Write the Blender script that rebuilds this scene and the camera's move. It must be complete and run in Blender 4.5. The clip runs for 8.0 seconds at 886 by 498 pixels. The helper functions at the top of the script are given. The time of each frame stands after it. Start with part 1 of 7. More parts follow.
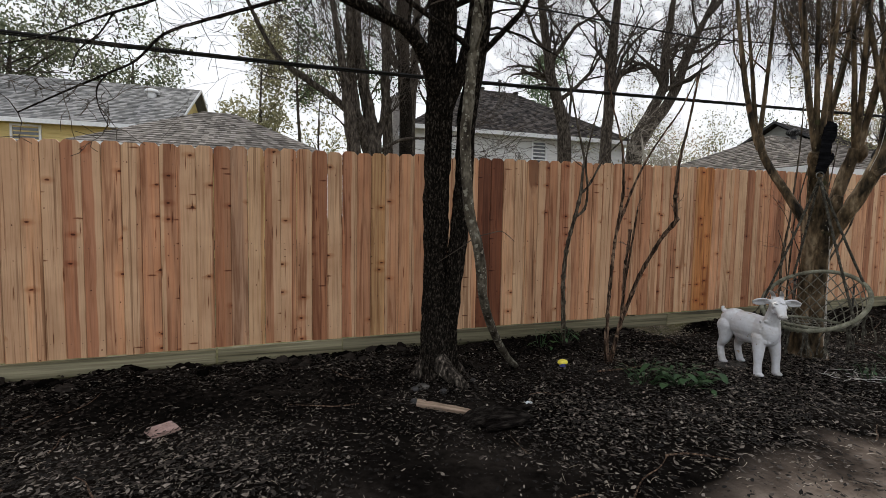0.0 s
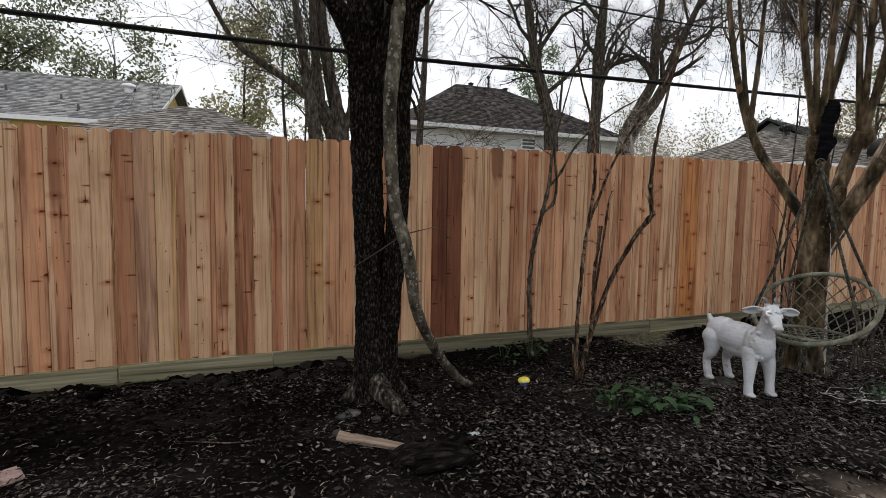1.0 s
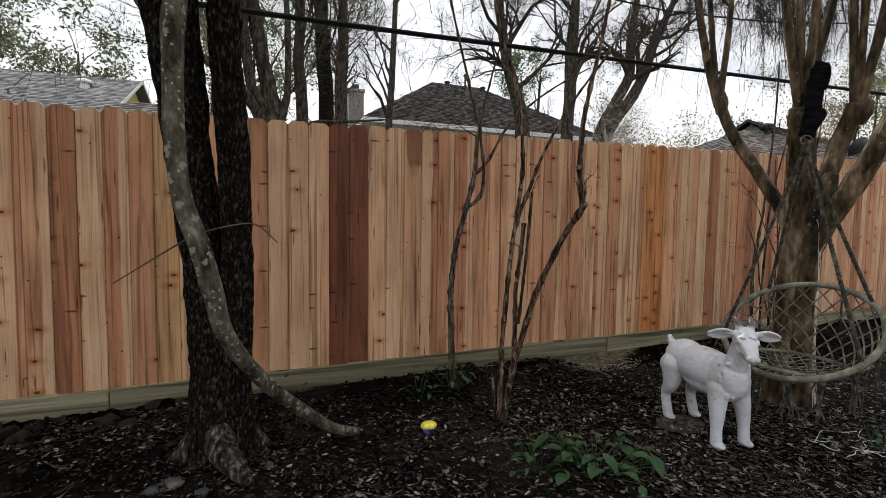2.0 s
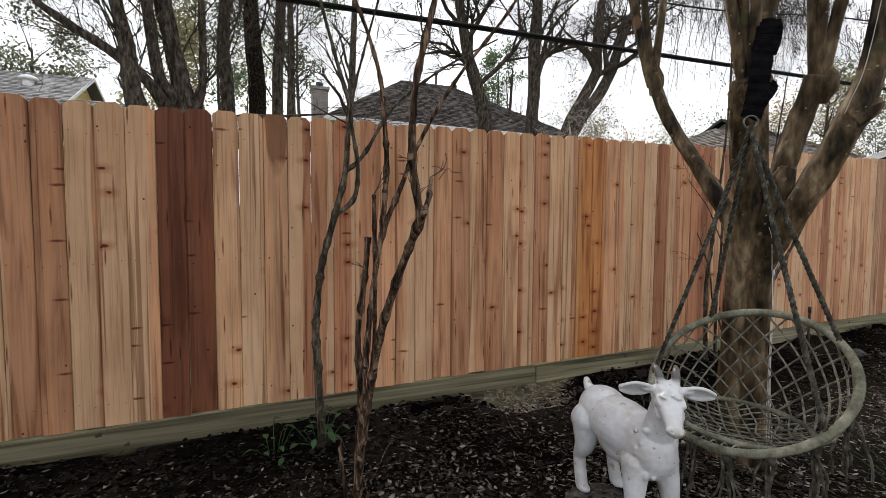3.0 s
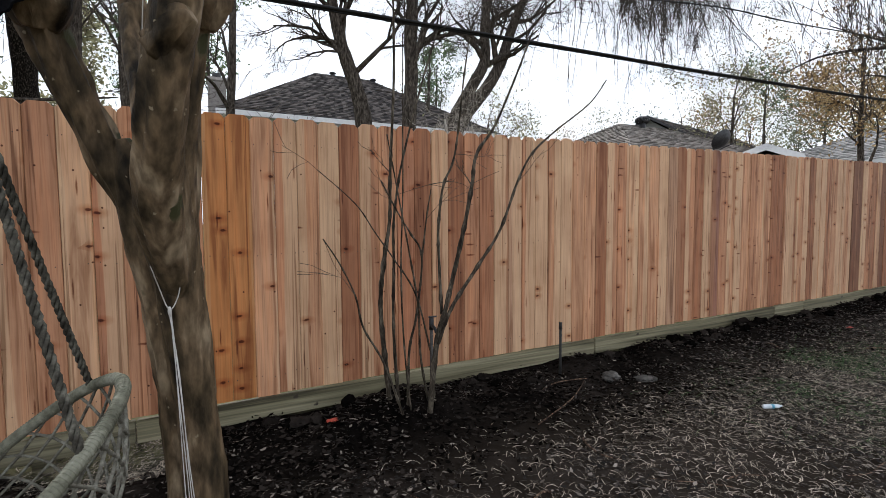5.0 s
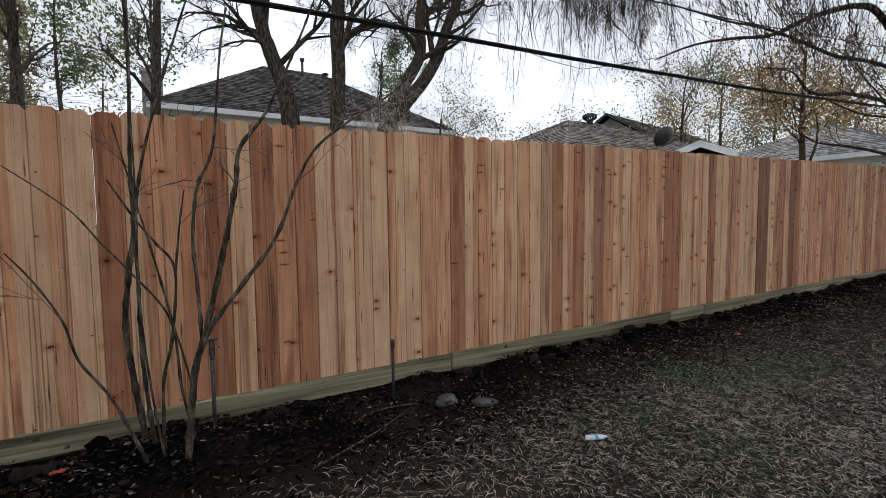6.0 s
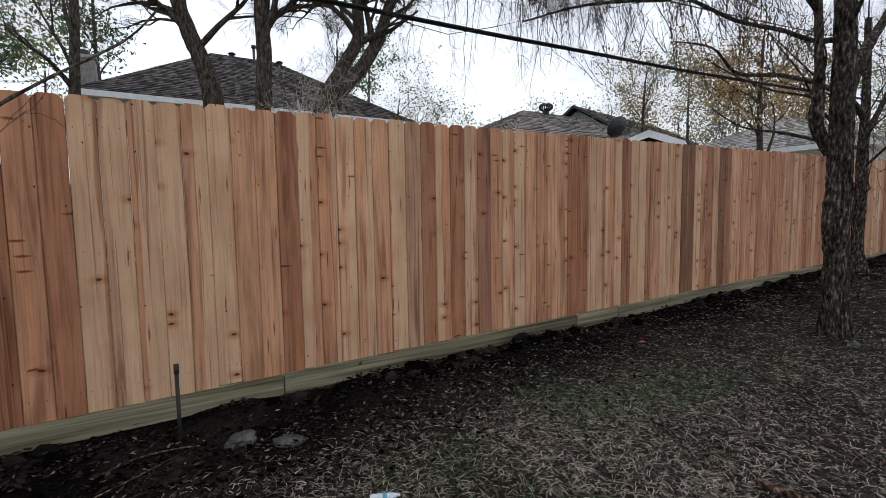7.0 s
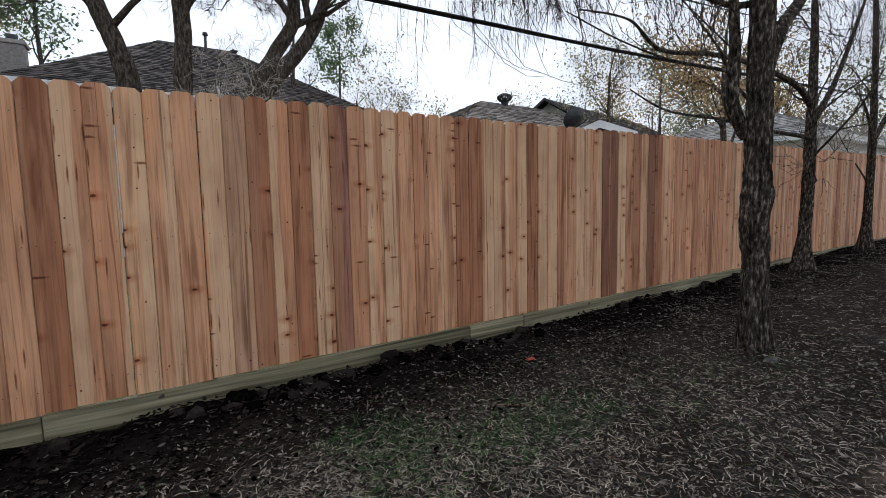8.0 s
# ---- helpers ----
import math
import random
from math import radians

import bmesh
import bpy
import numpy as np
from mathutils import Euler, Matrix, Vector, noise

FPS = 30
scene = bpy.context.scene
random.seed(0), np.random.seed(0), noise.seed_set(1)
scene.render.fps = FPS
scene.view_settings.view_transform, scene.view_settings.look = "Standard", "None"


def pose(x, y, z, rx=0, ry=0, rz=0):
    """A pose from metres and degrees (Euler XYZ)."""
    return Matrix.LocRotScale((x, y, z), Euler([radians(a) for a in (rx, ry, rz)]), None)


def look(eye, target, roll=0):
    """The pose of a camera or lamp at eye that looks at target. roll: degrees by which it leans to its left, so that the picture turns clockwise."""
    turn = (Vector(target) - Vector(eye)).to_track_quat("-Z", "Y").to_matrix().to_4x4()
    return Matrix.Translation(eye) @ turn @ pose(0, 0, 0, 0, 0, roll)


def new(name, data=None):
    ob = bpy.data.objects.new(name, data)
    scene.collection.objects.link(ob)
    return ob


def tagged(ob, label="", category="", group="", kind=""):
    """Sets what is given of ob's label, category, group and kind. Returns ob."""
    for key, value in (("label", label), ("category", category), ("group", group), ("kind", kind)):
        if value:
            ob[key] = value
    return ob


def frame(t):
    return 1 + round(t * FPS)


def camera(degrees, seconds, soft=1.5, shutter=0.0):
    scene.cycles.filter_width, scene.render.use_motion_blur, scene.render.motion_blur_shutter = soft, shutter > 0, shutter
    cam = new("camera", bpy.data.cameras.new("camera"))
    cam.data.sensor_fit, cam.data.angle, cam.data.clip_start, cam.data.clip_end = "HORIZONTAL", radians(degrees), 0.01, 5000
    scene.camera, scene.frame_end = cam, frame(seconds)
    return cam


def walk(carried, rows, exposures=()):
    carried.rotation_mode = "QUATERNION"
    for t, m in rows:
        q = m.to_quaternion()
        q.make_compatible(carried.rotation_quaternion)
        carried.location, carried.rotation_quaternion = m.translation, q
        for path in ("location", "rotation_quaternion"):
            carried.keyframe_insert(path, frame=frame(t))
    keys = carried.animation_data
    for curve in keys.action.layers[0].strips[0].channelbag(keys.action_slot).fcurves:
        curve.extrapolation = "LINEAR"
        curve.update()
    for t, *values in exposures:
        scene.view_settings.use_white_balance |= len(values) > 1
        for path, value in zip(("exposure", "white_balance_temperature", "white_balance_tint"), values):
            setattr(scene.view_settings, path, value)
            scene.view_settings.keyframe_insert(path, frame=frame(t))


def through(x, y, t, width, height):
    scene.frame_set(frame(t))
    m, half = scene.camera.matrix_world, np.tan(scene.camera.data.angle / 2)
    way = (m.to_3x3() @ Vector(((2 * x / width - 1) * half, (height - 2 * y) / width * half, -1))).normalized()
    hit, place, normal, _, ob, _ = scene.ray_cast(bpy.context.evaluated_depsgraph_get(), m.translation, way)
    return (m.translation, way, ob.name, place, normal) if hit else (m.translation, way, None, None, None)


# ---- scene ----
cam = camera(88.6, 8.0, soft=0.65)
METRES, EYE, TILT, LEAN, TURN = 9.0, 1.422, 0.0, 0.0, -17.78
ROWS = [
    (0.0, 0.0, 0.0, 0.0, 0.07, -3.79, -1.02),
    (0.5, 0.0233, 0.0235, 0.0027, -0.23, -3.76, -1.06),
    (1.0, 0.0473, 0.0649, -0.0027, -0.49, -3.88, -0.92),
    (1.5, 0.0855, 0.111, -0.0085, -1.14, -3.63, -0.94),
    (3.0, 0.2022, 0.2344, -0.0003, -3.94, -3.26, -0.39),
    (3.5, 0.2638, 0.2596, 0.0006, -4.91, -3.29, -0.31),
    (4.0, 0.3321, 0.2724, 0.0002, -5.86, -3.34, -0.24),
    (4.5, 0.4005, 0.2896, 0.0008, -6.96, -3.38, 0.08),
    (6.0, 0.6052, 0.3347, 0.0074, -10.97, -3.77, 0.64),
    (6.5, 0.6699, 0.3511, 0.0054, -12.12, -4.15, 0.77),
    (7.0, 0.735, 0.3797, 0.0048, -13.15, -4.49, 0.88),
    (7.5, 0.8009, 0.4009, 0.0049, -14.19, -4.95, 0.92),
    (8.0, 0.8602, 0.4233, 0.0029, -14.99, -5.11, 1.11),
]
walk(cam, [(t, pose(0, 0, EYE, TILT, LEAN, TURN) @ pose(METRES * x, METRES * y, METRES * z, 90 + pitch, roll, yaw)) for t, x, y, z, yaw, pitch, roll in ROWS],
     exposures=((0.0, -0.89, 6350, 10), (1.7, -0.88, 6350, 10), (3.0, -0.62, 6400, 10), (3.7, -0.48, 6300, 10), (4.5, -0.44, 5950, 10), (6.0, -0.97, 6000, 10), (8.0, -0.91, 5850, 10)))

# ---- light ----
SUN_AZ, SUN_EL = -1.0, 37.5
world = bpy.data.worlds.new("world")
scene.world = world
world.use_nodes = True
wn = world.node_tree
wn.nodes.clear()
w_out = wn.nodes.new("ShaderNodeOutputWorld")
w_bg = wn.nodes.new("ShaderNodeBackground")
w_sky = wn.nodes.new("ShaderNodeTexSky")
w_sky.sky_type, w_sky.sun_disc = "NISHITA", False
w_sky.sun_elevation, w_sky.sun_rotation = radians(SUN_EL), radians(SUN_AZ)
w_tc = wn.nodes.new("ShaderNodeTexCoord")
w_map = wn.nodes.new("ShaderNodeMapping")
w_map.inputs["Scale"].default_value = (1.0, 1.0, 2.6)
w_noise = wn.nodes.new("ShaderNodeTexNoise")
w_noise.inputs["Scale"].default_value, w_noise.inputs["Detail"].default_value = 2.6, 7.0
w_ramp = wn.nodes.new("ShaderNodeValToRGB")
w_ramp.color_ramp.elements[0].position, w_ramp.color_ramp.elements[1].position = 0.2, 0.34
w_mix = wn.nodes.new("ShaderNodeMix")
w_mix.data_type = "RGBA"
w_mix.inputs["B"].default_value = (21.0, 21.2, 21.8, 1.0)      # thin bright cloud
for a, b in ((w_tc.outputs["Generated"], w_map.inputs["Vector"]), (w_map.outputs["Vector"], w_noise.inputs["Vector"]),
             (w_noise.outputs["Fac"], w_ramp.inputs["Fac"]), (w_ramp.outputs["Color"], w_mix.inputs["Factor"]),
             (w_sky.outputs["Color"], w_mix.inputs["A"]), (w_mix.outputs["Result"], w_bg.inputs["Color"]),
             (w_bg.outputs["Background"], w_out.inputs["Surface"])):
    wn.links.new(a, b)
w_bg.inputs["Strength"].default_value = 0.10

sun_data = bpy.data.lights.new("sun", "SUN")
sun_data.energy, sun_data.angle, sun_data.color = 4.0, radians(0.6), (1.0, 0.93, 0.82)
sun = new("sun", sun_data)
sun_way = Vector((math.sin(radians(SUN_AZ)) * math.cos(radians(SUN_EL)), math.cos(radians(SUN_AZ)) * math.cos(radians(SUN_EL)), math.sin(radians(SUN_EL))))
sun.matrix_world = look(sun_way * 60, (0, 0, 0))


# ---- materials ----
def mat(name, colors, scale=(6, 6, 6), noise_scale=1.0, detail=6.0, rough=0.85, metal=0.0, bump=0.3, bump_dist=0.01, fine=5.0, spread=0.25, per="", coords="Object", spec=0.3, spots=None, reach=(0.3, 0.7)):
    """Noise-driven paint: colors run through a ramp, a finer noise varies their value. per: 'object' or 'island' shifts each piece."""
    m = bpy.data.materials.new(name)
    m.use_nodes = True
    nt = m.node_tree
    bsdf = nt.nodes["Principled BSDF"]
    bsdf.inputs["Roughness"].default_value, bsdf.inputs["Metallic"].default_value = rough, metal
    bsdf.inputs["Specular IOR Level"].default_value = spec
    tc = nt.nodes.new("ShaderNodeTexCoord")
    mp = nt.nodes.new("ShaderNodeMapping")
    mp.inputs["Scale"].default_value = scale
    nt.links.new(tc.outputs[coords], mp.inputs["Vector"])
    shift = None
    if per == "object":
        info = nt.nodes.new("ShaderNodeObjectInfo")
        shift = info.outputs["Random"]
    elif per == "island":
        info = nt.nodes.new("ShaderNodeNewGeometry")
        shift = info.outputs["Random Per Island"]
    if shift is not None:
        comb = nt.nodes.new("ShaderNodeCombineXYZ")
        mul = nt.nodes.new("ShaderNodeMath")
        mul.operation = "MULTIPLY"
        mul.inputs[1].default_value = 37.0
        nt.links.new(shift, mul.inputs[0])
        for k in range(3):
            nt.links.new(mul.outputs[0], comb.inputs[k])
        nt.links.new(comb.outputs[0], mp.inputs["Location"])
    n1 = nt.nodes.new("ShaderNodeTexNoise")
    n1.inputs["Scale"].default_value, n1.inputs["Detail"].default_value = noise_scale, detail
    n2 = nt.nodes.new("ShaderNodeTexNoise")
    n2.inputs["Scale"].default_value, n2.inputs["Detail"].default_value = noise_scale * fine, detail
    nt.links.new(mp.outputs[0], n1.inputs["Vector"])
    nt.links.new(mp.outputs[0], n2.inputs["Vector"])
    ramp = nt.nodes.new("ShaderNodeValToRGB")
    el = ramp.color_ramp.elements
    while len(el) < len(colors):
        el.new(0.5)
    for k, c in enumerate(colors):
        el[k].position = reach[0] + (reach[1] - reach[0]) * k / max(1, len(colors) - 1)
        el[k].color = (*c, 1)
    if per == "island":
        nt.links.new(shift, ramp.inputs["Fac"])
    else:
        nt.links.new(n1.outputs["Fac"], ramp.inputs["Fac"])
    hsv = nt.nodes.new("ShaderNodeHueSaturation")
    rng = nt.nodes.new("ShaderNodeMapRange")
    rng.inputs["From Min"].default_value, rng.inputs["From Max"].default_value = 0.25, 0.75
    rng.inputs["To Min"].default_value, rng.inputs["To Max"].default_value = 1 - spread, 1 + spread
    nt.links.new(n2.outputs["Fac"], rng.inputs["Value"])
    last = rng.outputs[0]
    if shift is not None:
        rr = nt.nodes.new("ShaderNodeMapRange")
        rr.inputs["To Min"].default_value, rr.inputs["To Max"].default_value = (0.8, 1.18) if per == "object" else (0.85, 1.15)
        nt.links.new(shift, rr.inputs["Value"])
        mm = nt.nodes.new("ShaderNodeMath")
        mm.operation = "MULTIPLY"
        nt.links.new(last, mm.inputs[0])
        nt.links.new(rr.outputs[0], mm.inputs[1])
        last = mm.outputs[0]
    nt.links.new(last, hsv.inputs["Value"])
    nt.links.new(ramp.outputs["Color"], hsv.inputs["Color"])
    final = hsv.outputs["Color"]
    for size, share, far, tint in spots or ():                    # lichen discs and peeled patches
        sv, sr, sl, sg = nt.nodes.new("ShaderNodeTexVoronoi"), nt.nodes.new("ShaderNodeValToRGB"), nt.nodes.new("ShaderNodeMath"), nt.nodes.new("ShaderNodeSeparateColor")
        wob, wadd, wsc = nt.nodes.new("ShaderNodeTexNoise"), nt.nodes.new("ShaderNodeVectorMath"), nt.nodes.new("ShaderNodeVectorMath")
        wob.inputs["Scale"].default_value = size * 1.6
        wsc.operation, wsc.inputs["Scale"].default_value = "SCALE", 0.8 / size
        nt.links.new(tc.outputs[coords], wob.inputs["Vector"])
        nt.links.new(wob.outputs["Color"], wsc.inputs[0])
        nt.links.new(tc.outputs[coords], wadd.inputs[0])
        nt.links.new(wsc.outputs[0], wadd.inputs[1])
        nt.links.new(wadd.outputs[0], sv.inputs["Vector"])
        sv.inputs["Scale"].default_value = size
        sr.color_ramp.elements[0].position, sr.color_ramp.elements[0].color = far * 0.7, (1, 1, 1, 1)
        sr.color_ramp.elements[1].position, sr.color_ramp.elements[1].color = far, (0, 0, 0, 1)
        nt.links.new(sv.outputs["Distance"], sr.inputs["Fac"])
        nt.links.new(sv.outputs["Color"], sg.inputs[0])
        sl.operation, sl.inputs[1].default_value = "LESS_THAN", share
        nt.links.new(sg.outputs[0], sl.inputs[0])
        both, mx = nt.nodes.new("ShaderNodeMath"), nt.nodes.new("ShaderNodeMix")
        both.operation, mx.data_type = "MULTIPLY", "RGBA"
        nt.links.new(sr.outputs["Color"], both.inputs[0])
        nt.links.new(sl.outputs[0], both.inputs[1])
        nt.links.new(both.outputs[0], mx.inputs["Factor"])
        nt.links.new(final, mx.inputs["A"])
        mx.inputs["B"].default_value = (*tint, 1)
        final = mx.outputs["Result"]
    nt.links.new(final, bsdf.inputs["Base Color"])
    if bump > 0:
        bp = nt.nodes.new("ShaderNodeBump")
        bp.inputs["Strength"].default_value, bp.inputs["Distance"].default_value = bump, bump_dist
        nt.links.new(n2.outputs["Fac"], bp.inputs["Height"])
        nt.links.new(bp.outputs["Normal"], bsdf.inputs["Normal"])
    return m


def cedar(name, tones, sap, sap_shift=0.0, stain=None):
    """Sawn cedar: every picket takes its own tone, from tones or from its object colour; pale sapwood runs up one side, with long grain, streaks and knots."""
    m = bpy.data.materials.new(name)
    m.use_nodes = True
    nt = m.node_tree
    N, L = nt.nodes.new, nt.links.new
    bsdf = nt.nodes["Principled BSDF"]
    bsdf.inputs["Roughness"].default_value = 0.6
    bsdf.inputs["Specular IOR Level"].default_value = 0.2
    tc, info = N("ShaderNodeTexCoord"), N("ShaderNodeObjectInfo")

    def math_of(kind, a, b):
        x = N("ShaderNodeMath")
        x.operation = kind
        for k, v in enumerate((a, b)):
            if isinstance(v, (int, float)):
                x.inputs[k].default_value = v
            else:
                L(v, x.inputs[k])
        return x.outputs[0]

    def white(seed):
        w = N("ShaderNodeTexWhiteNoise")
        w.noise_dimensions = "1D"
        L(math_of("ADD", math_of("MULTIPLY", info.outputs["Random"], 91.7), seed), w.inputs["W"])
        return w.outputs["Value"]

    off = math_of("MULTIPLY", info.outputs["Random"], 53.0)
    comb = N("ShaderNodeCombineXYZ")
    for k in range(3):
        L(off, comb.inputs[k])
    add = N("ShaderNodeVectorMath")
    L(tc.outputs["Object"], add.inputs[0])
    L(comb.outputs[0], add.inputs[1])

    def noise_at(scale, size, detail=5.0, dist=0.0):
        mp = N("ShaderNodeMapping")
        mp.inputs["Scale"].default_value = scale
        L(add.outputs[0], mp.inputs["Vector"])
        n = N("ShaderNodeTexNoise")
        n.inputs["Scale"].default_value, n.inputs["Detail"].default_value, n.inputs["Distortion"].default_value = size, detail, dist
        L(mp.outputs[0], n.inputs["Vector"])
        return n.outputs["Fac"]

    def ramp_of(fac, stops):
        r = N("ShaderNodeValToRGB")
        e = r.color_ramp.elements
        while len(e) < len(stops):
            e.new(0.5)
        for k, (p, c) in enumerate(stops):
            e[k].position, e[k].color = p, (*c, 1)
        L(fac, r.inputs["Fac"])
        return r.outputs["Color"]

    def mixed(fac, a, b, kind="MIX"):
        x = N("ShaderNodeMix")
        x.data_type, x.blend_type = "RGBA", kind
        for v, key in ((fac, "Factor"), (a, "A"), (b, "B")):
            if isinstance(v, float):
                x.inputs[key].default_value = v
            elif isinstance(v, tuple):
                x.inputs[key].default_value = (*v, 1)
            else:
                L(v, x.inputs[key])
        return x.outputs["Result"]

    sep = N("ShaderNodeSeparateXYZ")
    L(tc.outputs["Object"], sep.inputs[0])
    tone = ramp_of(white(3.1), [(k / max(1, len(tones) - 1), c) for k, c in enumerate(tones)]) if tones else info.outputs["Color"]
    cloud = noise_at((15, 15, 0.9), 1.0, 5.0, 1.0)                  # broad figure of the heartwood
    col = mixed(1.0, tone, ramp_of(cloud, ((0.34, (0.62, 0.53, 0.48)), (0.48, (1, 1, 1)), (0.64, (1.20, 1.13, 1.06)))), "MULTIPLY")
    edge = math_of("ADD", sep.outputs["X"], math_of("MULTIPLY", math_of("SUBTRACT", noise_at((6, 6, 0.9), 1.0, 3.0), 0.5), 0.075))
    side = math_of("MULTIPLY", edge, math_of("SUBTRACT", math_of("MULTIPLY", math_of("GREATER_THAN", white(9.2), 0.5), 2.0), 1.0))
    side = math_of("ADD", side, math_of("MULTIPLY", math_of("SUBTRACT", white(7.7), 0.60 - sap_shift), 0.21))
    col = mixed(ramp_of(math_of("ADD", math_of("MULTIPLY", side, 40.0), -0.1), ((0.35, (0, 0, 0)), (0.62, (0.8, 0.8, 0.8)))), col, sap)
    fine = noise_at((62, 62, 1.5), 1.0, 6.0, 1.4)
    col = mixed(0.36, col, ramp_of(fine, ((0.38, (0.56, 0.45, 0.38)), (0.5, (1, 1, 1)), (0.66, (1.14, 1.11, 1.06)))), "MULTIPLY")
    dark = noise_at((34, 34, 0.42), 1.0, 3.0, 1.2)                  # dark mineral streaks and checks
    col = mixed(0.65, col, ramp_of(dark, ((0.33, (0.28, 0.19, 0.14)), (0.40, (1, 1, 1)))), "MULTIPLY")
    weather = noise_at((3.0, 3.0, 2.2), 1.0, 4.0)
    col = mixed(0.8, col, ramp_of(weather, ((0.33, (0.76, 0.70, 0.66)), (0.6, (1, 1, 1)))), "MULTIPLY")
    flat = N("ShaderNodeSeparateXYZ")
    L(add.outputs[0], flat.inputs[0])
    jig = N("ShaderNodeTexNoise")
    jig.inputs["Scale"].default_value = 26.0
    L(add.outputs[0], jig.inputs["Vector"])
    for size, wide, tall, share, r0, r1, deep in ((6.0, 0.7, 1.3, 0.17, 0.06, 0.30, (0.72, 0.55, 0.44)), (6.0, 0.7, 1.3, 0.17, 0.045, 0.085, (0.24, 0.13, 0.085)), (6.0, 0.45, 2.2, 0.09, 0.05, 0.13, (0.36, 0.22, 0.16)), (17.0, 0.9, 0.8, 0.035, 0.055, 0.10, (0.18, 0.10, 0.07)), (9.0, 2.6, 0.22, 0.14, 0.05, 0.15, (0.34, 0.21, 0.15))):
        place = N("ShaderNodeCombineXYZ")
        L(math_of("MULTIPLY", flat.outputs["X"], size * wide), place.inputs[0])
        L(math_of("MULTIPLY", flat.outputs["Z"], size * tall), place.inputs[1])
        warp, sc = N("ShaderNodeVectorMath"), N("ShaderNodeVectorMath")
        sc.operation = "SCALE"
        sc.inputs["Scale"].default_value = 0.11
        L(jig.outputs["Color"], sc.inputs[0])
        L(place.outputs[0], warp.inputs[0])
        L(sc.outputs[0], warp.inputs[1])
        vor = N("ShaderNodeTexVoronoi")
        vor.voronoi_dimensions = "2D"
        vor.inputs["Scale"].default_value = 1.0
        L(warp.outputs[0], vor.inputs["Vector"])
        pick = N("ShaderNodeSeparateColor")
        L(vor.outputs["Color"], pick.inputs[0])
        on = math_of("LESS_THAN", pick.outputs[0], share)
        spot = ramp_of(vor.outputs["Distance"], ((r0, (1, 1, 1)), (r1, (0, 0, 0))))
        col = mixed(mixed(1.0, spot, on, "MULTIPLY"), col, mixed(1.0, col, deep, "MULTIPLY"))
    if stain:                                                       # a brown water stain that tapers down from the top
        low = math_of("ADD", math_of("MULTIPLY", math_of("POWER", math_of("ABSOLUTE", math_of("SUBTRACT", sep.outputs["X"], 0.008), 0.0), 4.0), 15000.0), stain)
        low = math_of("ADD", low, math_of("MULTIPLY", math_of("SUBTRACT", noise_at((16, 16, 6), 1.0), 0.5), 0.22))
        wet = math_of("MULTIPLY", math_of("SUBTRACT", sep.outputs["Z"], low), 10.0)
        col = mixed(ramp_of(wet, ((0.0, (0, 0, 0)), (1.0, (0.85, 0.85, 0.85)))), col, mixed(1.0, col, (0.36, 0.27, 0.23), "MULTIPLY"))
    L(col, bsdf.inputs["Base Color"])
    bp = N("ShaderNodeBump")
    bp.inputs["Strength"].default_value, bp.inputs["Distance"].default_value = 0.35, 0.003
    L(fine, bp.inputs["Height"])
    L(bp.outputs["Normal"], bsdf.inputs["Normal"])
    return m


SAPWOOD = (0.59, 0.39, 0.235)
CEDAR = cedar("cedar", None, SAPWOOD)
CEDAR_DARK = cedar("cedar_dark", None, (0.33, 0.165, 0.09), -0.35)
CEDAR_STAINED = cedar("cedar_stained", ((0.43, 0.25, 0.14), (0.455, 0.265, 0.152)), SAPWOOD, 0.0, 1.42)
CEDAR_ORANGE = cedar("cedar_orange", ((0.43, 0.185, 0.06), (0.46, 0.2, 0.07)), (0.48, 0.255, 0.11), -0.3)
TREATED = mat("treated_pine", ((0.045, 0.039, 0.021), (0.11, 0.098, 0.056), (0.16, 0.143, 0.086), (0.21, 0.19, 0.12)), (0.7, 26, 26), 1.0, 8, 0.6, bump=0.4, bump_dist=0.004, fine=3.0, spread=0.35, per="object", spots=((7, 0.25, 0.13, (0.035, 0.027, 0.018)),), reach=(0.33, 0.62))
NAIL = mat("nail_head", ((0.06, 0.045, 0.035), (0.10, 0.08, 0.06)), rough=0.5, metal=0.3, bump=0)
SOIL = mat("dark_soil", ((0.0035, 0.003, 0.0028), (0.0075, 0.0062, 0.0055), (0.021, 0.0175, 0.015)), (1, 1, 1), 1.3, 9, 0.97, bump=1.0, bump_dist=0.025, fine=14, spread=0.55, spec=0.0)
# soil strip along the fence, dirt painted pale for the sun patch, dormant lawn both sides
s_nt = SOIL.node_tree
s_bsdf = s_nt.nodes["Principled BSDF"]
s_tc, s_sep, s_warp, s_add, s_mul = (s_nt.nodes.new(k) for k in ("ShaderNodeTexCoord", "ShaderNodeSeparateXYZ", "ShaderNodeTexNoise", "ShaderNodeMath", "ShaderNodeMath"))
s_nt.links.new(s_tc.outputs["Object"], s_sep.inputs[0])
s_nt.links.new(s_tc.outputs["Object"], s_warp.inputs["Vector"])
s_warp.inputs["Scale"].default_value, s_warp.inputs["Detail"].default_value = 1.7, 6.0
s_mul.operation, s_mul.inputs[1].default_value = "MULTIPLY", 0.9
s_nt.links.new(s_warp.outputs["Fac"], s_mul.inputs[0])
s_west = s_nt.nodes.new("ShaderNodeMapRange")                       # the pale sun-patch dirt keeps farther from the fence at the oak's end
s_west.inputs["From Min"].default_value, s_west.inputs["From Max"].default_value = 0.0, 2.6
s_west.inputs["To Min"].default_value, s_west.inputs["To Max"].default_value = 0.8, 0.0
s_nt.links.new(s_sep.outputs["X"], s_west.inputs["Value"])
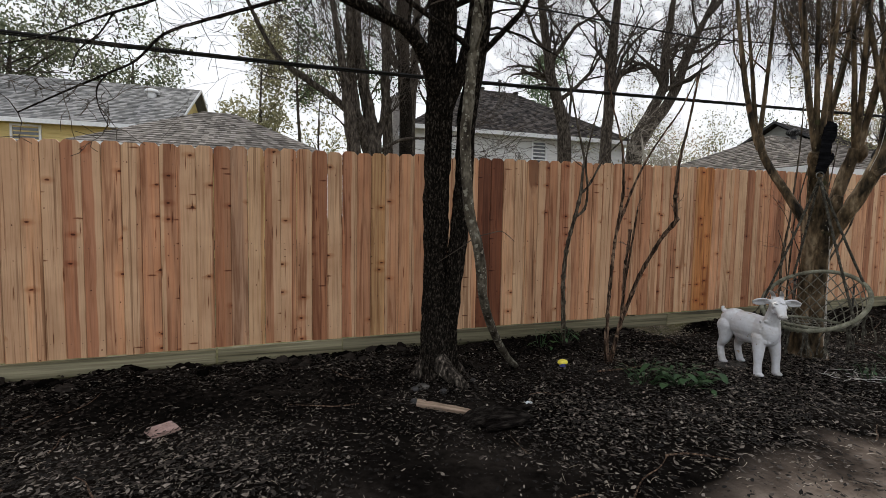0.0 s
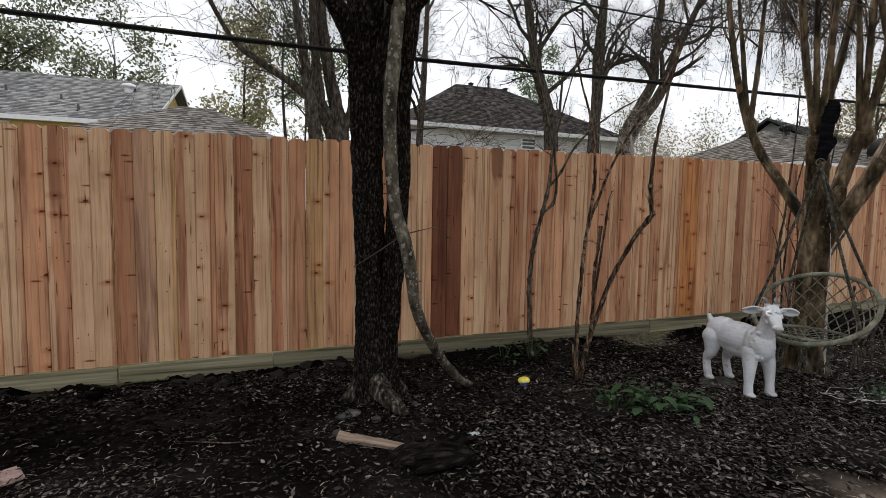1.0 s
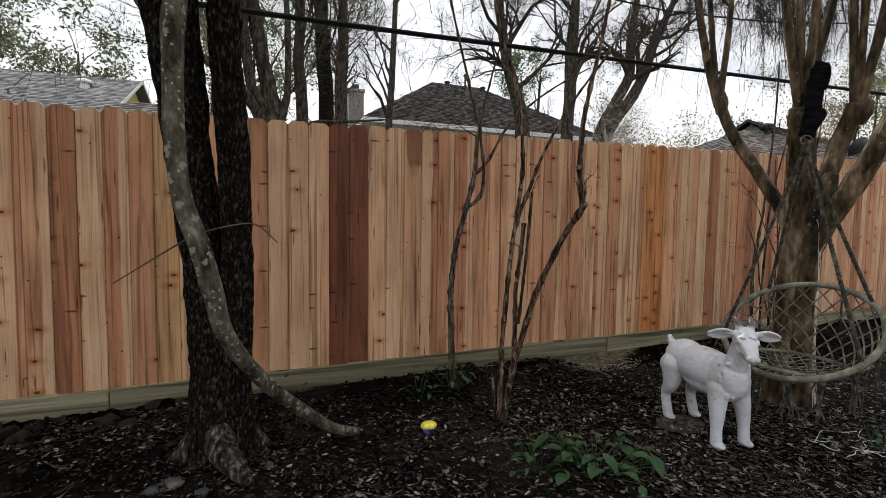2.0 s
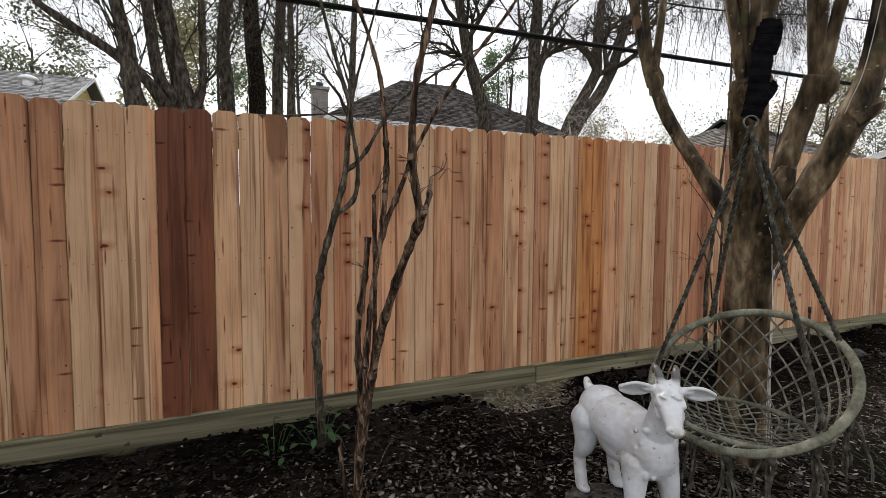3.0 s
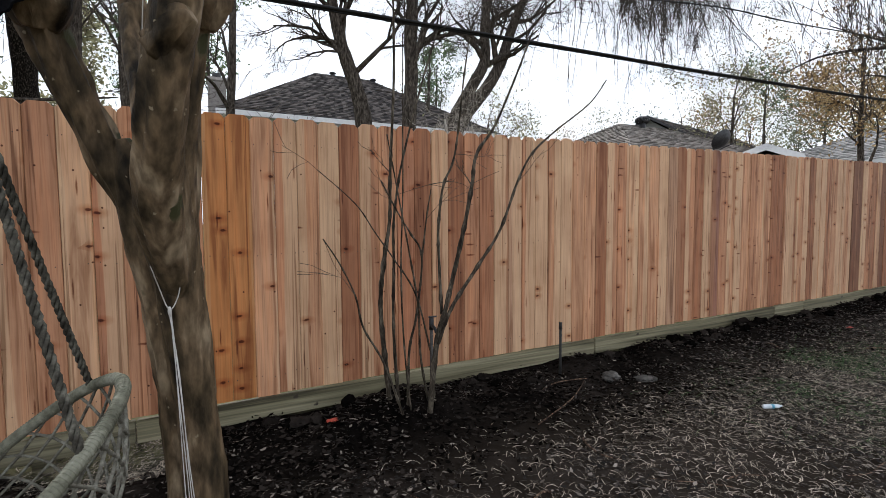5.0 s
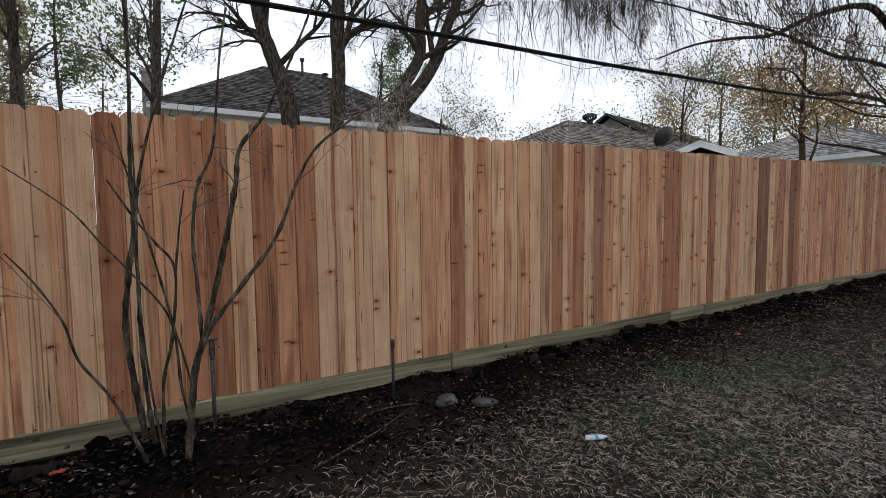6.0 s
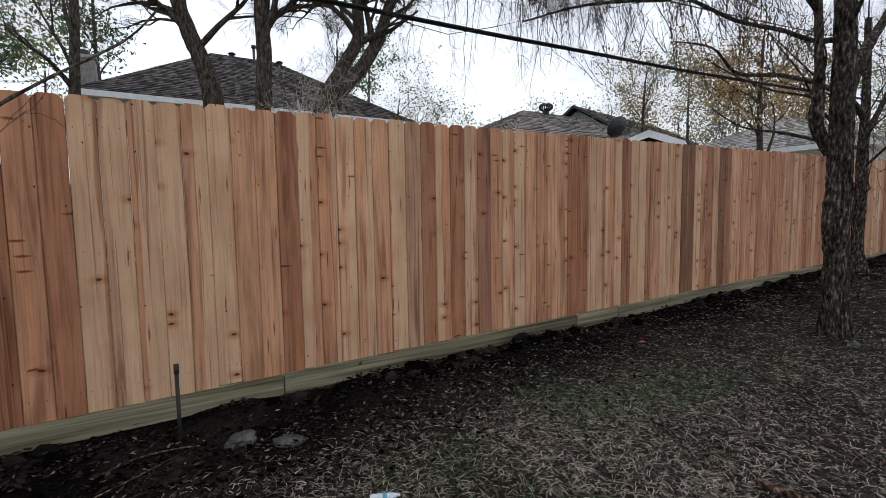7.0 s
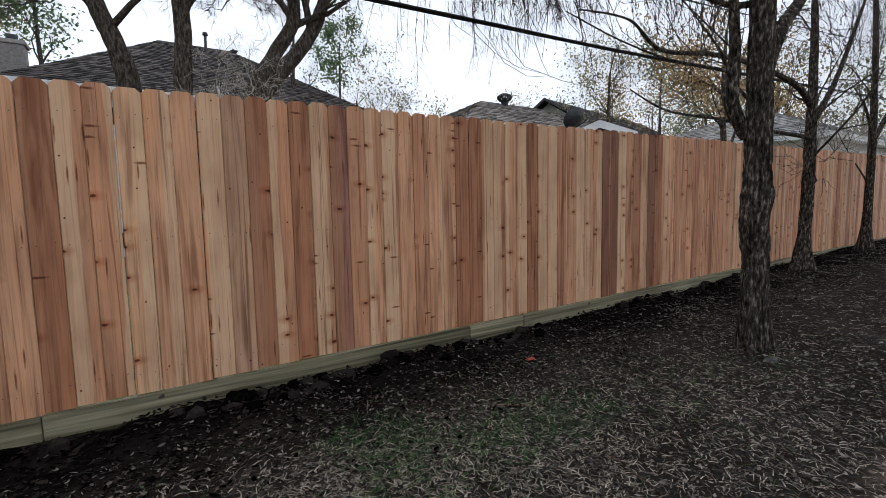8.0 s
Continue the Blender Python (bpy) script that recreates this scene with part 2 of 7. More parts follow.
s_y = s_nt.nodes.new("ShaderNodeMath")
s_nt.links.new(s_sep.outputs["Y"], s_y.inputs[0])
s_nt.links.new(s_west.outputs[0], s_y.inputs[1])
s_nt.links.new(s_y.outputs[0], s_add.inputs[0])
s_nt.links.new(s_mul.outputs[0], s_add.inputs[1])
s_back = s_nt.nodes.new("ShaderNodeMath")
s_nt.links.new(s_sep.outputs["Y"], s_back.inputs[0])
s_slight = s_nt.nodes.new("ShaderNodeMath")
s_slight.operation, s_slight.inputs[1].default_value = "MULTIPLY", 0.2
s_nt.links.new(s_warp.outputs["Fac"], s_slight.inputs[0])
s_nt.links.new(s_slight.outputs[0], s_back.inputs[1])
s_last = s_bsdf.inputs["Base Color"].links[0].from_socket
# first tones paint the sun patch; second are unseen lawn that lightens the fence
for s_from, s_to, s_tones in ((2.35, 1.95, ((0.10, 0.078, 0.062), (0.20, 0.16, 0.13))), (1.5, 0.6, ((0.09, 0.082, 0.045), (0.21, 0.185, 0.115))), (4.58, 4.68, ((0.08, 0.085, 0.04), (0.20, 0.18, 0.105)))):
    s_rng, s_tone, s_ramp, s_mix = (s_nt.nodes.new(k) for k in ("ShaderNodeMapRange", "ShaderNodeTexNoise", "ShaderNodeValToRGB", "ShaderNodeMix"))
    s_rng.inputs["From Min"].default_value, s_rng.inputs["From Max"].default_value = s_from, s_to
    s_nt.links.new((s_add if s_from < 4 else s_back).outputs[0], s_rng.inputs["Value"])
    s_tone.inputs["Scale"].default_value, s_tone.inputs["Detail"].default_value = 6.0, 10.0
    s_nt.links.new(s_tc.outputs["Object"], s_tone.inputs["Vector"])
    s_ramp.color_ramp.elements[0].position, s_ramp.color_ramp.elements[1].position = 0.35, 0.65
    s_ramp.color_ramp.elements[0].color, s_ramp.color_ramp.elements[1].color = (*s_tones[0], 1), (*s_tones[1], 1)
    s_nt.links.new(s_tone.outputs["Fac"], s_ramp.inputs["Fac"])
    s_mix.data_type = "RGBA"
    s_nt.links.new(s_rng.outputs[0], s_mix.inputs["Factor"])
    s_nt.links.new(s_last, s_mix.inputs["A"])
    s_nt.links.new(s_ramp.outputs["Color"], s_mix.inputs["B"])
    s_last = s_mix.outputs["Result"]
s_far, s_sum, s_brown = (s_nt.nodes.new(k) for k in ("ShaderNodeMapRange", "ShaderNodeMath", "ShaderNodeMix"))
s_nt.links.new(s_sep.outputs["X"], s_sum.inputs[0])
s_nt.links.new(s_mul.outputs[0], s_sum.inputs[1])
s_far.inputs["From Min"].default_value, s_far.inputs["From Max"].default_value, s_far.inputs["To Max"].default_value = 4.6, 7.4, 0.8
s_nt.links.new(s_sum.outputs[0], s_far.inputs["Value"])
s_brown.data_type, s_brown.blend_type = "RGBA", "ADD"
s_brown.inputs["B"].default_value = (0.021, 0.0162, 0.0122, 1)
s_open, s_both = s_nt.nodes.new("ShaderNodeMapRange"), s_nt.nodes.new("ShaderNodeMath")
s_open.inputs["From Min"].default_value, s_open.inputs["From Max"].default_value = 4.0, 3.4
s_nt.links.new(s_back.outputs[0], s_open.inputs["Value"])
s_both.operation = "MULTIPLY"
s_nt.links.new(s_far.outputs[0], s_both.inputs[0])
s_nt.links.new(s_open.outputs[0], s_both.inputs[1])
s_nt.links.new(s_both.outputs[0], s_brown.inputs["Factor"])
s_nt.links.new(s_last, s_brown.inputs["A"])
s_nt.links.new(s_brown.outputs["Result"], s_bsdf.inputs["Base Color"])
LITTER = mat("dead_leaf", ((0.006, 0.005, 0.0042), (0.011, 0.009, 0.0076), (0.026, 0.021, 0.0175), (0.070, 0.058, 0.048), (0.22, 0.19, 0.16)), (4, 4, 4), 2.0, 3, 0.7, bump=0.2, fine=6, spread=0.3, per="island", spec=0.12, reach=(0.1, 1.0))
MULCH = mat("mulch_chip", ((0.0022, 0.0019, 0.0017), (0.005, 0.0042, 0.0037), (0.02, 0.0165, 0.014)), (4, 4, 4), 2.0, 3, 0.95, bump=0.3, fine=6, spread=0.3, per="island", spec=0.0)
MULCH_LOG = mat("rotten_wood", ((0.004, 0.0034, 0.003), (0.011, 0.009, 0.0078), (0.04, 0.034, 0.029)), (9, 40, 40), 1.2, 9, 0.95, bump=1.0, bump_dist=0.015, fine=3, spread=0.5, spec=0.03)
STRAW = mat("dry_grass", ((0.018, 0.0145, 0.011), (0.108, 0.09, 0.067), (0.40, 0.34, 0.27)), (3, 3, 3), 2.0, 2, 0.7, bump=0, spread=0.25, per="island", spec=0.15, reach=(0.0, 0.9))
GRASS = mat("green_grass", ((0.017, 0.043, 0.011), (0.047, 0.096, 0.028)), (3, 3, 3), 2.0, 2, 0.7, bump=0, spread=0.3, per="island", spec=0.15)
BARK_OAK = mat("oak_bark", ((0.006, 0.005, 0.004), (0.019, 0.0152, 0.0122), (0.085, 0.07, 0.056)), (58, 58, 26), 1.2, 6, 0.95, bump=1.0, bump_dist=0.02, fine=2.2, spread=0.6, spec=0.04, reach=(0.42, 0.68))
BARK_YARD = mat("furrowed_bark", ((0.008, 0.0065, 0.0055), (0.05, 0.042, 0.034), (0.25, 0.215, 0.178)), (34, 34, 12.0), 1.3, 7, 0.95, bump=1.0, bump_dist=0.02, fine=3.0, spread=0.55, spec=0.04, reach=(0.34, 0.74))
BARK_LICHEN = mat("lichen_bark", ((0.025, 0.02, 0.015), (0.075, 0.065, 0.048), (0.15, 0.135, 0.105)), (10, 10, 5), 1.6, 8, 0.92, bump=0.7, bump_dist=0.012, fine=4, spread=0.4, spec=0.08, spots=((24, 0.4, 0.4, (0.19, 0.18, 0.145)), (55, 0.2, 0.35, (0.27, 0.26, 0.22))))
BARK_CRAPE = mat("crape_bark", ((0.010, 0.0075, 0.0045), (0.055, 0.039, 0.021), (0.11, 0.076, 0.043), (0.2, 0.152, 0.096)), (8, 8, 2.8), 1.2, 10, 0.65, reach=(0.35, 0.66), bump=0.7, bump_dist=0.012, fine=4, spread=0.5, spec=0.12, spots=((26, 0.06, 0.3, (0.16, 0.125, 0.078)), (9, 0.14, 0.34, (0.042, 0.042, 0.018)), (60, 0.04, 0.3, (0.2, 0.165, 0.11)), (4, 0.25, 0.28, (0.14, 0.085, 0.048))))
BARK_SHRUB = mat("shrub_bark", ((0.012, 0.008, 0.0055), (0.07, 0.044, 0.03), (0.21, 0.145, 0.1)), (40, 40, 7), 1.2, 8, 0.85, bump=0.7, bump_dist=0.006, fine=4, spread=0.5, reach=(0.38, 0.66), spots=((16, 0.16, 0.36, (0.19, 0.132, 0.092)), (30, 0.15, 0.35, (0.022, 0.015, 0.011))), spec=0.08)
BARK_FAR = mat("grey_bark", ((0.024, 0.020, 0.016), (0.062, 0.052, 0.043), (0.125, 0.108, 0.09)), (16, 16, 5), 1.5, 8, 0.95, bump=0.8, bump_dist=0.02, fine=3, spread=0.5, spec=0.05, reach=(0.36, 0.66))
BARK_WHIP = mat("whip_bark", ((0.016, 0.012, 0.009), (0.052, 0.042, 0.03), (0.135, 0.115, 0.088)), (30, 30, 8), 1.2, 7, 0.85, bump=0.5, bump_dist=0.004, fine=4, spread=0.4, spec=0.12, reach=(0.34, 0.68))
TWIG = mat("twig", ((0.05, 0.04, 0.032), (0.10, 0.082, 0.066)), (2, 2, 2), 2.0, 3, 0.9, bump=0, spread=0.3, spec=0.05)
# twig colour lightened to stand in for sun on the brush behind the fence
TWIG_PALE = mat("sunlit_pale_twig", ((0.30, 0.27, 0.23), (0.46, 0.42, 0.37)), (2, 2, 2), 2.0, 3, 0.9, bump=0, spread=0.3, spec=0.05)


def leaf_mat(name, colors, through=0.45):
    """Thin leaves: part of the light passes through them."""
    m = mat(name, colors, (1, 1, 1), 0.6, 3, 0.6, bump=0, spread=0.3, per="island")
    nt = m.node_tree
    bsdf, out = nt.nodes["Principled BSDF"], nt.nodes["Material Output"]
    tr, mx = nt.nodes.new("ShaderNodeBsdfTranslucent"), nt.nodes.new("ShaderNodeMixShader")
    nt.links.new(bsdf.inputs["Base Color"].links[0].from_socket, tr.inputs["Color"])
    mx.inputs[0].default_value = through
    nt.links.new(bsdf.outputs[0], mx.inputs[1])
    nt.links.new(tr.outputs[0], mx.inputs[2])
    nt.links.new(mx.outputs[0], out.inputs["Surface"])
    return m


LEAF_OLIVE = leaf_mat("olive_leaf", ((0.09, 0.105, 0.062), (0.23, 0.245, 0.155)))
LEAF_PINE = leaf_mat("pine_needle", ((0.08, 0.125, 0.065), (0.15, 0.20, 0.10)))
LEAF_TAN = leaf_mat("autumn_leaf", ((0.27, 0.17, 0.075), (0.42, 0.31, 0.155)))
LEAF_YELLOWGREEN = leaf_mat("spring_leaf", ((0.23, 0.22, 0.12), (0.36, 0.34, 0.20)))
LEAF_BROAD = mat("broad_leaf", ((0.014, 0.036, 0.011), (0.028, 0.066, 0.02)), (6, 6, 6), 1.0, 3, 0.55, bump=0.1, spread=0.3, per="object", spec=0.25)
GOAT = mat("goat_paint", ((0.32, 0.29, 0.25), (0.47, 0.47, 0.48), (0.54, 0.55, 0.575)), (5, 5, 5), 1.6, 8, 0.3, bump=0.25, bump_dist=0.004, fine=7, spread=0.08, spec=0.5, spots=((60, 0.10, 0.3, (0.26, 0.21, 0.16)), (16, 0.08, 0.26, (0.34, 0.27, 0.20))), reach=(0.28, 0.6))
# grey horns on the same cast
g_nt = GOAT.node_tree
g_bsdf = g_nt.nodes["Principled BSDF"]
g_tc, g_sep, g_gt, g_mix = (g_nt.nodes.new(k) for k in ("ShaderNodeTexCoord", "ShaderNodeSeparateXYZ", "ShaderNodeMapRange", "ShaderNodeMix"))
g_mix.data_type = "RGBA"
g_gt.inputs["From Min"].default_value, g_gt.inputs["From Max"].default_value = 0.708, 0.726
g_nt.links.new(g_tc.outputs["Object"], g_sep.inputs[0])
g_nt.links.new(g_sep.outputs["Z"], g_gt.inputs["Value"])
g_nt.links.new(g_gt.outputs[0], g_mix.inputs["Factor"])
g_nt.links.new(g_bsdf.inputs["Base Color"].links[0].from_socket, g_mix.inputs["A"])
g_mix.inputs["B"].default_value = (0.075, 0.07, 0.066, 1)
g_nt.links.new(g_mix.outputs["Result"], g_bsdf.inputs["Base Color"])
ROPE = mat("aged_rope", ((0.06, 0.056, 0.044), (0.125, 0.118, 0.095), (0.21, 0.205, 0.17)), (30, 30, 30), 1.0, 4, 0.9, bump=0.5, bump_dist=0.003, spread=0.35, spec=0.06)
ROPE_BLACK = mat("grimy_rope", ((0.022, 0.02, 0.016), (0.055, 0.051, 0.041), (0.13, 0.124, 0.10)), (30, 30, 30), 1.0, 4, 0.9, bump=0.5, bump_dist=0.003, spread=0.35, spec=0.06)
ROPE_DARK = mat("wrapped_cord", ((0.075, 0.074, 0.054), (0.14, 0.138, 0.102), (0.23, 0.228, 0.178)), (14, 14, 14), 1.0, 6, 0.85, bump=0.6, bump_dist=0.003, spread=0.3, spec=0.1)
STRING = mat("white_string", ((0.36, 0.34, 0.31), (0.55, 0.53, 0.50)), rough=0.8, bump=0)
STEEL = mat("steel", ((0.07, 0.07, 0.068), (0.16, 0.16, 0.155)), rough=0.45, metal=1.0, bump=0.05)
BLACK_CLOTH = mat("black_strap", ((0.003, 0.003, 0.0035), (0.009, 0.009, 0.010)), (20, 20, 20), rough=0.9, bump=0.4, bump_dist=0.004, spec=0.0)
BLACK_PAINT = mat("black_iron", ((0.012, 0.012, 0.012), (0.03, 0.028, 0.026)), (20, 20, 20), rough=0.6, bump=0.2, bump_dist=0.002)
GALV = mat("galvanised_pipe", ((0.05, 0.047, 0.042), (0.10, 0.095, 0.088)), (20, 20, 20), rough=0.6, metal=0.5, bump=0.1)
CABLE = mat("black_cable", ((0.010, 0.010, 0.010), (0.02, 0.02, 0.02)), rough=0.6, bump=0, spec=0.1)
STONE = mat("grey_stone", ((0.035, 0.032, 0.029), (0.07, 0.066, 0.06), (0.125, 0.117, 0.107)), (9, 9, 9), 1.0, 8, 0.92, bump=0.6, bump_dist=0.01, spec=0.1)
PEBBLE = mat("river_pebble", ((0.022, 0.021, 0.021), (0.05, 0.048, 0.047)), (8, 8, 8), 1.0, 6, 0.7, bump=0.2)
WOOD_OLD = mat("weathered_wood", ((0.12, 0.09, 0.065), (0.24, 0.175, 0.125), (0.36, 0.27, 0.20)), (3, 30, 30), 1.0, 6, 0.9, bump=0.6, bump_dist=0.004)
BRICK_PINK = mat("paver_pink", ((0.25, 0.16, 0.14), (0.36, 0.25, 0.22)), (12, 12, 12), 1.0, 6, 0.9, bump=0.4)
PLASTIC_YELLOW = mat("yellow_plastic", ((0.65, 0.55, 0.04), (0.75, 0.66, 0.08)), rough=0.35, bump=0, spec=0.5)
PLASTIC_BLUE = mat("blue_plastic", ((0.05, 0.06, 0.30), (0.07, 0.09, 0.4)), rough=0.4, bump=0, spec=0.5)
PLASTIC_WHITE = mat("white_plastic", ((0.42, 0.47, 0.5), (0.58, 0.62, 0.64)), (30, 30, 30), rough=0.25, bump=0.3, bump_dist=0.003, spec=0.5)
LABEL_TEAL = mat("teal_label", ((0.06, 0.22, 0.32), (0.12, 0.32, 0.42)), (40, 40, 40), rough=0.4, bump=0)
PLASTIC_RED = mat("red_plastic", ((0.30, 0.045, 0.025), (0.40, 0.065, 0.035)), rough=0.5, bump=0)
SHINGLE_GREY = mat("grey_shingle", ((0.15, 0.15, 0.148), (0.22, 0.22, 0.215), (0.28, 0.275, 0.27)), (1.5, 6, 6), 1.5, 5, 0.9, bump=0.4, bump_dist=0.01, fine=6, spread=0.25, per="island")
SHINGLE_DARK = mat("dark_shingle", ((0.03, 0.027, 0.026), (0.055, 0.048, 0.045), (0.095, 0.083, 0.077)), (1.5, 6, 6), 1.5, 5, 0.9, bump=0.4, bump_dist=0.01, fine=6, spread=0.3, per="island", spec=0.1)
SHINGLE_TAN = mat("tan_shingle", ((0.10, 0.088, 0.076), (0.155, 0.138, 0.122), (0.21, 0.188, 0.168)), (1.5, 6, 6), 1.5, 5, 0.9, bump=0.4, bump_dist=0.01, fine=6, spread=0.3, per="island")
SIDING_WHITE = mat("white_siding", ((0.58, 0.58, 0.57), (0.70, 0.70, 0.69)), (1, 1, 8), 1.0, 4, 0.7, bump=0.2, bump_dist=0.01, spread=0.08)
SIDING_GREY = mat("grey_siding", ((0.16, 0.165, 0.155), (0.22, 0.225, 0.21)), (1, 1, 8), 1.0, 4, 0.7, bump=0.2, bump_dist=0.01, spread=0.1)
SIDING_YELLOW = mat("yellow_siding", ((0.52, 0.40, 0.16), (0.60, 0.47, 0.20)), (1, 1, 8), 1.0, 4, 0.7, bump=0.2, bump_dist=0.01, spread=0.08)
TRIM_WHITE = mat("white_trim", ((0.66, 0.67, 0.68), (0.76, 0.77, 0.78)), rough=0.6, bump=0.05, spread=0.06)
CHIMNEY_BRICK = mat("pale_brick", ((0.22, 0.20, 0.19), (0.34, 0.32, 0.30)), (10, 10, 14), 1.0, 5, 0.9, bump=0.5, per="object")
METAL_DARK = mat("dark_metal", ((0.03, 0.03, 0.032), (0.06, 0.06, 0.062)), rough=0.5, metal=0.5, bump=0.1)
GLASS_DARK = mat("window_glass", ((0.03, 0.035, 0.04), (0.05, 0.055, 0.06)), rough=0.08, bump=0, spec=0.8)


# ---- building helpers ----
def mesh_of(name, verts, faces, smooth=False):
    me = bpy.data.meshes.new(name)
    me.from_pydata([tuple(v) for v in verts], [], [tuple(f) for f in faces])
    if smooth:
        me.shade_smooth()
    me.update()
    return me


def part(name, data, material, parent=None, label=""):
    """Links a bmesh or a mesh as one mesh object under a thing or a part."""
    if isinstance(data, bmesh.types.BMesh):
        me = bpy.data.meshes.new(name)
        data.to_mesh(me)
        data.free()
    else:
        me = data
    if not me.materials:
        me.materials.append(material)
    ob = new(name, me)
    if parent is not None:
        ob.parent = parent
    if label:
        ob["label"] = label
    if name in ("twig_growth", "foliage", "siding", "brick_face"):
        ob["kind"] = "stuff"
    return ob


def thing(name, place, label, category, group="", kind=""):
    ob = new(name)
    ob.empty_display_size = 0.1
    ob.location = place
    bpy.context.view_layer.update()
    return tagged(ob, label, category, group, kind)


def rel(pts, o):
    return [(p[0] - o[0], p[1] - o[1], p[2] - o[2]) for p in pts]


def box(bm, x0, x1, y0, y1, z0, z1, bevel=0.0):
    r = bmesh.ops.create_cube(bm, size=1.0, matrix=Matrix.Translation(((x0 + x1) / 2, (y0 + y1) / 2, (z0 + z1) / 2)) @ Matrix.Diagonal((abs(x1 - x0), abs(y1 - y0), abs(z1 - z0), 1)))
    if bevel > 0:
        edges = {e for v in r["verts"] for e in v.link_edges}
        bmesh.ops.bevel(bm, geom=list(edges), offset=bevel, segments=2, affect="EDGES")
    return bm


class Tubes:
    """Collects tapered tubes into one mesh."""

    def __init__(self):
        self.v, self.f = [], []

    def add(self, pts, radii, sides=8, rough=0.0, seed=0, steps=0, close=True, flare=0.0, ridge=0.0):
        P = np.array(pts, float)
        R = np.array(radii, float)
        if steps and len(P) > 2:
            P, R = smooth_line(P, R, steps)
        n = len(P)
        T = np.zeros_like(P)
        T[1:-1] = P[2:] - P[:-2]
        T[0], T[-1] = P[1] - P[0], P[-1] - P[-2]
        T /= np.linalg.norm(T, axis=1)[:, None] + 1e-9
        ref = np.array([0.0, 0.0, 1.0]) if abs(T[0][2]) < 0.9 else np.array([1.0, 0.0, 0.0])
        u = np.cross(ref, T[0])
        u /= np.linalg.norm(u)
        b = len(self.v)
        ang = np.arange(sides) * 2 * math.pi / sides
        run = 0.0
        for i in range(n):
            u = u - T[i] * (u @ T[i])
            u /= np.linalg.norm(u) + 1e-9
            w = np.cross(T[i], u)
            if i:
                run += float(np.linalg.norm(P[i] - P[i - 1]))
            for a in ang:
                r = R[i]
                if rough:
                    q = Vector((math.cos(a) * 2.2 + seed * 7.1, math.sin(a) * 2.2, run * 5 + seed))
                    r *= 1 + rough * noise.noise(q) + 0.6 * rough * noise.noise(q * 2.7)
                if ridge:
                    r *= 1 + ridge * (0.4 - 2.2 * abs(noise.noise(Vector((math.cos(a) * 4.5 + seed, math.sin(a) * 4.5, run * 3.2)))))
                if flare:
                    r *= 1 + flare * math.exp(-run / 0.16) * (0.7 + 0.6 * math.sin(3 * a + seed))
                self.v.append(P[i] + r * (math.cos(a) * u + math.sin(a) * w))
        for i in range(n - 1):
            for k in range(sides):
                k2 = (k + 1) % sides
                self.f.append((b + i * sides + k, b + i * sides + k2, b + (i + 1) * sides + k2, b + (i + 1) * sides + k))
        if close:
            self.f.append(tuple(b + k for k in reversed(range(sides))))
            self.f.append(tuple(b + (n - 1) * sides + k for k in range(sides)))
        return self

    def mesh(self, name, smooth=True):
        return mesh_of(name, self.v, self.f, smooth)


def smooth_line(P, R, steps):
    """Catmull-Rom through the points."""
    n = len(P)
    out, rad = [], []
    for i in range(n - 1):
        p0, p1, p2, p3 = P[max(i - 1, 0)], P[i], P[i + 1], P[min(i + 2, n - 1)]
        for s in range(steps):
            t = s / steps
            out.append(0.5 * (2 * p1 + (p2 - p0) * t + (2 * p0 - 5 * p1 + 4 * p2 - p3) * t * t + (3 * p1 - p0 - 3 * p2 + p3) * t ** 3))
            rad.append(R[i] + (R[i + 1] - R[i]) * t)
    out.append(P[-1])
    rad.append(R[-1])
    return np.array(out), np.array(rad)


def hashed(ix, iy, seed):
    h = (ix.astype(np.int64) * 374761393 + iy.astype(np.int64) * 668265263 + seed * 974711) & 0x7FFFFFFF
    h = ((h ^ (h >> 13)) * 1274126177) & 0x7FFFFFFF
    return ((h ^ (h >> 16)) & 0xFFFF) / 65535.0


def vnoise(x, y, seed=0):
    """Value noise in the plane, 0 to 1."""
    x, y = np.asarray(x, float), np.asarray(y, float)
    ix, iy = np.floor(x), np.floor(y)
    fx, fy = x - ix, y - iy
    fx, fy = fx * fx * (3 - 2 * fx), fy * fy * (3 - 2 * fy)
    a, b = hashed(ix, iy, seed), hashed(ix + 1, iy, seed)
    c, d = hashed(ix, iy + 1, seed), hashed(ix + 1, iy + 1, seed)
    return (a * (1 - fx) + b * fx) * (1 - fy) + (c * (1 - fx) + d * fx) * fy


def fbm(x, y, seed=0, octaves=4):
    s, a, k = 0.0, 0.5, 1.0
    for o in range(octaves):
        s = s + a * (vnoise(x * k, y * k, seed + o) - 0.5)
        a, k = a * 0.5, k * 2.03
    return s


# ---- ground ----
FENCE_Y = 4.49


def fence_top(x):
    return 2.045 + 0.0165 * x


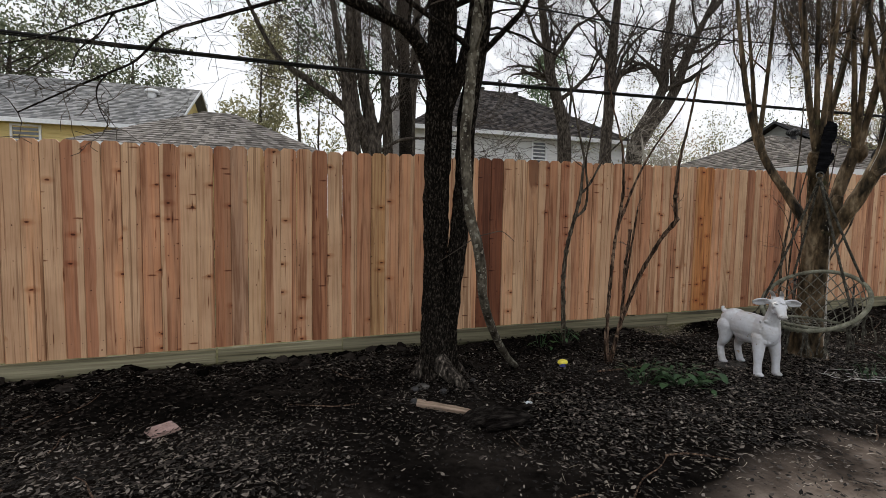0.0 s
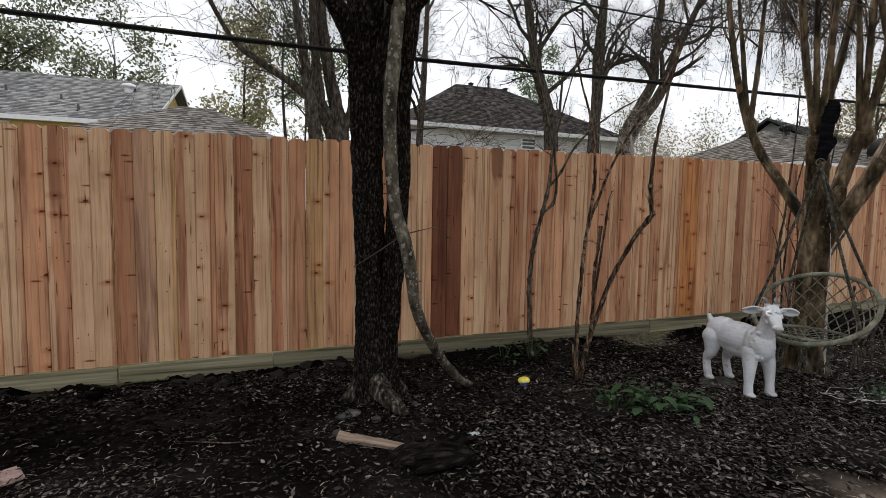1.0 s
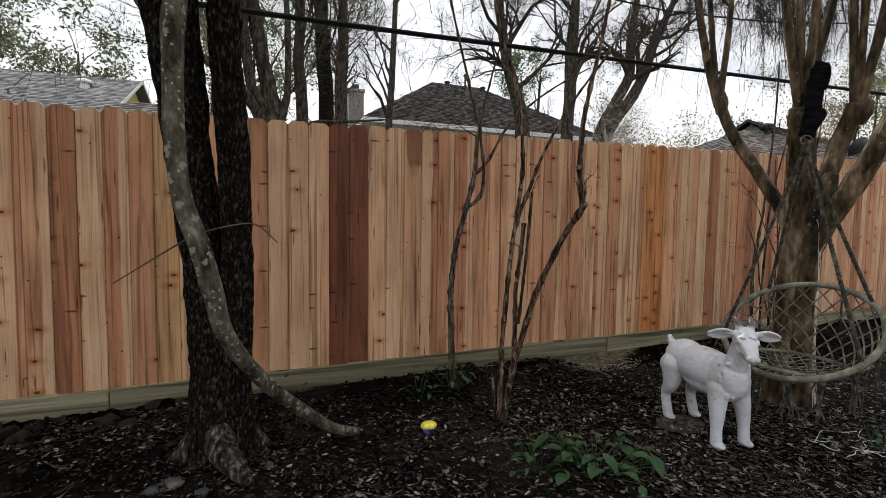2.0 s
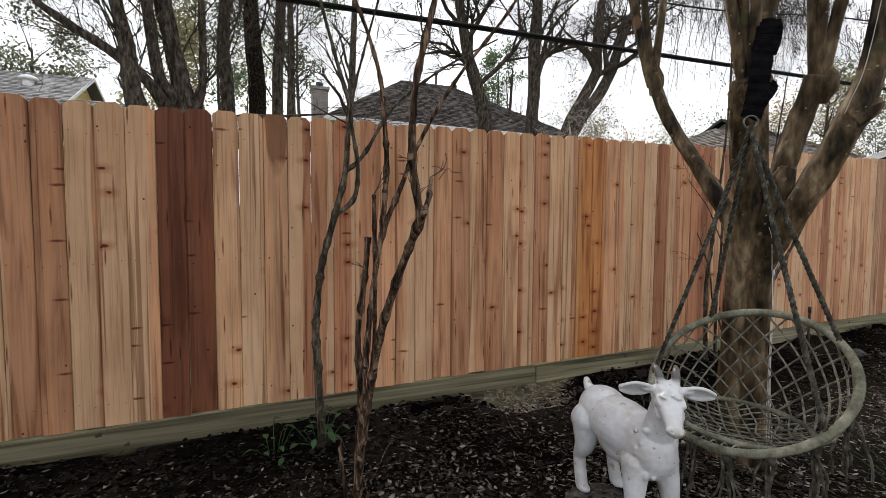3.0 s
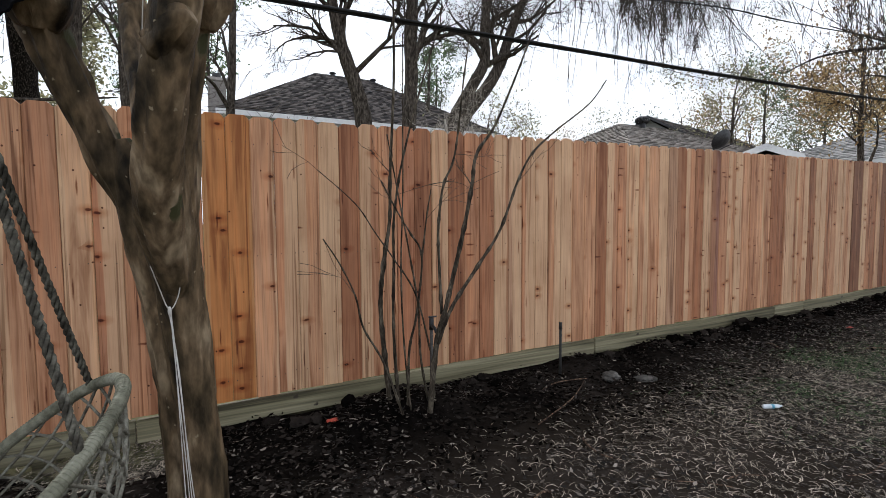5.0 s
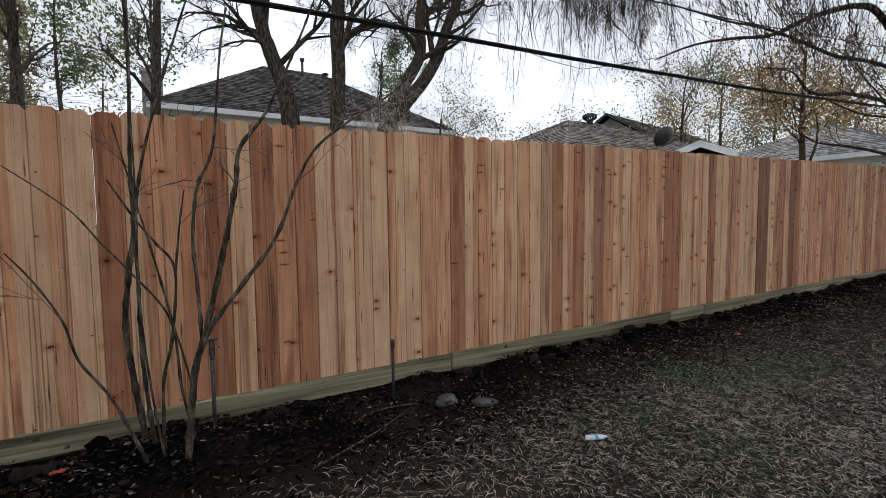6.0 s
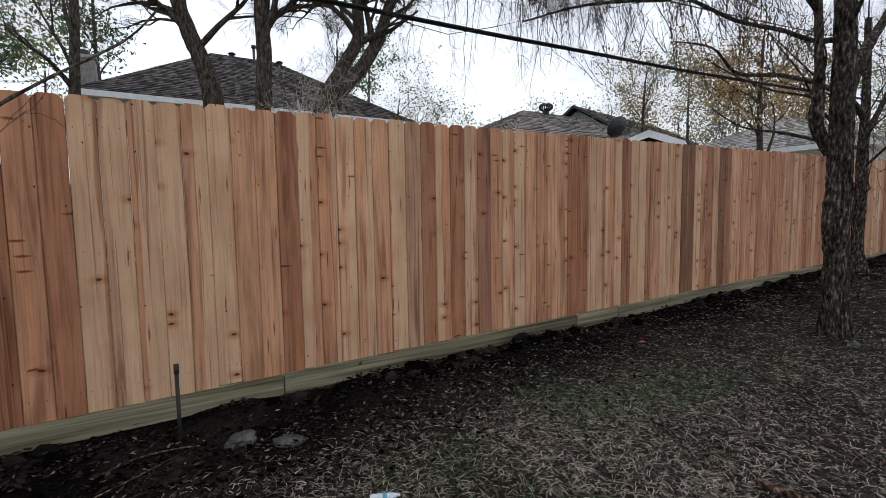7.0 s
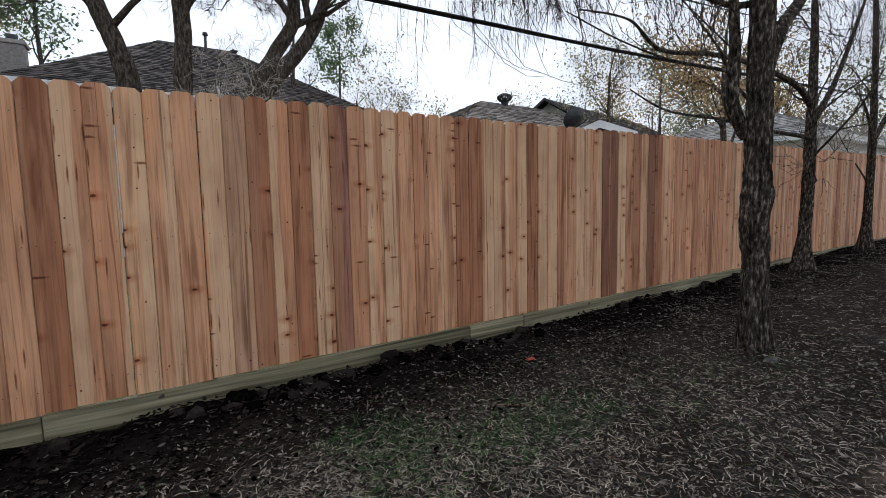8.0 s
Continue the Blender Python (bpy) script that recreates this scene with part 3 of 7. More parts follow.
def ground_z(x, y):
    """Height of the soil: it climbs along the fence, dips beside the oak and is heaped against the kick boards."""
    x, y = np.asarray(x, float), np.asarray(y, float)
    xc = np.clip(x, -8, 40)
    z = 0.075 + 0.0172 * xc + 0.011 * np.clip(xc - 12, 0, 12) - 0.012 * np.clip(4.4 - y, 0, 6)
    z = z - 0.11 * np.exp(-((x - 1.35) ** 2 + (y - 2.8) ** 2) / 0.4)
    near = np.exp(-((y - 4.2) / 0.3) ** 2)
    z = z + near * (0.24 * np.clip(fbm(x * 2.6, y * 2.6, 5), -0.15, 1) + 0.06 * np.clip(fbm(x * 9, y * 9, 6, 2), -0.1, 1) + 0.015) * (1 - 0.9 * np.exp(-((x - 4.4) / 0.9) ** 2))
    mound = np.exp(-((x - 5.9) / 0.45) ** 2 - ((y - 4.05) / 0.25) ** 2)
    z = z + 0.07 * mound
    z = z + 0.05 * fbm(x * 1.3, y * 1.3, 11) + 0.022 * fbm(x * 7, y * 7, 21, 3)
    z = z - 0.19 * np.exp(-((x - 4.27) / 0.42) ** 4) * np.exp(-((y - 4.42) / 0.26) ** 2)
    behind = np.clip((y - 4.7) / 2.0, 0, 1)
    return z - 0.25 * behind * (y > 4.5)


def spaced(lo, hi, step, reach):
    mid = list(np.arange(lo, hi + 1e-6, step))
    out, s, a, b = [], step, lo, hi
    left, right = [], []
    while a > -reach:
        s *= 1.22
        a -= s
        left.append(a)
    s = step
    while b < reach:
        s *= 1.22
        b += s
        right.append(b)
    return np.array(left[::-1] + mid + right)


gx, gy = spaced(-3.5, 14.0, 0.045, 900), spaced(1.2, 4.75, 0.04, 900)
GX, GY = np.meshgrid(gx, gy)
GZ = ground_z(GX, GY)
nx, ny = len(gx), len(gy)
gv = np.stack([GX.ravel(), GY.ravel(), GZ.ravel()], 1)
gi = np.arange(nx * ny).reshape(ny, nx)
gf = np.stack([gi[:-1, :-1].ravel(), gi[:-1, 1:].ravel(), gi[1:, 1:].ravel(), gi[1:, :-1].ravel()], 1)
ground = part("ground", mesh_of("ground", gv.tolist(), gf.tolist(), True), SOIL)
tagged(ground, "dark bare soil of a shaded back yard", "ground", kind="structure")


# ---- houses behind the fence ----
def shingle_slope(a, b, c, d, courses, tabs, lift=0.03, seed=0):
    """A roof plane in courses of overlapping shingles. a, b: the eave's ends; d, c: the ridge's ends above them."""
    rnd = random.Random(seed)
    V, F = [], []
    a, b, c, d = (Vector(p) for p in (a, b, c, d))
    nrm = (b - a).cross(d - a).normalized()
    if nrm.z < 0:
        nrm = -nrm
    for i in range(courses):
        t0, t1 = i / courses, min(1.0, (i + 1.25) / courses)
        l0, r0, l1, r1 = a.lerp(d, t0), b.lerp(c, t0), a.lerp(d, t1), b.lerp(c, t1)
        width = max(0.02, (r0 - l0).length)
        n = max(1, int(tabs * width / max(0.1, (b - a).length)))
        cuts = [0.0] + sorted(min(0.999, max(0.001, (k + rnd.uniform(-0.25, 0.25)) / n)) for k in range(1, n)) + [1.0]
        for k in range(n):
            s0, s1 = cuts[k], cuts[k + 1]
            up = nrm * lift * rnd.uniform(0.6, 1.3)
            q = len(V)
            V += [l0.lerp(r0, s0) + up, l0.lerp(r0, s1) + up, l1.lerp(r1, s1) + nrm * 0.003, l1.lerp(r1, s0) + nrm * 0.003, l0.lerp(r0, s0) - nrm * 0.02, l0.lerp(r0, s1) - nrm * 0.02]
            F += [(q, q + 1, q + 2, q + 3), (q + 4, q + 5, q + 1, q)]
    return V, F


def roof_mesh(planes, courses, tabs, seed):
    V, F = [], []
    for k, (a, b, c, d) in enumerate(planes):
        v, f = shingle_slope(a, b, c, d, courses, tabs, seed=seed + k)
        F += [tuple(i + len(V) for i in q) for q in f]
        V += v
        q = len(V)
        V += [Vector(p) - Vector((0, 0, 0.03)) for p in (a, b, c, d)]
        F.append((q, q + 1, q + 2, q + 3))
    return mesh_of("roof", V, F)


def window(parent, x0, x1, y, z0, z1):
    bm = bmesh.new()
    t = 0.09
    for q in ((x0 - t, x1 + t, z0 - t, z0), (x0 - t, x1 + t, z1, z1 + t), (x0 - t, x0, z0, z1), (x1, x1 + t, z0, z1), (x0, x1, (z0 + z1) / 2 - 0.03, (z0 + z1) / 2 + 0.03)):
        box(bm, q[0], q[1], y - 0.06, y + 0.02, q[2], q[3])
    w = part("window", bm, TRIM_WHITE, parent, "white framed sash window")
    bm = bmesh.new()
    box(bm, x0, x1, y - 0.02, y + 0.0, z0, z1)
    part("pane", bm, GLASS_DARK, w)


def roof_vent(parent, p, r=0.16, h=0.22):
    V = Tubes().add([(p[0], p[1], p[2] - 0.3), (p[0], p[1], p[2] + h * 0.6)], [r * 0.7, r * 0.7], 12)
    V.add([(p[0], p[1], p[2] + h * 0.6), (p[0], p[1], p[2] + h * 0.75), (p[0], p[1], p[2] + h)], [r, r * 1.1, r * 0.6], 12)
    return part("roof_vent", V.mesh("roof_vent"), METAL_DARK, parent, "dark metal roof vent")


def lap_wall(bm, x0, x1, y, z0, z1, course=0.18):
    """Lapped boards on the wall that faces the yard."""
    z = z0
    while z < z1:
        h = min(course, z1 - z)
        v = [bm.verts.new(p) for p in ((x0, y - 0.028, z), (x1, y - 0.028, z), (x1, y - 0.004, z + h), (x0, y - 0.004, z + h), (x0, y, z), (x1, y, z))]
        bm.faces.new(v[:4])
        bm.faces.new((v[4], v[5], v[1], v[0]))
        z += course


def hip_house(name, label, place, size, eave, rise, ridge, wall_mat, roof_mat, turn=0.0, courses=26, tabs=60, seed=1, over=0.45, gable=False, barge=None):
    """A house with a hipped or gabled roof: size (width, depth), ridge (from, to) along its width."""
    h = thing(name, place, label, "house")
    h.rotation_euler = (0, 0, radians(turn))
    w, d = size
    bm = bmesh.new()
    box(bm, 0, w, 0, d, -0.5, eave - 0.1)
    part("wall", bm, wall_mat, h)
    bm = bmesh.new()
    lap_wall(bm, 0, w, 0.0, 0.0, eave - 0.1)
    part("siding", bm, wall_mat, h, "lapped board siding")
    o = over
    e = [(-o, -o, eave), (w + o, -o, eave), (w + o, d + o, eave), (-o, d + o, eave)]
    r0, r1 = (ridge[0], d / 2, eave + rise), (ridge[1], d / 2, eave + rise)
    planes = [(e[0], e[1], r1, r0), (e[2], e[3], r0, r1)]
    if not gable:
        planes += [(e[1], e[2], r1, r1), (e[3], e[0], r0, r0)]
    part("roof", roof_mesh(planes, courses, tabs, seed), roof_mat, h)
    if gable:
        for x in (0.0, w):
            bm = bmesh.new()
            v = [bm.verts.new(p) for p in ((x, 0, eave - 0.12), (x, d, eave - 0.12), (x, d / 2, eave + rise - 0.25))]
            bm.faces.new(v)
            part("gable_wall", bm, wall_mat, h)
        for x in (-o - 0.02, w + o):
            for y0, y1 in ((-o, d / 2), (d + o, d / 2)):
                bm = bmesh.new()
                v = [bm.verts.new(p) for p in ((x, y0, eave - 0.13), (x, y1, eave + rise - 0.13), (x, y1, eave + rise + 0.04), (x, y0, eave + 0.04))]
                f = bm.faces.new(v)
                r = bmesh.ops.extrude_face_region(bm, geom=[f])
                bmesh.ops.translate(bm, verts=[e for e in r["geom"] if isinstance(e, bmesh.types.BMVert)], vec=(0.03, 0, 0))
                part("barge_board", bm, barge or TRIM_WHITE, h)
    runs = [(-o, w + o, -o - 0.03, -o + 0.02), (-o, w + o, d + o - 0.02, d + o + 0.03)]
    if not gable:
        runs += [(-o - 0.03, -o + 0.02, -o + 0.02, d + o - 0.02), (w + o - 0.02, w + o + 0.03, -o + 0.02, d + o - 0.02)]
    for q in runs:
        part("fascia", box(bmesh.new(), *q, eave - 0.2, eave - 0.005), TRIM_WHITE, h, "white painted fascia board")
    bm = bmesh.new()
    box(bm, -o, w + o, -o, d + o, eave - 0.15, eave - 0.11)
    part("soffit", bm, TRIM_WHITE, h)
    return h


house_b = hip_house("house", "two storey house with white siding and dark hipped roof", (5.3, 20.9, 0), (11.7, 8.2), 5.75, 3.2, (4.1, 6.8), SIDING_WHITE, SHINGLE_DARK, courses=34, tabs=70)
window(house_b, 6.1, 6.8, 0.0, 4.0, 5.38)
window(house_b, 1.68, 2.2, 0.0, 4.7, 4.94)
for x, y, z in ((4.9, 4.0, 8.85), (7.0, 3.9, 8.75), (6.4, 2.6, 7.7), (2.9, 2.3, 7.35)):
    roof_vent(house_b, (x, y, z))
pipe = part("vent_pipe", Tubes().add([(5.8, 3.6, 8.2), (5.8, 3.6, 9.35)], [0.06, 0.06], 10).add([(5.8, 3.6, 9.3), (5.8, 3.6, 9.42)], [0.12, 0.10], 10).mesh("vent_pipe"), GALV, house_b, "grey metal flue pipe")
bm = bmesh.new()
box(bm, -0.75, -0.06, 1.8, 2.45, 0.0, 7.35, 0.02)
box(bm, -0.81, 0.0, 1.74, 2.51, 7.35, 7.5, 0.02)
chim = part("chimney", bm, CHIMNEY_BRICK, house_b, "pale brick chimney")
bm = bmesh.new()
z = 4.6
row = 0
while z < 7.3:
    for k in range(-1, 3):
        x0 = -0.755 + k * 0.23 + (0.115 if row % 2 else 0)
        a, b = max(x0, -0.755), min(x0 + 0.215, -0.055)
        if b - a > 0.03:
            box(bm, a, b, 1.785, 1.80, z, z + 0.065)
    z += 0.078
    row += 1
part("brick_face", bm, CHIMNEY_BRICK, chim)
part("chimney_cap", Tubes().add([(-0.4, 2.12, 7.5), (-0.4, 2.12, 7.72)], [0.15, 0.18], 12).mesh("chimney_cap"), METAL_DARK, chim, "dark metal chimney cap")

house_a = hip_house("house", "two storey house with yellow siding and grey shingle roof", (-20.7, 24.93, 0), (15.0, 8.7), 5.4, 2.91, (-0.45, 15.45), SIDING_YELLOW, SHINGLE_GREY, turn=-2.5, courses=30, tabs=60, gable=True, seed=9)
window(house_a, 9.05, 10.0, 0.0, 3.9, 5.1)
window(house_a, 4.0, 5.0, 0.0, 3.8, 5.0)
dome = Tubes().add([(13.5, 2.85, 7.2), (13.5, 2.85, 7.62)], [0.2, 0.2], 16).add([(13.5, 2.85, 7.6), (13.5, 2.85, 7.66), (13.5, 2.85, 7.76), (13.5, 2.85, 7.82)], [0.34, 0.36, 0.26, 0.08], 18)
part("roof_vent", dome.mesh("roof_vent"), TRIM_WHITE, house_a, "white domed roof vent")
for x, y, z in ((7.6, 2.6, 7.3), (11.3, 1.4, 6.5), (12.4, 0.3, 5.9), (9.0, 1.9, 6.85)):
    part("vent_pipe", Tubes().add([(x, y, z - 0.3), (x, y, z + 0.22)], [0.05, 0.05], 8).add([(x, y, z - 0.1), (x, y, z - 0.02)], [0.16, 0.06], 10).mesh("vent_pipe"), GALV, house_a, "grey metal vent pipe")
garage = hip_house("garage", "single storey wing with low grey hipped roof", (-6.9, 18.9, 0), (7.6, 6.6), 3.85, 2.02, (3.1, 4.2), SIDING_YELLOW, SHINGLE_TAN, courses=18, tabs=44, seed=17)

house_c = hip_house("house", "single storey house with tan hipped shingle roof", (14.8, 10.1, 0), (9.0, 7.0), 3.2, 1.8, (3.3, 5.7), SIDING_WHITE, SHINGLE_TAN, courses=20, tabs=44, seed=23)
turbine = Tubes().add([(3.95, 3.1, 4.5), (3.95, 3.1, 5.0)], [0.12, 0.12], 12)
for k in range(16):                                                 # curved vanes of the turbine
    a = k * math.pi / 8
    turbine.add([(3.95 + r * math.cos(a + w), 3.1 + r * math.sin(a + w), z) for r, w, z in ((0.12, 0, 4.97), (0.21, 0.15, 5.04), (0.22, 0.3, 5.13), (0.08, 0.4, 5.22))], [0.018, 0.03, 0.03, 0.018], 4, steps=3)
part("turbine_vent", turbine.mesh("turbine_vent"), METAL_DARK, house_c, "dark round turbine vent")
hip_house("house", "large dark gabled house far behind the fence", (30.7, 18.75, 0), (13.0, 7.0), 5.75, 2.4, (-0.45, 13.45), SIDING_GREY, SHINGLE_DARK, turn=11, courses=20, tabs=40, gable=True, seed=31, barge=METAL_DARK)
shed = hip_house("garden_shed", "small white-trimmed gabled shed behind the fence", (17.75, 7.7, 0), (2.4, 1.35), 3.02, 0.31, (-0.15, 2.55), SIDING_YELLOW, SHINGLE_GREY, turn=41, courses=6, tabs=14, gable=True, seed=37, over=0.12, barge=TRIM_WHITE)
hip_house("house", "single storey house with grey shingle roof", (27.7, 7.5, 0), (12.0, 7.0), 3.75, 1.8, (3.5, 8.0), SIDING_WHITE, SHINGLE_GREY, courses=20, tabs=60, seed=41)

# satellite dish on a short mast beside the eaves
dish = thing("satellite_dish", (18.9, 10.35, 3.5), "dark grey satellite dish on a bent mast", "satellite dish")
bm = bmesh.new()
bmesh.ops.create_uvsphere(bm, u_segments=20, v_segments=12, radius=0.62)
bmesh.ops.delete(bm, geom=[v for v in bm.verts if v.co.z > -0.36], context="VERTS")
bmesh.ops.translate(bm, verts=bm.verts, vec=(0, 0, 0.45))
bmesh.ops.scale(bm, verts=bm.verts, vec=(0.9, 0.75, 0.9))
bmesh.ops.rotate(bm, verts=bm.verts, cent=(0, 0, 0), matrix=Matrix.Rotation(radians(-60), 3, "X"))
bmesh.ops.solidify(bm, geom=bm.faces[:], thickness=0.015)
bmesh.ops.translate(bm, verts=bm.verts, vec=(0, 0, 0.45))
part("reflector", bm, METAL_DARK, dish)
part("mast", Tubes().add([(0.1, 0.3, -0.6), (0.1, 0.3, 0.2), (0.0, 0.1, 0.42)], [0.025] * 3, 8, steps=4).mesh("mast"), METAL_DARK, dish)
part("arm", Tubes().add([(0, 0.05, 0.15), (0, -0.45, 0.3)], [0.015, 0.015], 6).mesh("arm"), METAL_DARK, dish)


# ---- cables ----
def cable(label, pts, r, sag=0.0):
    c = thing("utility_cable", pts[0], label, "cable", "overhead cables")
    part("strand", Tubes().add(rel(pts, pts[0]), [r] * len(pts), 6, steps=8).mesh("strand"), CABLE, c)


cable("black twisted utility cable slung above the fence", [(-30, 5.2, 3.5), (-12, 5.1, 3.05), (-2.4, 5.0, 2.97), (1.3, 5.0, 3.0), (4.5, 5.0, 3.09), (8.2, 5.0, 3.2), (11.2, 5.0, 3.29), (17.2, 5.0, 3.56), (40, 5.3, 5.0)], 0.014)
cable("thin black cable lashed beside the utility cable", [(-30, 5.25, 3.47), (-12, 5.15, 3.032), (-2.4, 5.01, 2.95), (1.3, 5.01, 2.981), (4.5, 5.01, 3.071), (8.2, 5.01, 3.182), (11.2, 5.01, 3.272), (17.2, 5.01, 3.542), (40, 5.35, 4.97)], 0.008)
cable("upper black power cable strung between poles", [(-30, 8, 5.8), (3.4, 8.0, 5.47), (9.8, 8.0, 5.56), (15.0, 8.0, 6.2), (20.9, 8.0, 6.65), (45, 8, 9.0)], 0.016)


# ---- trees ----
def grow(tubes, rnd, p, d, length, radius, depth, sides, droop=0.0, spread=0.6, tips=None, bend=0.25, tip=0.0016):
    """One branch that bends along its way and throws off smaller ones."""
    n = 4 if depth > 1 else 3
    pts, rad = [p], [radius]
    q, w = Vector(p), Vector(d).normalized()
    for i in range(n):
        w = (w + Vector((rnd.gauss(0, bend), rnd.gauss(0, bend), rnd.gauss(0, bend) - droop))).normalized()
        q = q + w * (length / n)
        pts.append(tuple(q))
        rad.append(max(tip, radius * (1 - 0.75 * (i + 1) / n)))
    tubes[depth > 1].add(pts, rad, sides if depth > 1 else 3, close=False)
    if tips is not None and depth <= 1:
        tips += pts[1:]
    if depth <= 0:
        return
    for k in range(rnd.choice((3, 4, 4, 5))):
        t = rnd.uniform(0.25, 1.0)
        i = min(n - 1, int(t * n))
        b = Vector(pts[i]).lerp(Vector(pts[i + 1]), t * n - i)
        axis = (Vector(pts[i + 1]) - Vector(pts[i])).normalized()
        side = axis.cross(Vector((rnd.gauss(0, 1), rnd.gauss(0, 1), rnd.gauss(0, 1)))).normalized()
        w2 = (axis * rnd.uniform(0.6, 1.1) + side * spread * rnd.uniform(0.6, 1.5) + Vector((0, 0, 0.12 - droop)))
        grow(tubes, rnd, tuple(b), w2, length * rnd.uniform(0.45, 0.72), rad[i] * rnd.uniform(0.45, 0.65), depth - 1, max(4, sides - 2), droop, spread, tips, bend, tip)


def leaf_cloud(centres, per, size, jitter, rnd, name, slim=0.5):
    C = np.array(centres, float)
    g = np.random.default_rng(rnd.randrange(1 << 30))
    C = np.repeat(C, per, axis=0) + g.normal(0, jitter, (len(C) * per, 3))
    n = len(C)
    a = g.normal(size=(n, 3))
    a /= np.linalg.norm(a, axis=1)[:, None]
    b = np.cross(a, g.normal(size=(n, 3)))
    b /= np.linalg.norm(b, axis=1)[:, None] + 1e-9
    s = size * g.uniform(0.6, 1.4, (n, 1))
    V = np.stack([C - a * s, C + b * s * slim, C + a * s, C - b * s * slim], 1).reshape(-1, 3)
    F = np.arange(n * 4).reshape(-1, 4)
    return mesh_of(name, V.tolist(), F.tolist())


def tree(label, trunks, limbs, depth=4, seed=0, bark=None, twig_bark=None, leaf=None, leaf_size=0.05, per=3, jitter=0.12, droop=0.0, spread=0.6, reach=2.2, bare_below=0.45, sides=10, group="", rough=0.12, name="tree", flare=0.5, trunk_steps=5, bend=0.2, thin=1.0, ridge=0.0, most=4200, tip=0.0032):
    """A tree from its trunk lines (points and radii); boughs spring from the upper part of every trunk line."""
    rnd = random.Random(seed)
    o = trunks[0][0][0]
    t = thing(name, o, label, "tree", group)
    T = Tubes()
    for k, (pts, radii, *_) in enumerate(trunks):
        T.add(rel(pts, o), radii, sides + 4, rough, seed + k, steps=trunk_steps, flare=flare if k == 0 else 0.0, ridge=ridge)
    part("trunk", T.mesh("trunk"), bark or BARK_FAR, t)
    B = (Tubes(), Tubes())
    tips = []
    for pts, radii, *own in trunks:
        count, sink, low = own or (limbs, droop, bare_below)
        P, R = smooth_line(np.array(rel(pts, o), float), np.array(radii, float), 6) if len(pts) > 2 else (np.array(rel(pts, o), float), np.array(radii, float))
        for k in range(count):
            u = rnd.uniform(low, 1.0) if k else 1.0
            i = min(len(P) - 1, int(u * (len(P) - 1)))
            d = P[min(i + 1, len(P) - 1)] - P[max(i - 1, 0)]
            d = Vector(d).normalized()
            side = d.cross(Vector((rnd.gauss(0, 1), rnd.gauss(0, 1), rnd.gauss(0, 0.5)))).normalized()
            w = d * rnd.uniform(0.5, 1.0) + side * (0.9 * spread if k else 0.2) + Vector((0, 0, 0.25 - sink))
            limb = Tubes()
            grow((B[0], limb), rnd, tuple(P[i]), w, reach * rnd.uniform(0.7, 1.3), thin * R[i] * rnd.uniform(0.4, 0.62), depth, 7, sink, spread, tips, bend, tip)
            part("bough", limb.mesh("bough"), bark or BARK_FAR, t)
    part("twig_growth", B[0].mesh("twig_growth"), twig_bark or TWIG, t)
    if leaf is not None:
        rnd.shuffle(tips)
        part("foliage", leaf_cloud(tips[:most], per, leaf_size, jitter, rnd, "foliage"), leaf, t)
    return t


# oak in front of the fence: two stems from one root, a lichened stem leaning through them
gz = lambda x, y: float(ground_z(x, y))
oak_o = (1.16, 3.72, gz(1.16, 3.72) - 0.05)
oak = thing("oak_tree", oak_o, "dark rough-barked twin-stemmed oak beside the fence", "tree")
T = Tubes()
stem1 = [(1.12, 3.72, oak_o[2]), (1.115, 3.70, 0.35), (1.11, 3.68, 0.85), (1.08, 3.57, 1.4), (1.05, 3.47, 1.85), (1.02, 3.32, 2.35), (0.99, 3.2, 2.9), (0.96, 3.1, 3.6), (0.93, 3.0, 4.6)]
T.add(rel(stem1, oak_o), [0.135, 0.108, 0.096, 0.098, 0.102, 0.106, 0.10, 0.09, 0.07], 56, 0.13, 3, steps=22, flare=0.2, ridge=0.16)
part("trunk", T.mesh("trunk"), BARK_OAK, oak)
T = Tubes()
stem2 = [(1.22, 3.73, oak_o[2]), (1.235, 3.70, 0.4), (1.255, 3.62, 0.9), (1.265, 3.53, 1.3), (1.26, 3.42, 1.75), (1.24, 3.32, 2.2), (1.26, 3.2, 2.6), (1.30, 3.1, 3.2), (1.36, 3.0, 4.4)]
T.add(rel(stem2, oak_o), [0.12, 0.085, 0.075, 0.072, 0.07, 0.07, 0.065, 0.06, 0.045], 44, 0.12, 5, steps=22, flare=0.3, ridge=0.16)
part("trunk", T.mesh("trunk"), BARK_OAK, oak)
T = Tubes()
for pts, rr in (([(1.14, 3.66, 0.22), (1.19, 3.56, 0.14), (1.26, 3.47, 0.085), (1.33, 3.39, 0.035)], [0.085, 0.072, 0.055, 0.02]),
                ([(1.06, 3.72, 0.2), (0.98, 3.7, 0.1), (0.9, 3.71, 0.04)], [0.075, 0.05, 0.02]),
                ([(1.25, 3.74, 0.2), (1.34, 3.72, 0.12), (1.41, 3.73, 0.06)], [0.07, 0.045, 0.02])):
    T.add(rel(pts, oak_o), rr, 18, 0.2, 9, steps=6)
part("root", T.mesh("root"), BARK_YARD, oak, "bare buttress root")
B = (Tubes(), Tubes())
rnd = random.Random(12)
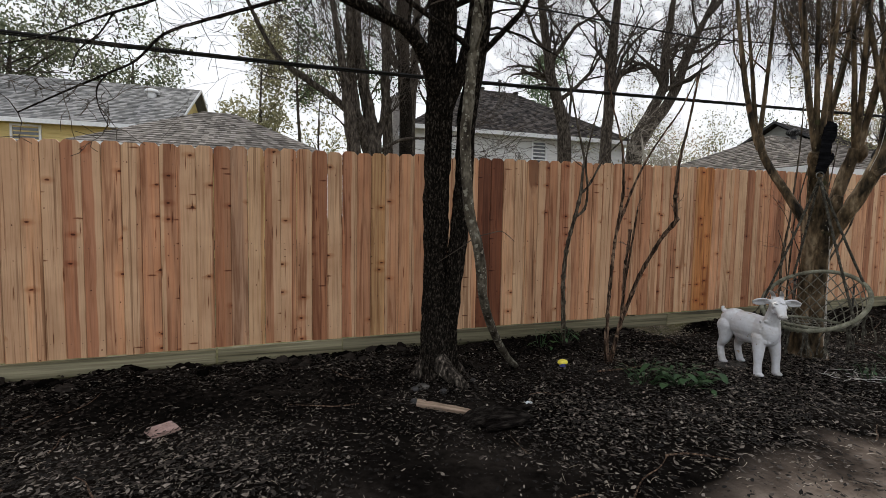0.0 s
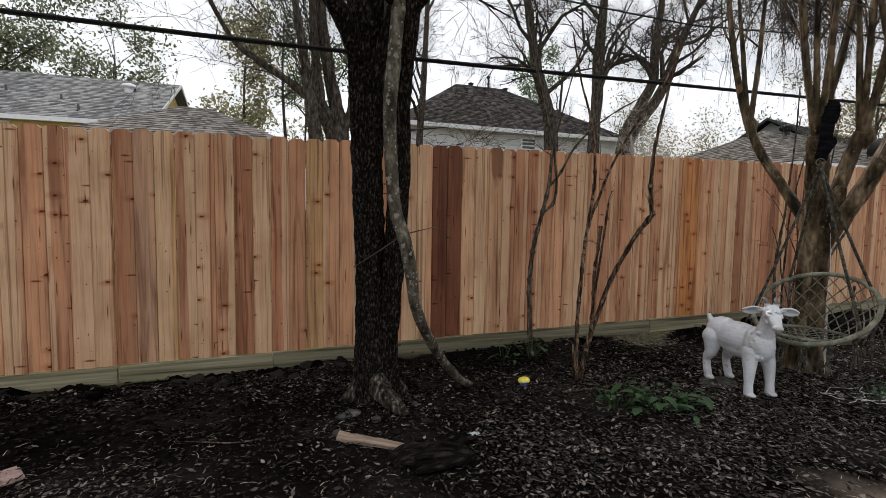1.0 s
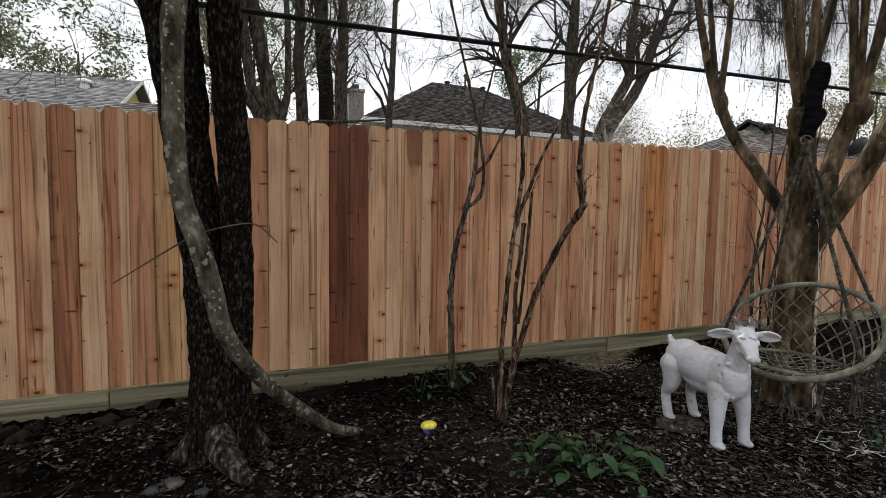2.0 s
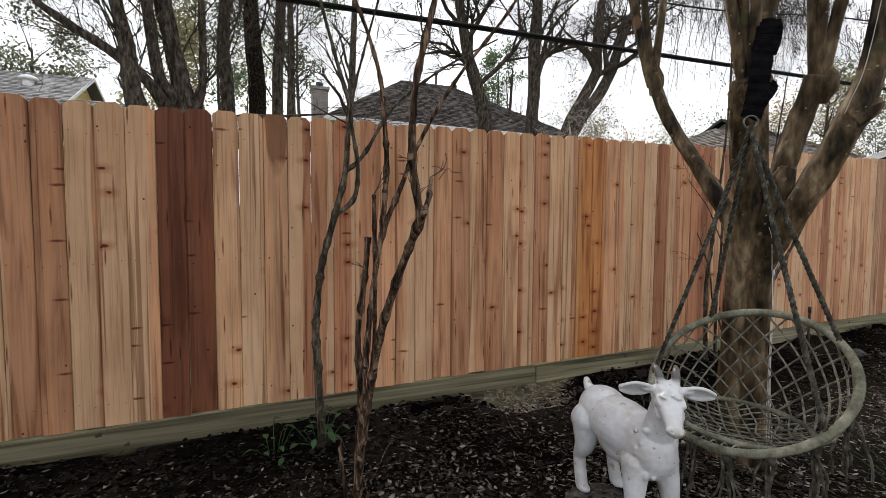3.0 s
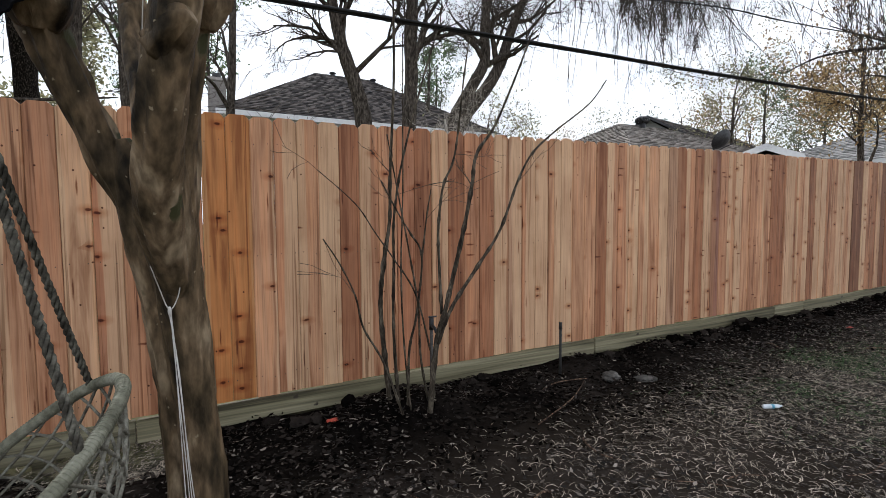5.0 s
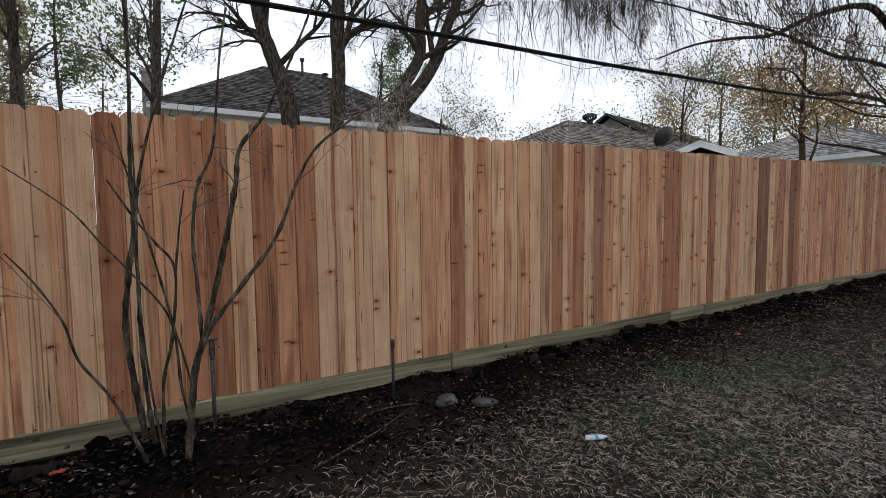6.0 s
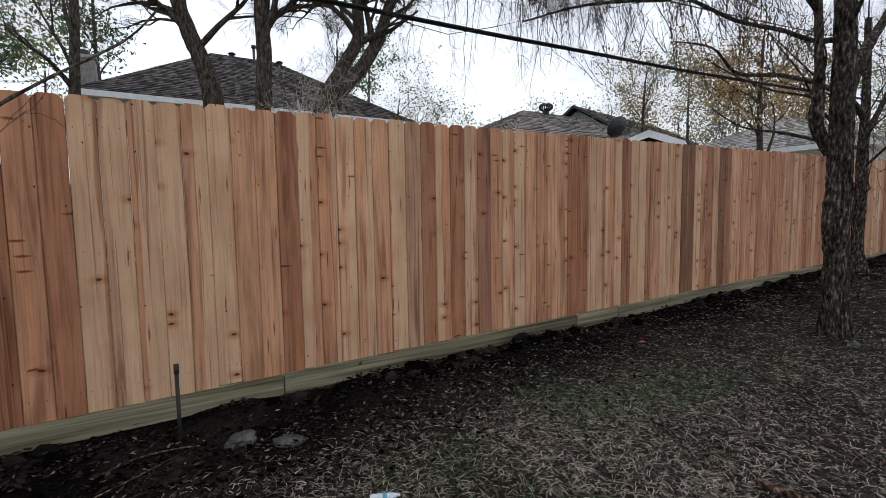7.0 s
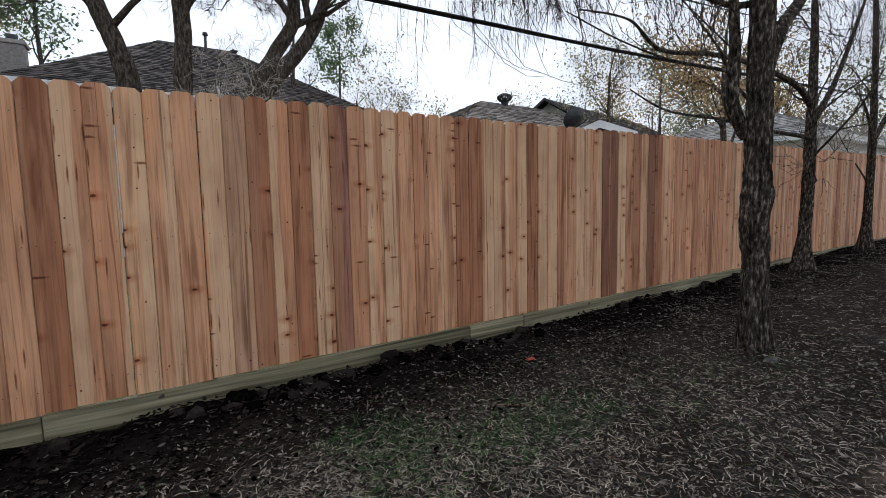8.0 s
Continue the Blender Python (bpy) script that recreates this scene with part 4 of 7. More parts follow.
for pts, rr in (([(0.97, 3.26, 2.35), (0.86, 3.12, 2.52), (0.70, 3.02, 2.66), (0.45, 2.95, 2.72), (0.1, 2.9, 2.78), (-0.5, 2.8, 2.7), (-1.2, 2.7, 2.75)], [0.06, 0.055, 0.045, 0.038, 0.03, 0.02, 0.01]),
                ([(1.04, 3.3, 2.2), (1.12, 3.2, 2.45), (1.19, 3.15, 2.75), (1.22, 3.1, 3.2)], [0.06, 0.052, 0.042, 0.03])):
    B[1].add(rel(pts, oak_o), rr, 12, 0.12, 4, steps=8)
    for k in range(12):
        i = rnd.randrange(2, len(pts))
        grow(B, rnd, rel([pts[i]], oak_o)[0], (rnd.uniform(-1, 0.6), rnd.uniform(-0.5, 0.8), rnd.uniform(0.1, 0.9)), 0.8, min(0.013, rr[i] * 0.5), 2, 5, 0.0, 0.7, None, 0.3, 0.0022)
for st in (stem1, stem2):
    for k in range(6):
        i = rnd.randrange(6, 9)
        grow(B, rnd, rel([st[i]], oak_o)[0], (rnd.gauss(0, 1), rnd.gauss(0, 1), rnd.uniform(0.6, 1.1)), 1.7, 0.024, 3, 7, -0.02, 0.5, None, 0.25, 0.0022)
# thin hanging branches at the end of the long bough
for pts, r in (([(0.11, 2.9, 2.77), (-0.34, 2.92, 2.58), (-0.52, 2.94, 2.51), (-0.71, 2.96, 2.42), (-0.85, 2.98, 2.27), (-0.99, 3.0, 2.19), (-1.21, 3.02, 2.07), (-1.42, 3.04, 1.95)], 0.011),
               ([(-0.5, 2.8, 2.7), (-0.73, 2.9, 2.58), (-0.93, 2.92, 2.49), (-1.12, 2.94, 2.4), (-1.25, 2.96, 2.34), (-1.45, 2.98, 2.28)], 0.009),
               ([(-0.93, 2.92, 2.49), (-1.0, 2.92, 2.37), (-1.1, 2.94, 2.28), (-1.15, 2.96, 2.16)], 0.006),
               ([(-0.99, 3.0, 2.19), (-1.03, 2.96, 2.1), (-1.02, 2.94, 2.0), (-0.98, 2.94, 1.9)], 0.005)):
    B[1].add(rel(pts, oak_o), [r * (1 - 0.65 * i / (len(pts) - 1)) for i in range(len(pts))], 7, 0.12, 8, steps=4)
    for q in pts[1:]:
        for k in range(2):
            grow(B, rnd, rel([q], oak_o)[0], (rnd.uniform(-1, 0.3), rnd.gauss(0, 0.4), rnd.uniform(-0.8, 0.5)), rnd.uniform(0.12, 0.3), 0.0035, 1, 4, 0.0, 0.7, None, 0.25, 0.0018)
part("bough", B[1].mesh("bough"), BARK_OAK, oak)
part("twig_growth", B[0].mesh("twig_growth"), TWIG, oak)

lean_o = (1.93, 3.72, gz(1.93, 3.72) - 0.03)
leaner = thing("leaning_sapling", lean_o, "lichen-spotted grey sapling leaning across the oak", "tree")
line = [lean_o, (1.74, 3.50, 0.22), (1.56, 3.33, 0.42), (1.39, 3.14, 0.65), (1.27, 3.0, 0.88), (1.225, 2.94, 1.08), (1.187, 2.92, 1.245), (1.12, 2.93, 1.5), (1.10, 2.97, 1.95), (1.12, 2.97, 2.25), (1.15, 2.97, 2.6), (1.19, 2.9, 3.2), (1.25, 2.8, 4.2)]
part("stem", Tubes().add(rel(line, lean_o), [0.028, 0.027, 0.03, 0.032, 0.033, 0.036, 0.037, 0.036, 0.038, 0.038, 0.036, 0.03, 0.02], 24, 0.16, 2, steps=8).mesh("stem"), BARK_LICHEN, leaner)
B = (Tubes(), Tubes())
rnd = random.Random(5)
B[0].add(rel([(1.17, 2.93, 1.30), (1.28, 2.9, 1.33), (1.38, 2.93, 1.34), (1.46, 2.9, 1.27)], lean_o), [0.004, 0.003, 0.003, 0.002], 5, steps=4)
B[0].add(rel([(1.17, 2.93, 1.30), (1.05, 2.92, 1.22), (0.9, 2.95, 1.12)], lean_o), [0.004, 0.003, 0.002], 5, steps=4)
for k in range(8):
    z = rnd.uniform(2.5, 4.1)
    grow(B, rnd, rel([(1.15 + (z - 2.6) * 0.06, 2.97 - (z - 2.6) * 0.1, z)], lean_o)[0], (rnd.gauss(0, 1), rnd.gauss(0, 1), 0.6), 0.9, 0.012, 2, 5)
part("bough", B[1].mesh("bough"), BARK_LICHEN, leaner)
part("twig_growth", B[0].mesh("twig_growth"), TWIG, leaner)


# ---- shrubs before the fence ----
def shrub(name, label, origin, stems, seed, bark, twigs=5, wob=0.12, twig_len=0.35, slim=1.0):
    """Thin knobby stems, each a line of points with its first and last radius."""
    o = origin
    s = thing(name, o, label, "shrub")
    rnd = random.Random(seed)
    B = (Tubes(), Tubes())
    for k, (pts, r0, r1) in enumerate(stems):
        n = len(pts)
        rad = [slim * (r0 + (r1 - r0) * i / (n - 1)) for i in range(n)]
        P, R = smooth_line(np.array(rel(pts, o), float), np.array(rad, float), 14)
        run = np.concatenate(([0.0], np.cumsum(np.linalg.norm(np.diff(P, axis=0), axis=1))))
        at = rnd.uniform(0.05, 0.15)
        while at < run[-1]:                                         # swollen nodes and pruning scars
            R = R * (1 + rnd.uniform(0.2, 0.55) * np.exp(-((run - at) / rnd.uniform(0.012, 0.03)) ** 2))
            at += rnd.uniform(0.09, 0.22)
        part("stem", Tubes().add(P.tolist(), R.tolist(), 14, wob + 0.04, seed + k).mesh("stem"), bark, s)
        for j in range(twigs):
            i = rnd.randrange(n // 2, n)
            grow(B, rnd, rel([pts[i]], o)[0], (rnd.gauss(0, 1), rnd.gauss(0, 0.6), rnd.uniform(0.2, 1.2)), twig_len * rnd.uniform(0.5, 1.3), rad[i] * 0.45, 1, 5, 0.0, 0.5)
    if B[1].v:
        part("side_shoot", B[1].mesh("side_shoot"), bark, s)
    if B[0].v:
        part("twig_growth", B[0].mesh("twig_growth"), TWIG, s)
    return s


shrub("pruned_shrub", "brown pruned shrub with cut stems beside the fence", (2.77, 3.5, gz(2.77, 3.5) - 0.03), [
    ([(2.77, 3.52, 0.08), (2.79, 3.56, 0.35), (2.82, 3.6, 0.62), (2.89, 3.64, 1.17), (2.935, 3.65, 1.38), (3.03, 3.65, 1.61), (3.08, 3.65, 1.74), (3.21, 3.65, 1.99), (3.38, 3.65, 2.24), (3.62, 3.65, 2.55), (3.85, 3.7, 2.9)], 0.020, 0.008),
    ([(2.93, 3.65, 1.38), (2.94, 3.61, 1.68), (2.93, 3.6, 1.88), (2.91, 3.6, 2.09), (2.85, 3.6, 2.3), (2.76, 3.58, 2.5), (2.65, 3.55, 2.85)], 0.017, 0.007),
    ([(2.83, 3.42, 0.75), (2.82, 3.34, 1.1), (2.79, 3.23, 1.53)], 0.011, 0.010),
    ([(2.76, 3.46, 0.1), (2.765, 3.36, 0.5), (2.742, 3.3, 0.82), (2.74, 3.3, 0.98), (2.769, 3.3, 1.21), (2.782, 3.3, 1.36)], 0.016, 0.014),
    ([(2.76, 3.48, 0.08), (2.77, 3.38, 0.45), (2.785, 3.27, 0.75), (2.80, 3.18, 0.97), (2.83, 3.07, 1.18), (2.855, 3.0, 1.31), (2.873, 2.866, 1.46)], 0.020, 0.017),
    ([(2.865, 2.88, 1.44), (2.835, 2.87, 1.6), (2.83, 2.86, 1.73), (2.84, 2.86, 1.86), (2.87, 2.86, 2.0), (2.92, 2.86, 2.2), (3.0, 2.86, 2.6)], 0.017, 0.009),
    ([(2.87, 2.89, 1.43), (2.91, 2.93, 1.5), (2.925, 2.94, 1.58)], 0.014, 0.008),
    ([(2.73, 3.48, 0.08), (2.70, 3.47, 0.28), (2.69, 3.46, 0.42)], 0.012, 0.009)], 3, BARK_SHRUB, 1, twig_len=0.12, slim=0.82)
shrub("young_tree", "slender dark young tree close to the fence", (2.68, 4.13, gz(2.68, 4.13) - 0.03), [
    ([(2.69, 4.13, 0.1), (2.67, 4.13, 0.5), (2.66, 4.13, 0.82), (2.69, 4.13, 1.15), (2.77, 4.13, 1.46), (2.83, 4.13, 1.71), (2.85, 4.13, 1.99), (2.86, 4.13, 2.08), (2.78, 4.13, 2.36), (2.7, 4.13, 2.65), (2.55, 4.13, 3.2)], 0.028, 0.008),
    ([(2.83, 4.13, 1.71), (2.94, 4.13, 1.82), (3.12, 4.13, 2.11), (3.44, 4.13, 2.38), (3.8, 4.1, 2.6)], 0.014, 0.006),
    ([(2.77, 4.13, 1.46), (2.88, 4.12, 1.56), (2.9, 4.11, 1.76), (2.86, 4.1, 2.05), (2.93, 4.1, 2.38), (3.05, 4.1, 2.8)], 0.017, 0.006)], 8, BARK_WHIP, 4, slim=0.85)
def whips(n, seed):
    """Thin stems that fan out from the shrub's foot."""
    g = random.Random(seed)
    out = []
    for k in range(n):
        x, y, lean = g.uniform(5.84, 6.08), g.uniform(3.92, 4.06), g.uniform(-0.32, 0.42)
        top = g.uniform(1.7, 2.6)
        pts = [(x + lean * (t ** 1.5) + g.gauss(0, 0.02), y - 0.1 * t, 0.2 + top * t) for t in (0, 0.2, 0.4, 0.6, 0.8, 1.0)]
        out.append((pts, g.uniform(0.008, 0.013), 0.004))
    return out


shrub("bare_shrub", "many-stemmed bare grey shrub by the fence", (5.95, 4.0, gz(5.95, 4.0) - 0.03), whips(2, 2) + [
    ([(5.84, 4.13, 0.2), (5.78, 4.11, 0.74), (5.77, 4.1, 0.99), (5.80, 4.09, 1.26), (5.83, 4.08, 1.47), (5.83, 4.06, 1.76), (5.85, 4.03, 2.33), (5.85, 4.02, 2.9)], 0.022, 0.008),
    ([(5.88, 4.08, 0.2), (5.84, 4.06, 0.75), (5.84, 4.04, 1.18), (5.84, 4.03, 1.47), (5.89, 4.01, 1.82), (6.01, 3.99, 2.28), (6.12, 3.97, 2.64)], 0.014, 0.006),
    ([(5.92, 4.03, 0.2), (5.93, 4.02, 0.62), (5.98, 4.01, 0.86), (6.01, 3.99, 1.23), (5.93, 3.98, 1.38), (5.85, 3.97, 1.5), (5.74, 3.97, 1.7)], 0.012, 0.005),
    ([(6.01, 3.99, 1.2), (6.04, 3.98, 1.47), (6.07, 3.97, 1.66)], 0.008, 0.004),
    ([(6.03, 3.93, 0.2), (6.08, 3.92, 0.69), (6.14, 3.91, 0.9), (6.25, 3.88, 1.38), (6.31, 3.87, 1.68), (6.34, 3.86, 1.88), (6.47, 3.85, 2.07), (6.63, 3.83, 2.42), (6.74, 3.81, 2.7)], 0.024, 0.006),
    ([(6.08, 3.90, 0.68), (6.15, 3.85, 0.91), (6.33, 3.84, 1.16), (6.5, 3.83, 1.4), (6.62, 3.81, 1.71), (6.73, 3.8, 1.9), (6.92, 3.8, 2.06), (7.21, 3.79, 2.27), (7.36, 3.78, 2.45)], 0.016, 0.005),
    ([(6.12, 3.93, 0.86), (6.11, 3.94, 1.17), (6.1, 3.93, 1.41), (6.13, 3.92, 1.67), (6.21, 3.91, 1.88), (6.26, 3.88, 2.35), (6.3, 3.88, 2.6)], 0.013, 0.006),
    ([(5.85, 3.93, 0.25), (5.72, 3.92, 0.61), (5.6, 3.91, 0.83), (5.55, 3.9, 1.03), (5.46, 3.89, 1.22), (5.37, 3.88, 1.36)], 0.010, 0.004),
    ([(6.06, 3.98, 0.62), (5.97, 4.0, 0.99), (5.81, 3.99, 1.24), (5.7, 3.98, 1.39), (5.58, 3.97, 1.56), (5.36, 3.96, 1.75)], 0.008, 0.003)], 15, BARK_WHIP, 1, slim=0.75)


# ---- crape myrtle ----
cm_o = (4.78, 3.09, gz(4.78, 3.09) - 0.05)
crape = thing("crape_myrtle", cm_o, "smooth mottled crape myrtle with pollarded limbs", "tree")
T = Tubes()
T.add(rel([(4.75, 3.13, cm_o[2]), (4.735, 3.125, 0.4), (4.715, 3.105, 0.85), (4.685, 3.065, 1.2), (4.655, 3.03, 1.44), (4.625, 3.0, 1.60), (4.60, 2.99, 1.70)], cm_o), [0.078, 0.062, 0.056, 0.064, 0.068, 0.056, 0.03], 34, 0.16, 3, steps=12, flare=0.9)
T.add(rel([(4.82, 3.05, cm_o[2]), (4.80, 3.05, 0.4), (4.775, 3.035, 0.85), (4.745, 3.005, 1.2), (4.725, 2.96, 1.42), (4.725, 2.92, 1.60), (4.73, 2.88, 1.70)], cm_o), [0.08, 0.065, 0.062, 0.07, 0.072, 0.06, 0.03], 34, 0.16, 8, steps=12, flare=0.8)
part("trunk", T.mesh("trunk"), BARK_CRAPE, crape)
limbs = {
    "left": ([(4.69, 3.07, 1.32), (4.675, 3.14, 1.48), (4.655, 3.23, 1.63), (4.635, 3.32, 1.78), (4.60, 3.44, 1.98), (4.575, 3.51, 2.14), (4.565, 3.57, 2.31)], [0.05, 0.044, 0.041, 0.038, 0.036, 0.036, 0.036]),
    "stub": ([(4.68, 3.03, 1.40), (4.59, 3.0, 1.60), (4.513, 2.965, 1.80), (4.465, 2.93, 1.95), (4.437, 2.90, 2.08)], [0.06, 0.047, 0.044, 0.05, 0.06]),
    "middle": ([(4.735, 3.03, 1.38), (4.77, 3.04, 1.62), (4.775, 3.06, 1.85), (4.78, 3.07, 2.15), (4.80, 3.07, 2.5)], [0.055, 0.042, 0.042, 0.042, 0.038]),
    "inner": ([(4.735, 3.01, 1.35), (4.75, 2.94, 1.62), (4.785, 2.89, 1.88), (4.818, 2.83, 2.12)], [0.062, 0.052, 0.05, 0.05]),
    "near": ([(4.745, 2.985, 1.22), (4.715, 2.86, 1.44), (4.725, 2.745, 1.65), (4.755, 2.67, 1.85), (4.80, 2.62, 2.05), (4.84, 2.59, 2.40)], [0.04, 0.06, 0.058, 0.058, 0.05, 0.042])}
heads = {}
for key, (pts, rr) in limbs.items():
    part("limb", Tubes().add(rel(pts, cm_o), rr, 30, 0.38 if key == "stub" else 0.18, len(key), steps=10).mesh("limb"), BARK_CRAPE, crape, "limb ending in a knobbly burl" if key == "stub" else "")
    heads[key] = pts[-1]
for key, r in (("stub", 0.072), ("inner", 0.047), ("left", 0.034)):
    h = Vector(heads[key])
    part("burl", Tubes().add(rel([tuple(h + Vector((0.02, 0, -0.12))), tuple(h + Vector((0.025, -0.01, -0.06))), tuple(h + Vector((0.03, -0.01, 0.0))), tuple(h + Vector((0.02, 0, 0.06)))], cm_o), [r * 0.6, r * 1.05, r * 1.1, r * 0.5], 26, 0.5, len(key), steps=9).mesh("burl"), BARK_CRAPE, crape, "knobbly pruning burl")
B = (Tubes(), Tubes())
rnd = random.Random(21)
for key, h in heads.items():
    for k in range({"left": 4, "stub": 6, "middle": 4, "inner": 5, "near": 5}[key]):
        dx, dy = rnd.uniform(-0.2, 0.25), rnd.uniform(-0.12, 0.22)
        top = (h[0] + dx * 2.0, h[1] + dy * 2.0, h[2] + rnd.uniform(1.6, 2.4))
        mid = (h[0] + dx * 0.9, h[1] + dy * 0.9, h[2] + 0.7)
        pts = [(h[0], h[1], h[2] - 0.06), (h[0] + dx * 0.35, h[1] + dy * 0.35, h[2] + 0.18), mid, top]
        part("shoot", Tubes().add(rel(pts, cm_o), [0.03, 0.024, 0.019, 0.010], 12, 0.16, k, steps=7).mesh("shoot"), BARK_CRAPE, crape)
        for j in range(3):
            spray = Tubes()
            grow((B[0], spray), rnd, rel([mid if j % 2 else top], cm_o)[0], (rnd.gauss(0, 0.6), rnd.gauss(0, 0.6), 1.0), 0.9, 0.009, 2, 5, 0.0, 0.4)
            part("side_shoot", spray.mesh("side_shoot"), BARK_CRAPE, crape)
side_burl = Vector((4.79, 2.60, 1.92))
part("burl", Tubes().add(rel([tuple(side_burl + Vector((-0.05, 0.05, -0.05))), tuple(side_burl), tuple(side_burl + Vector((0.03, -0.02, 0.02)))], cm_o), [0.045, 0.034, 0.018], 20, 0.45, 6, steps=6).mesh("burl"), BARK_CRAPE, crape, "knobbly pruning burl")
part("twig_growth", B[0].mesh("twig_growth"), TWIG, crape)

# ---- tree row to the far side of the yard ----
tree("rough grey-barked yard tree with a long low limb", [
    ([(12.58, 2.93, gz(12.58, 2.93) - 0.05), (12.55, 2.93, 0.6), (12.53, 2.93, 1.0), (12.49, 2.93, 1.3), (12.51, 2.93, 1.5), (12.5, 2.93, 1.8), (12.49, 2.93, 2.34), (12.48, 2.93, 2.95), (12.4, 2.95, 4.5)], [0.12, 0.098, 0.092, 0.098, 0.108, 0.088, 0.086, 0.082, 0.06]),
    ([(12.5, 2.93, 2.3), (12.7, 2.9, 2.75), (13.1, 2.9, 3.1), (13.8, 2.9, 3.7)], [0.055, 0.05, 0.04, 0.025], 3, 0.0, 0.5),
    ([(12.46, 3.0, 1.95), (12.36, 3.05, 2.15), (12.33, 3.06, 2.3), (12.36, 3.06, 2.6), (12.33, 3.1, 3.6)], [0.04, 0.052, 0.056, 0.04, 0.025], 3, 0.0, 0.6),
    ([(12.36, 3.05, 2.4), (12.2, 3.05, 2.43), (11.87, 3.05, 2.415), (11.45, 3.05, 2.40), (10.98, 3.05, 2.43), (10.5, 3.05, 2.5)], [0.02, 0.012, 0.009, 0.007, 0.005, 0.003], 2, -0.5, 0.3),
    ([(12.34, 3.08, 3.2), (11.91, 3.12, 3.41), (11.83, 3.23, 3.5), (11.52, 3.34, 3.43), (11.23, 3.45, 3.32), (10.94, 3.56, 3.18), (10.51, 3.67, 3.11), (10.05, 3.75, 3.0), (9.53, 3.75, 2.79)], [0.03, 0.03, 0.027, 0.024, 0.02, 0.017, 0.013, 0.009, 0.005], 9, -0.3, 0.3),
    ([(12.46, 3.0, 2.94), (12.3, 3.1, 2.94), (11.73, 3.1, 2.92), (11.04, 3.1, 2.86), (10.44, 3.1, 2.88), (9.88, 3.1, 2.88), (9.4, 3.1, 2.84), (8.9, 3.15, 2.86)], [0.026, 0.02, 0.016, 0.014, 0.012, 0.009, 0.007, 0.004], 10, -0.3, 0.3)],
    3, 2, 31, BARK_YARD, TWIG, thin=0.42, bare_below=0.7, reach=1.1, spread=0.9, sides=40, rough=0.13, trunk_steps=12, ridge=0.14, tip=0.003)
tree("slim dark yard tree close to the fence", [
    ([(16.92, 4.12, gz(16.92, 4.12) - 0.05), (16.95, 4.12, 0.9), (17.0, 4.12, 1.5), (17.0, 4.12, 2.36), (16.95, 4.1, 3.2), (16.85, 4.1, 4.4)], [0.15, 0.088, 0.08, 0.074, 0.06, 0.04]),
    ([(17.0, 4.12, 2.85), (16.4, 4.1, 3.08), (15.26, 4.1, 3.18), (14.12, 4.1, 3.15), (13.06, 4.1, 3.03), (12.54, 4.1, 3.22), (11.83, 4.1, 3.17)], [0.05, 0.04, 0.03, 0.025, 0.02, 0.013, 0.006], 9, -0.3, 0.3),
    ([(17.0, 4.12, 2.3), (16.86, 4.1, 2.39), (15.65, 4.1, 2.4), (14.36, 4.1, 2.44), (13.24, 4.1, 2.43), (12.57, 4.1, 2.57)], [0.04, 0.032, 0.024, 0.018, 0.012, 0.006], 8, -0.4, 0.3),
    ([(16.95, 4.1, 2.6), (17.5, 4.0, 3.3), (18.2, 3.9, 4.6)], [0.045, 0.035, 0.02])],
    7, 3, 33, BARK_YARD, TWIG, thin=0.45, bare_below=0.4, reach=1.6, spread=0.9, sides=20, trunk_steps=8, ridge=0.15, tip=0.003)
tree("thin forked yard tree close to the fence", [
    ([(19.9, 4.15, gz(19.9, 4.15) - 0.05), (19.9, 4.15, 1.0), (19.92, 4.15, 1.7), (19.9, 4.15, 2.75), (19.6, 4.1, 4.0), (19.3, 4.1, 5.6)], [0.13, 0.075, 0.066, 0.06, 0.045, 0.03]),
    ([(19.9, 4.15, 2.0), (19.5, 4.05, 2.5), (18.9, 4.0, 3.0), (18.2, 4.0, 3.3)], [0.03, 0.025, 0.018, 0.008], 4, -0.35, 0.4),
    ([(19.9, 4.15, 2.5), (20.5, 4.0, 3.5), (20.9, 3.9, 5.4)], [0.045, 0.035, 0.02])],
    8, 3, 35, BARK_YARD, TWIG, thin=0.45, bare_below=0.35, reach=1.8, spread=0.9, sides=18, ridge=0.12, tip=0.003)

# ---- trees beyond the fence ----
FAR = "bare trees beyond the fence"
tree("leaning grey tree before the dark-roofed house", [([(8.45, 13.2, -0.2), (8.35, 13.2, 3.9), (8.18, 13.2, 4.9), (7.93, 13.2, 5.6), (7.7, 13.2, 6.4), (7.2, 13.2, 9.0)], [0.26, 0.22, 0.19, 0.17, 0.15, 0.09])], 9, 4, 41, bare_below=0.5, reach=2.4, droop=0.02, tip=0.0042, bend=0.28, group=FAR)
tree("straight grey tree before the dark-roofed house", [([(9.2, 12.3, -0.2), (9.28, 12.3, 3.9), (9.35, 12.3, 5.05), (9.35, 12.3, 6.3), (9.6, 12.3, 9.5)], [0.22, 0.17, 0.165, 0.16, 0.08])], 9, 4, 43, bare_below=0.5, reach=2.4, droop=0.02, tip=0.0042, bend=0.28, group=FAR)
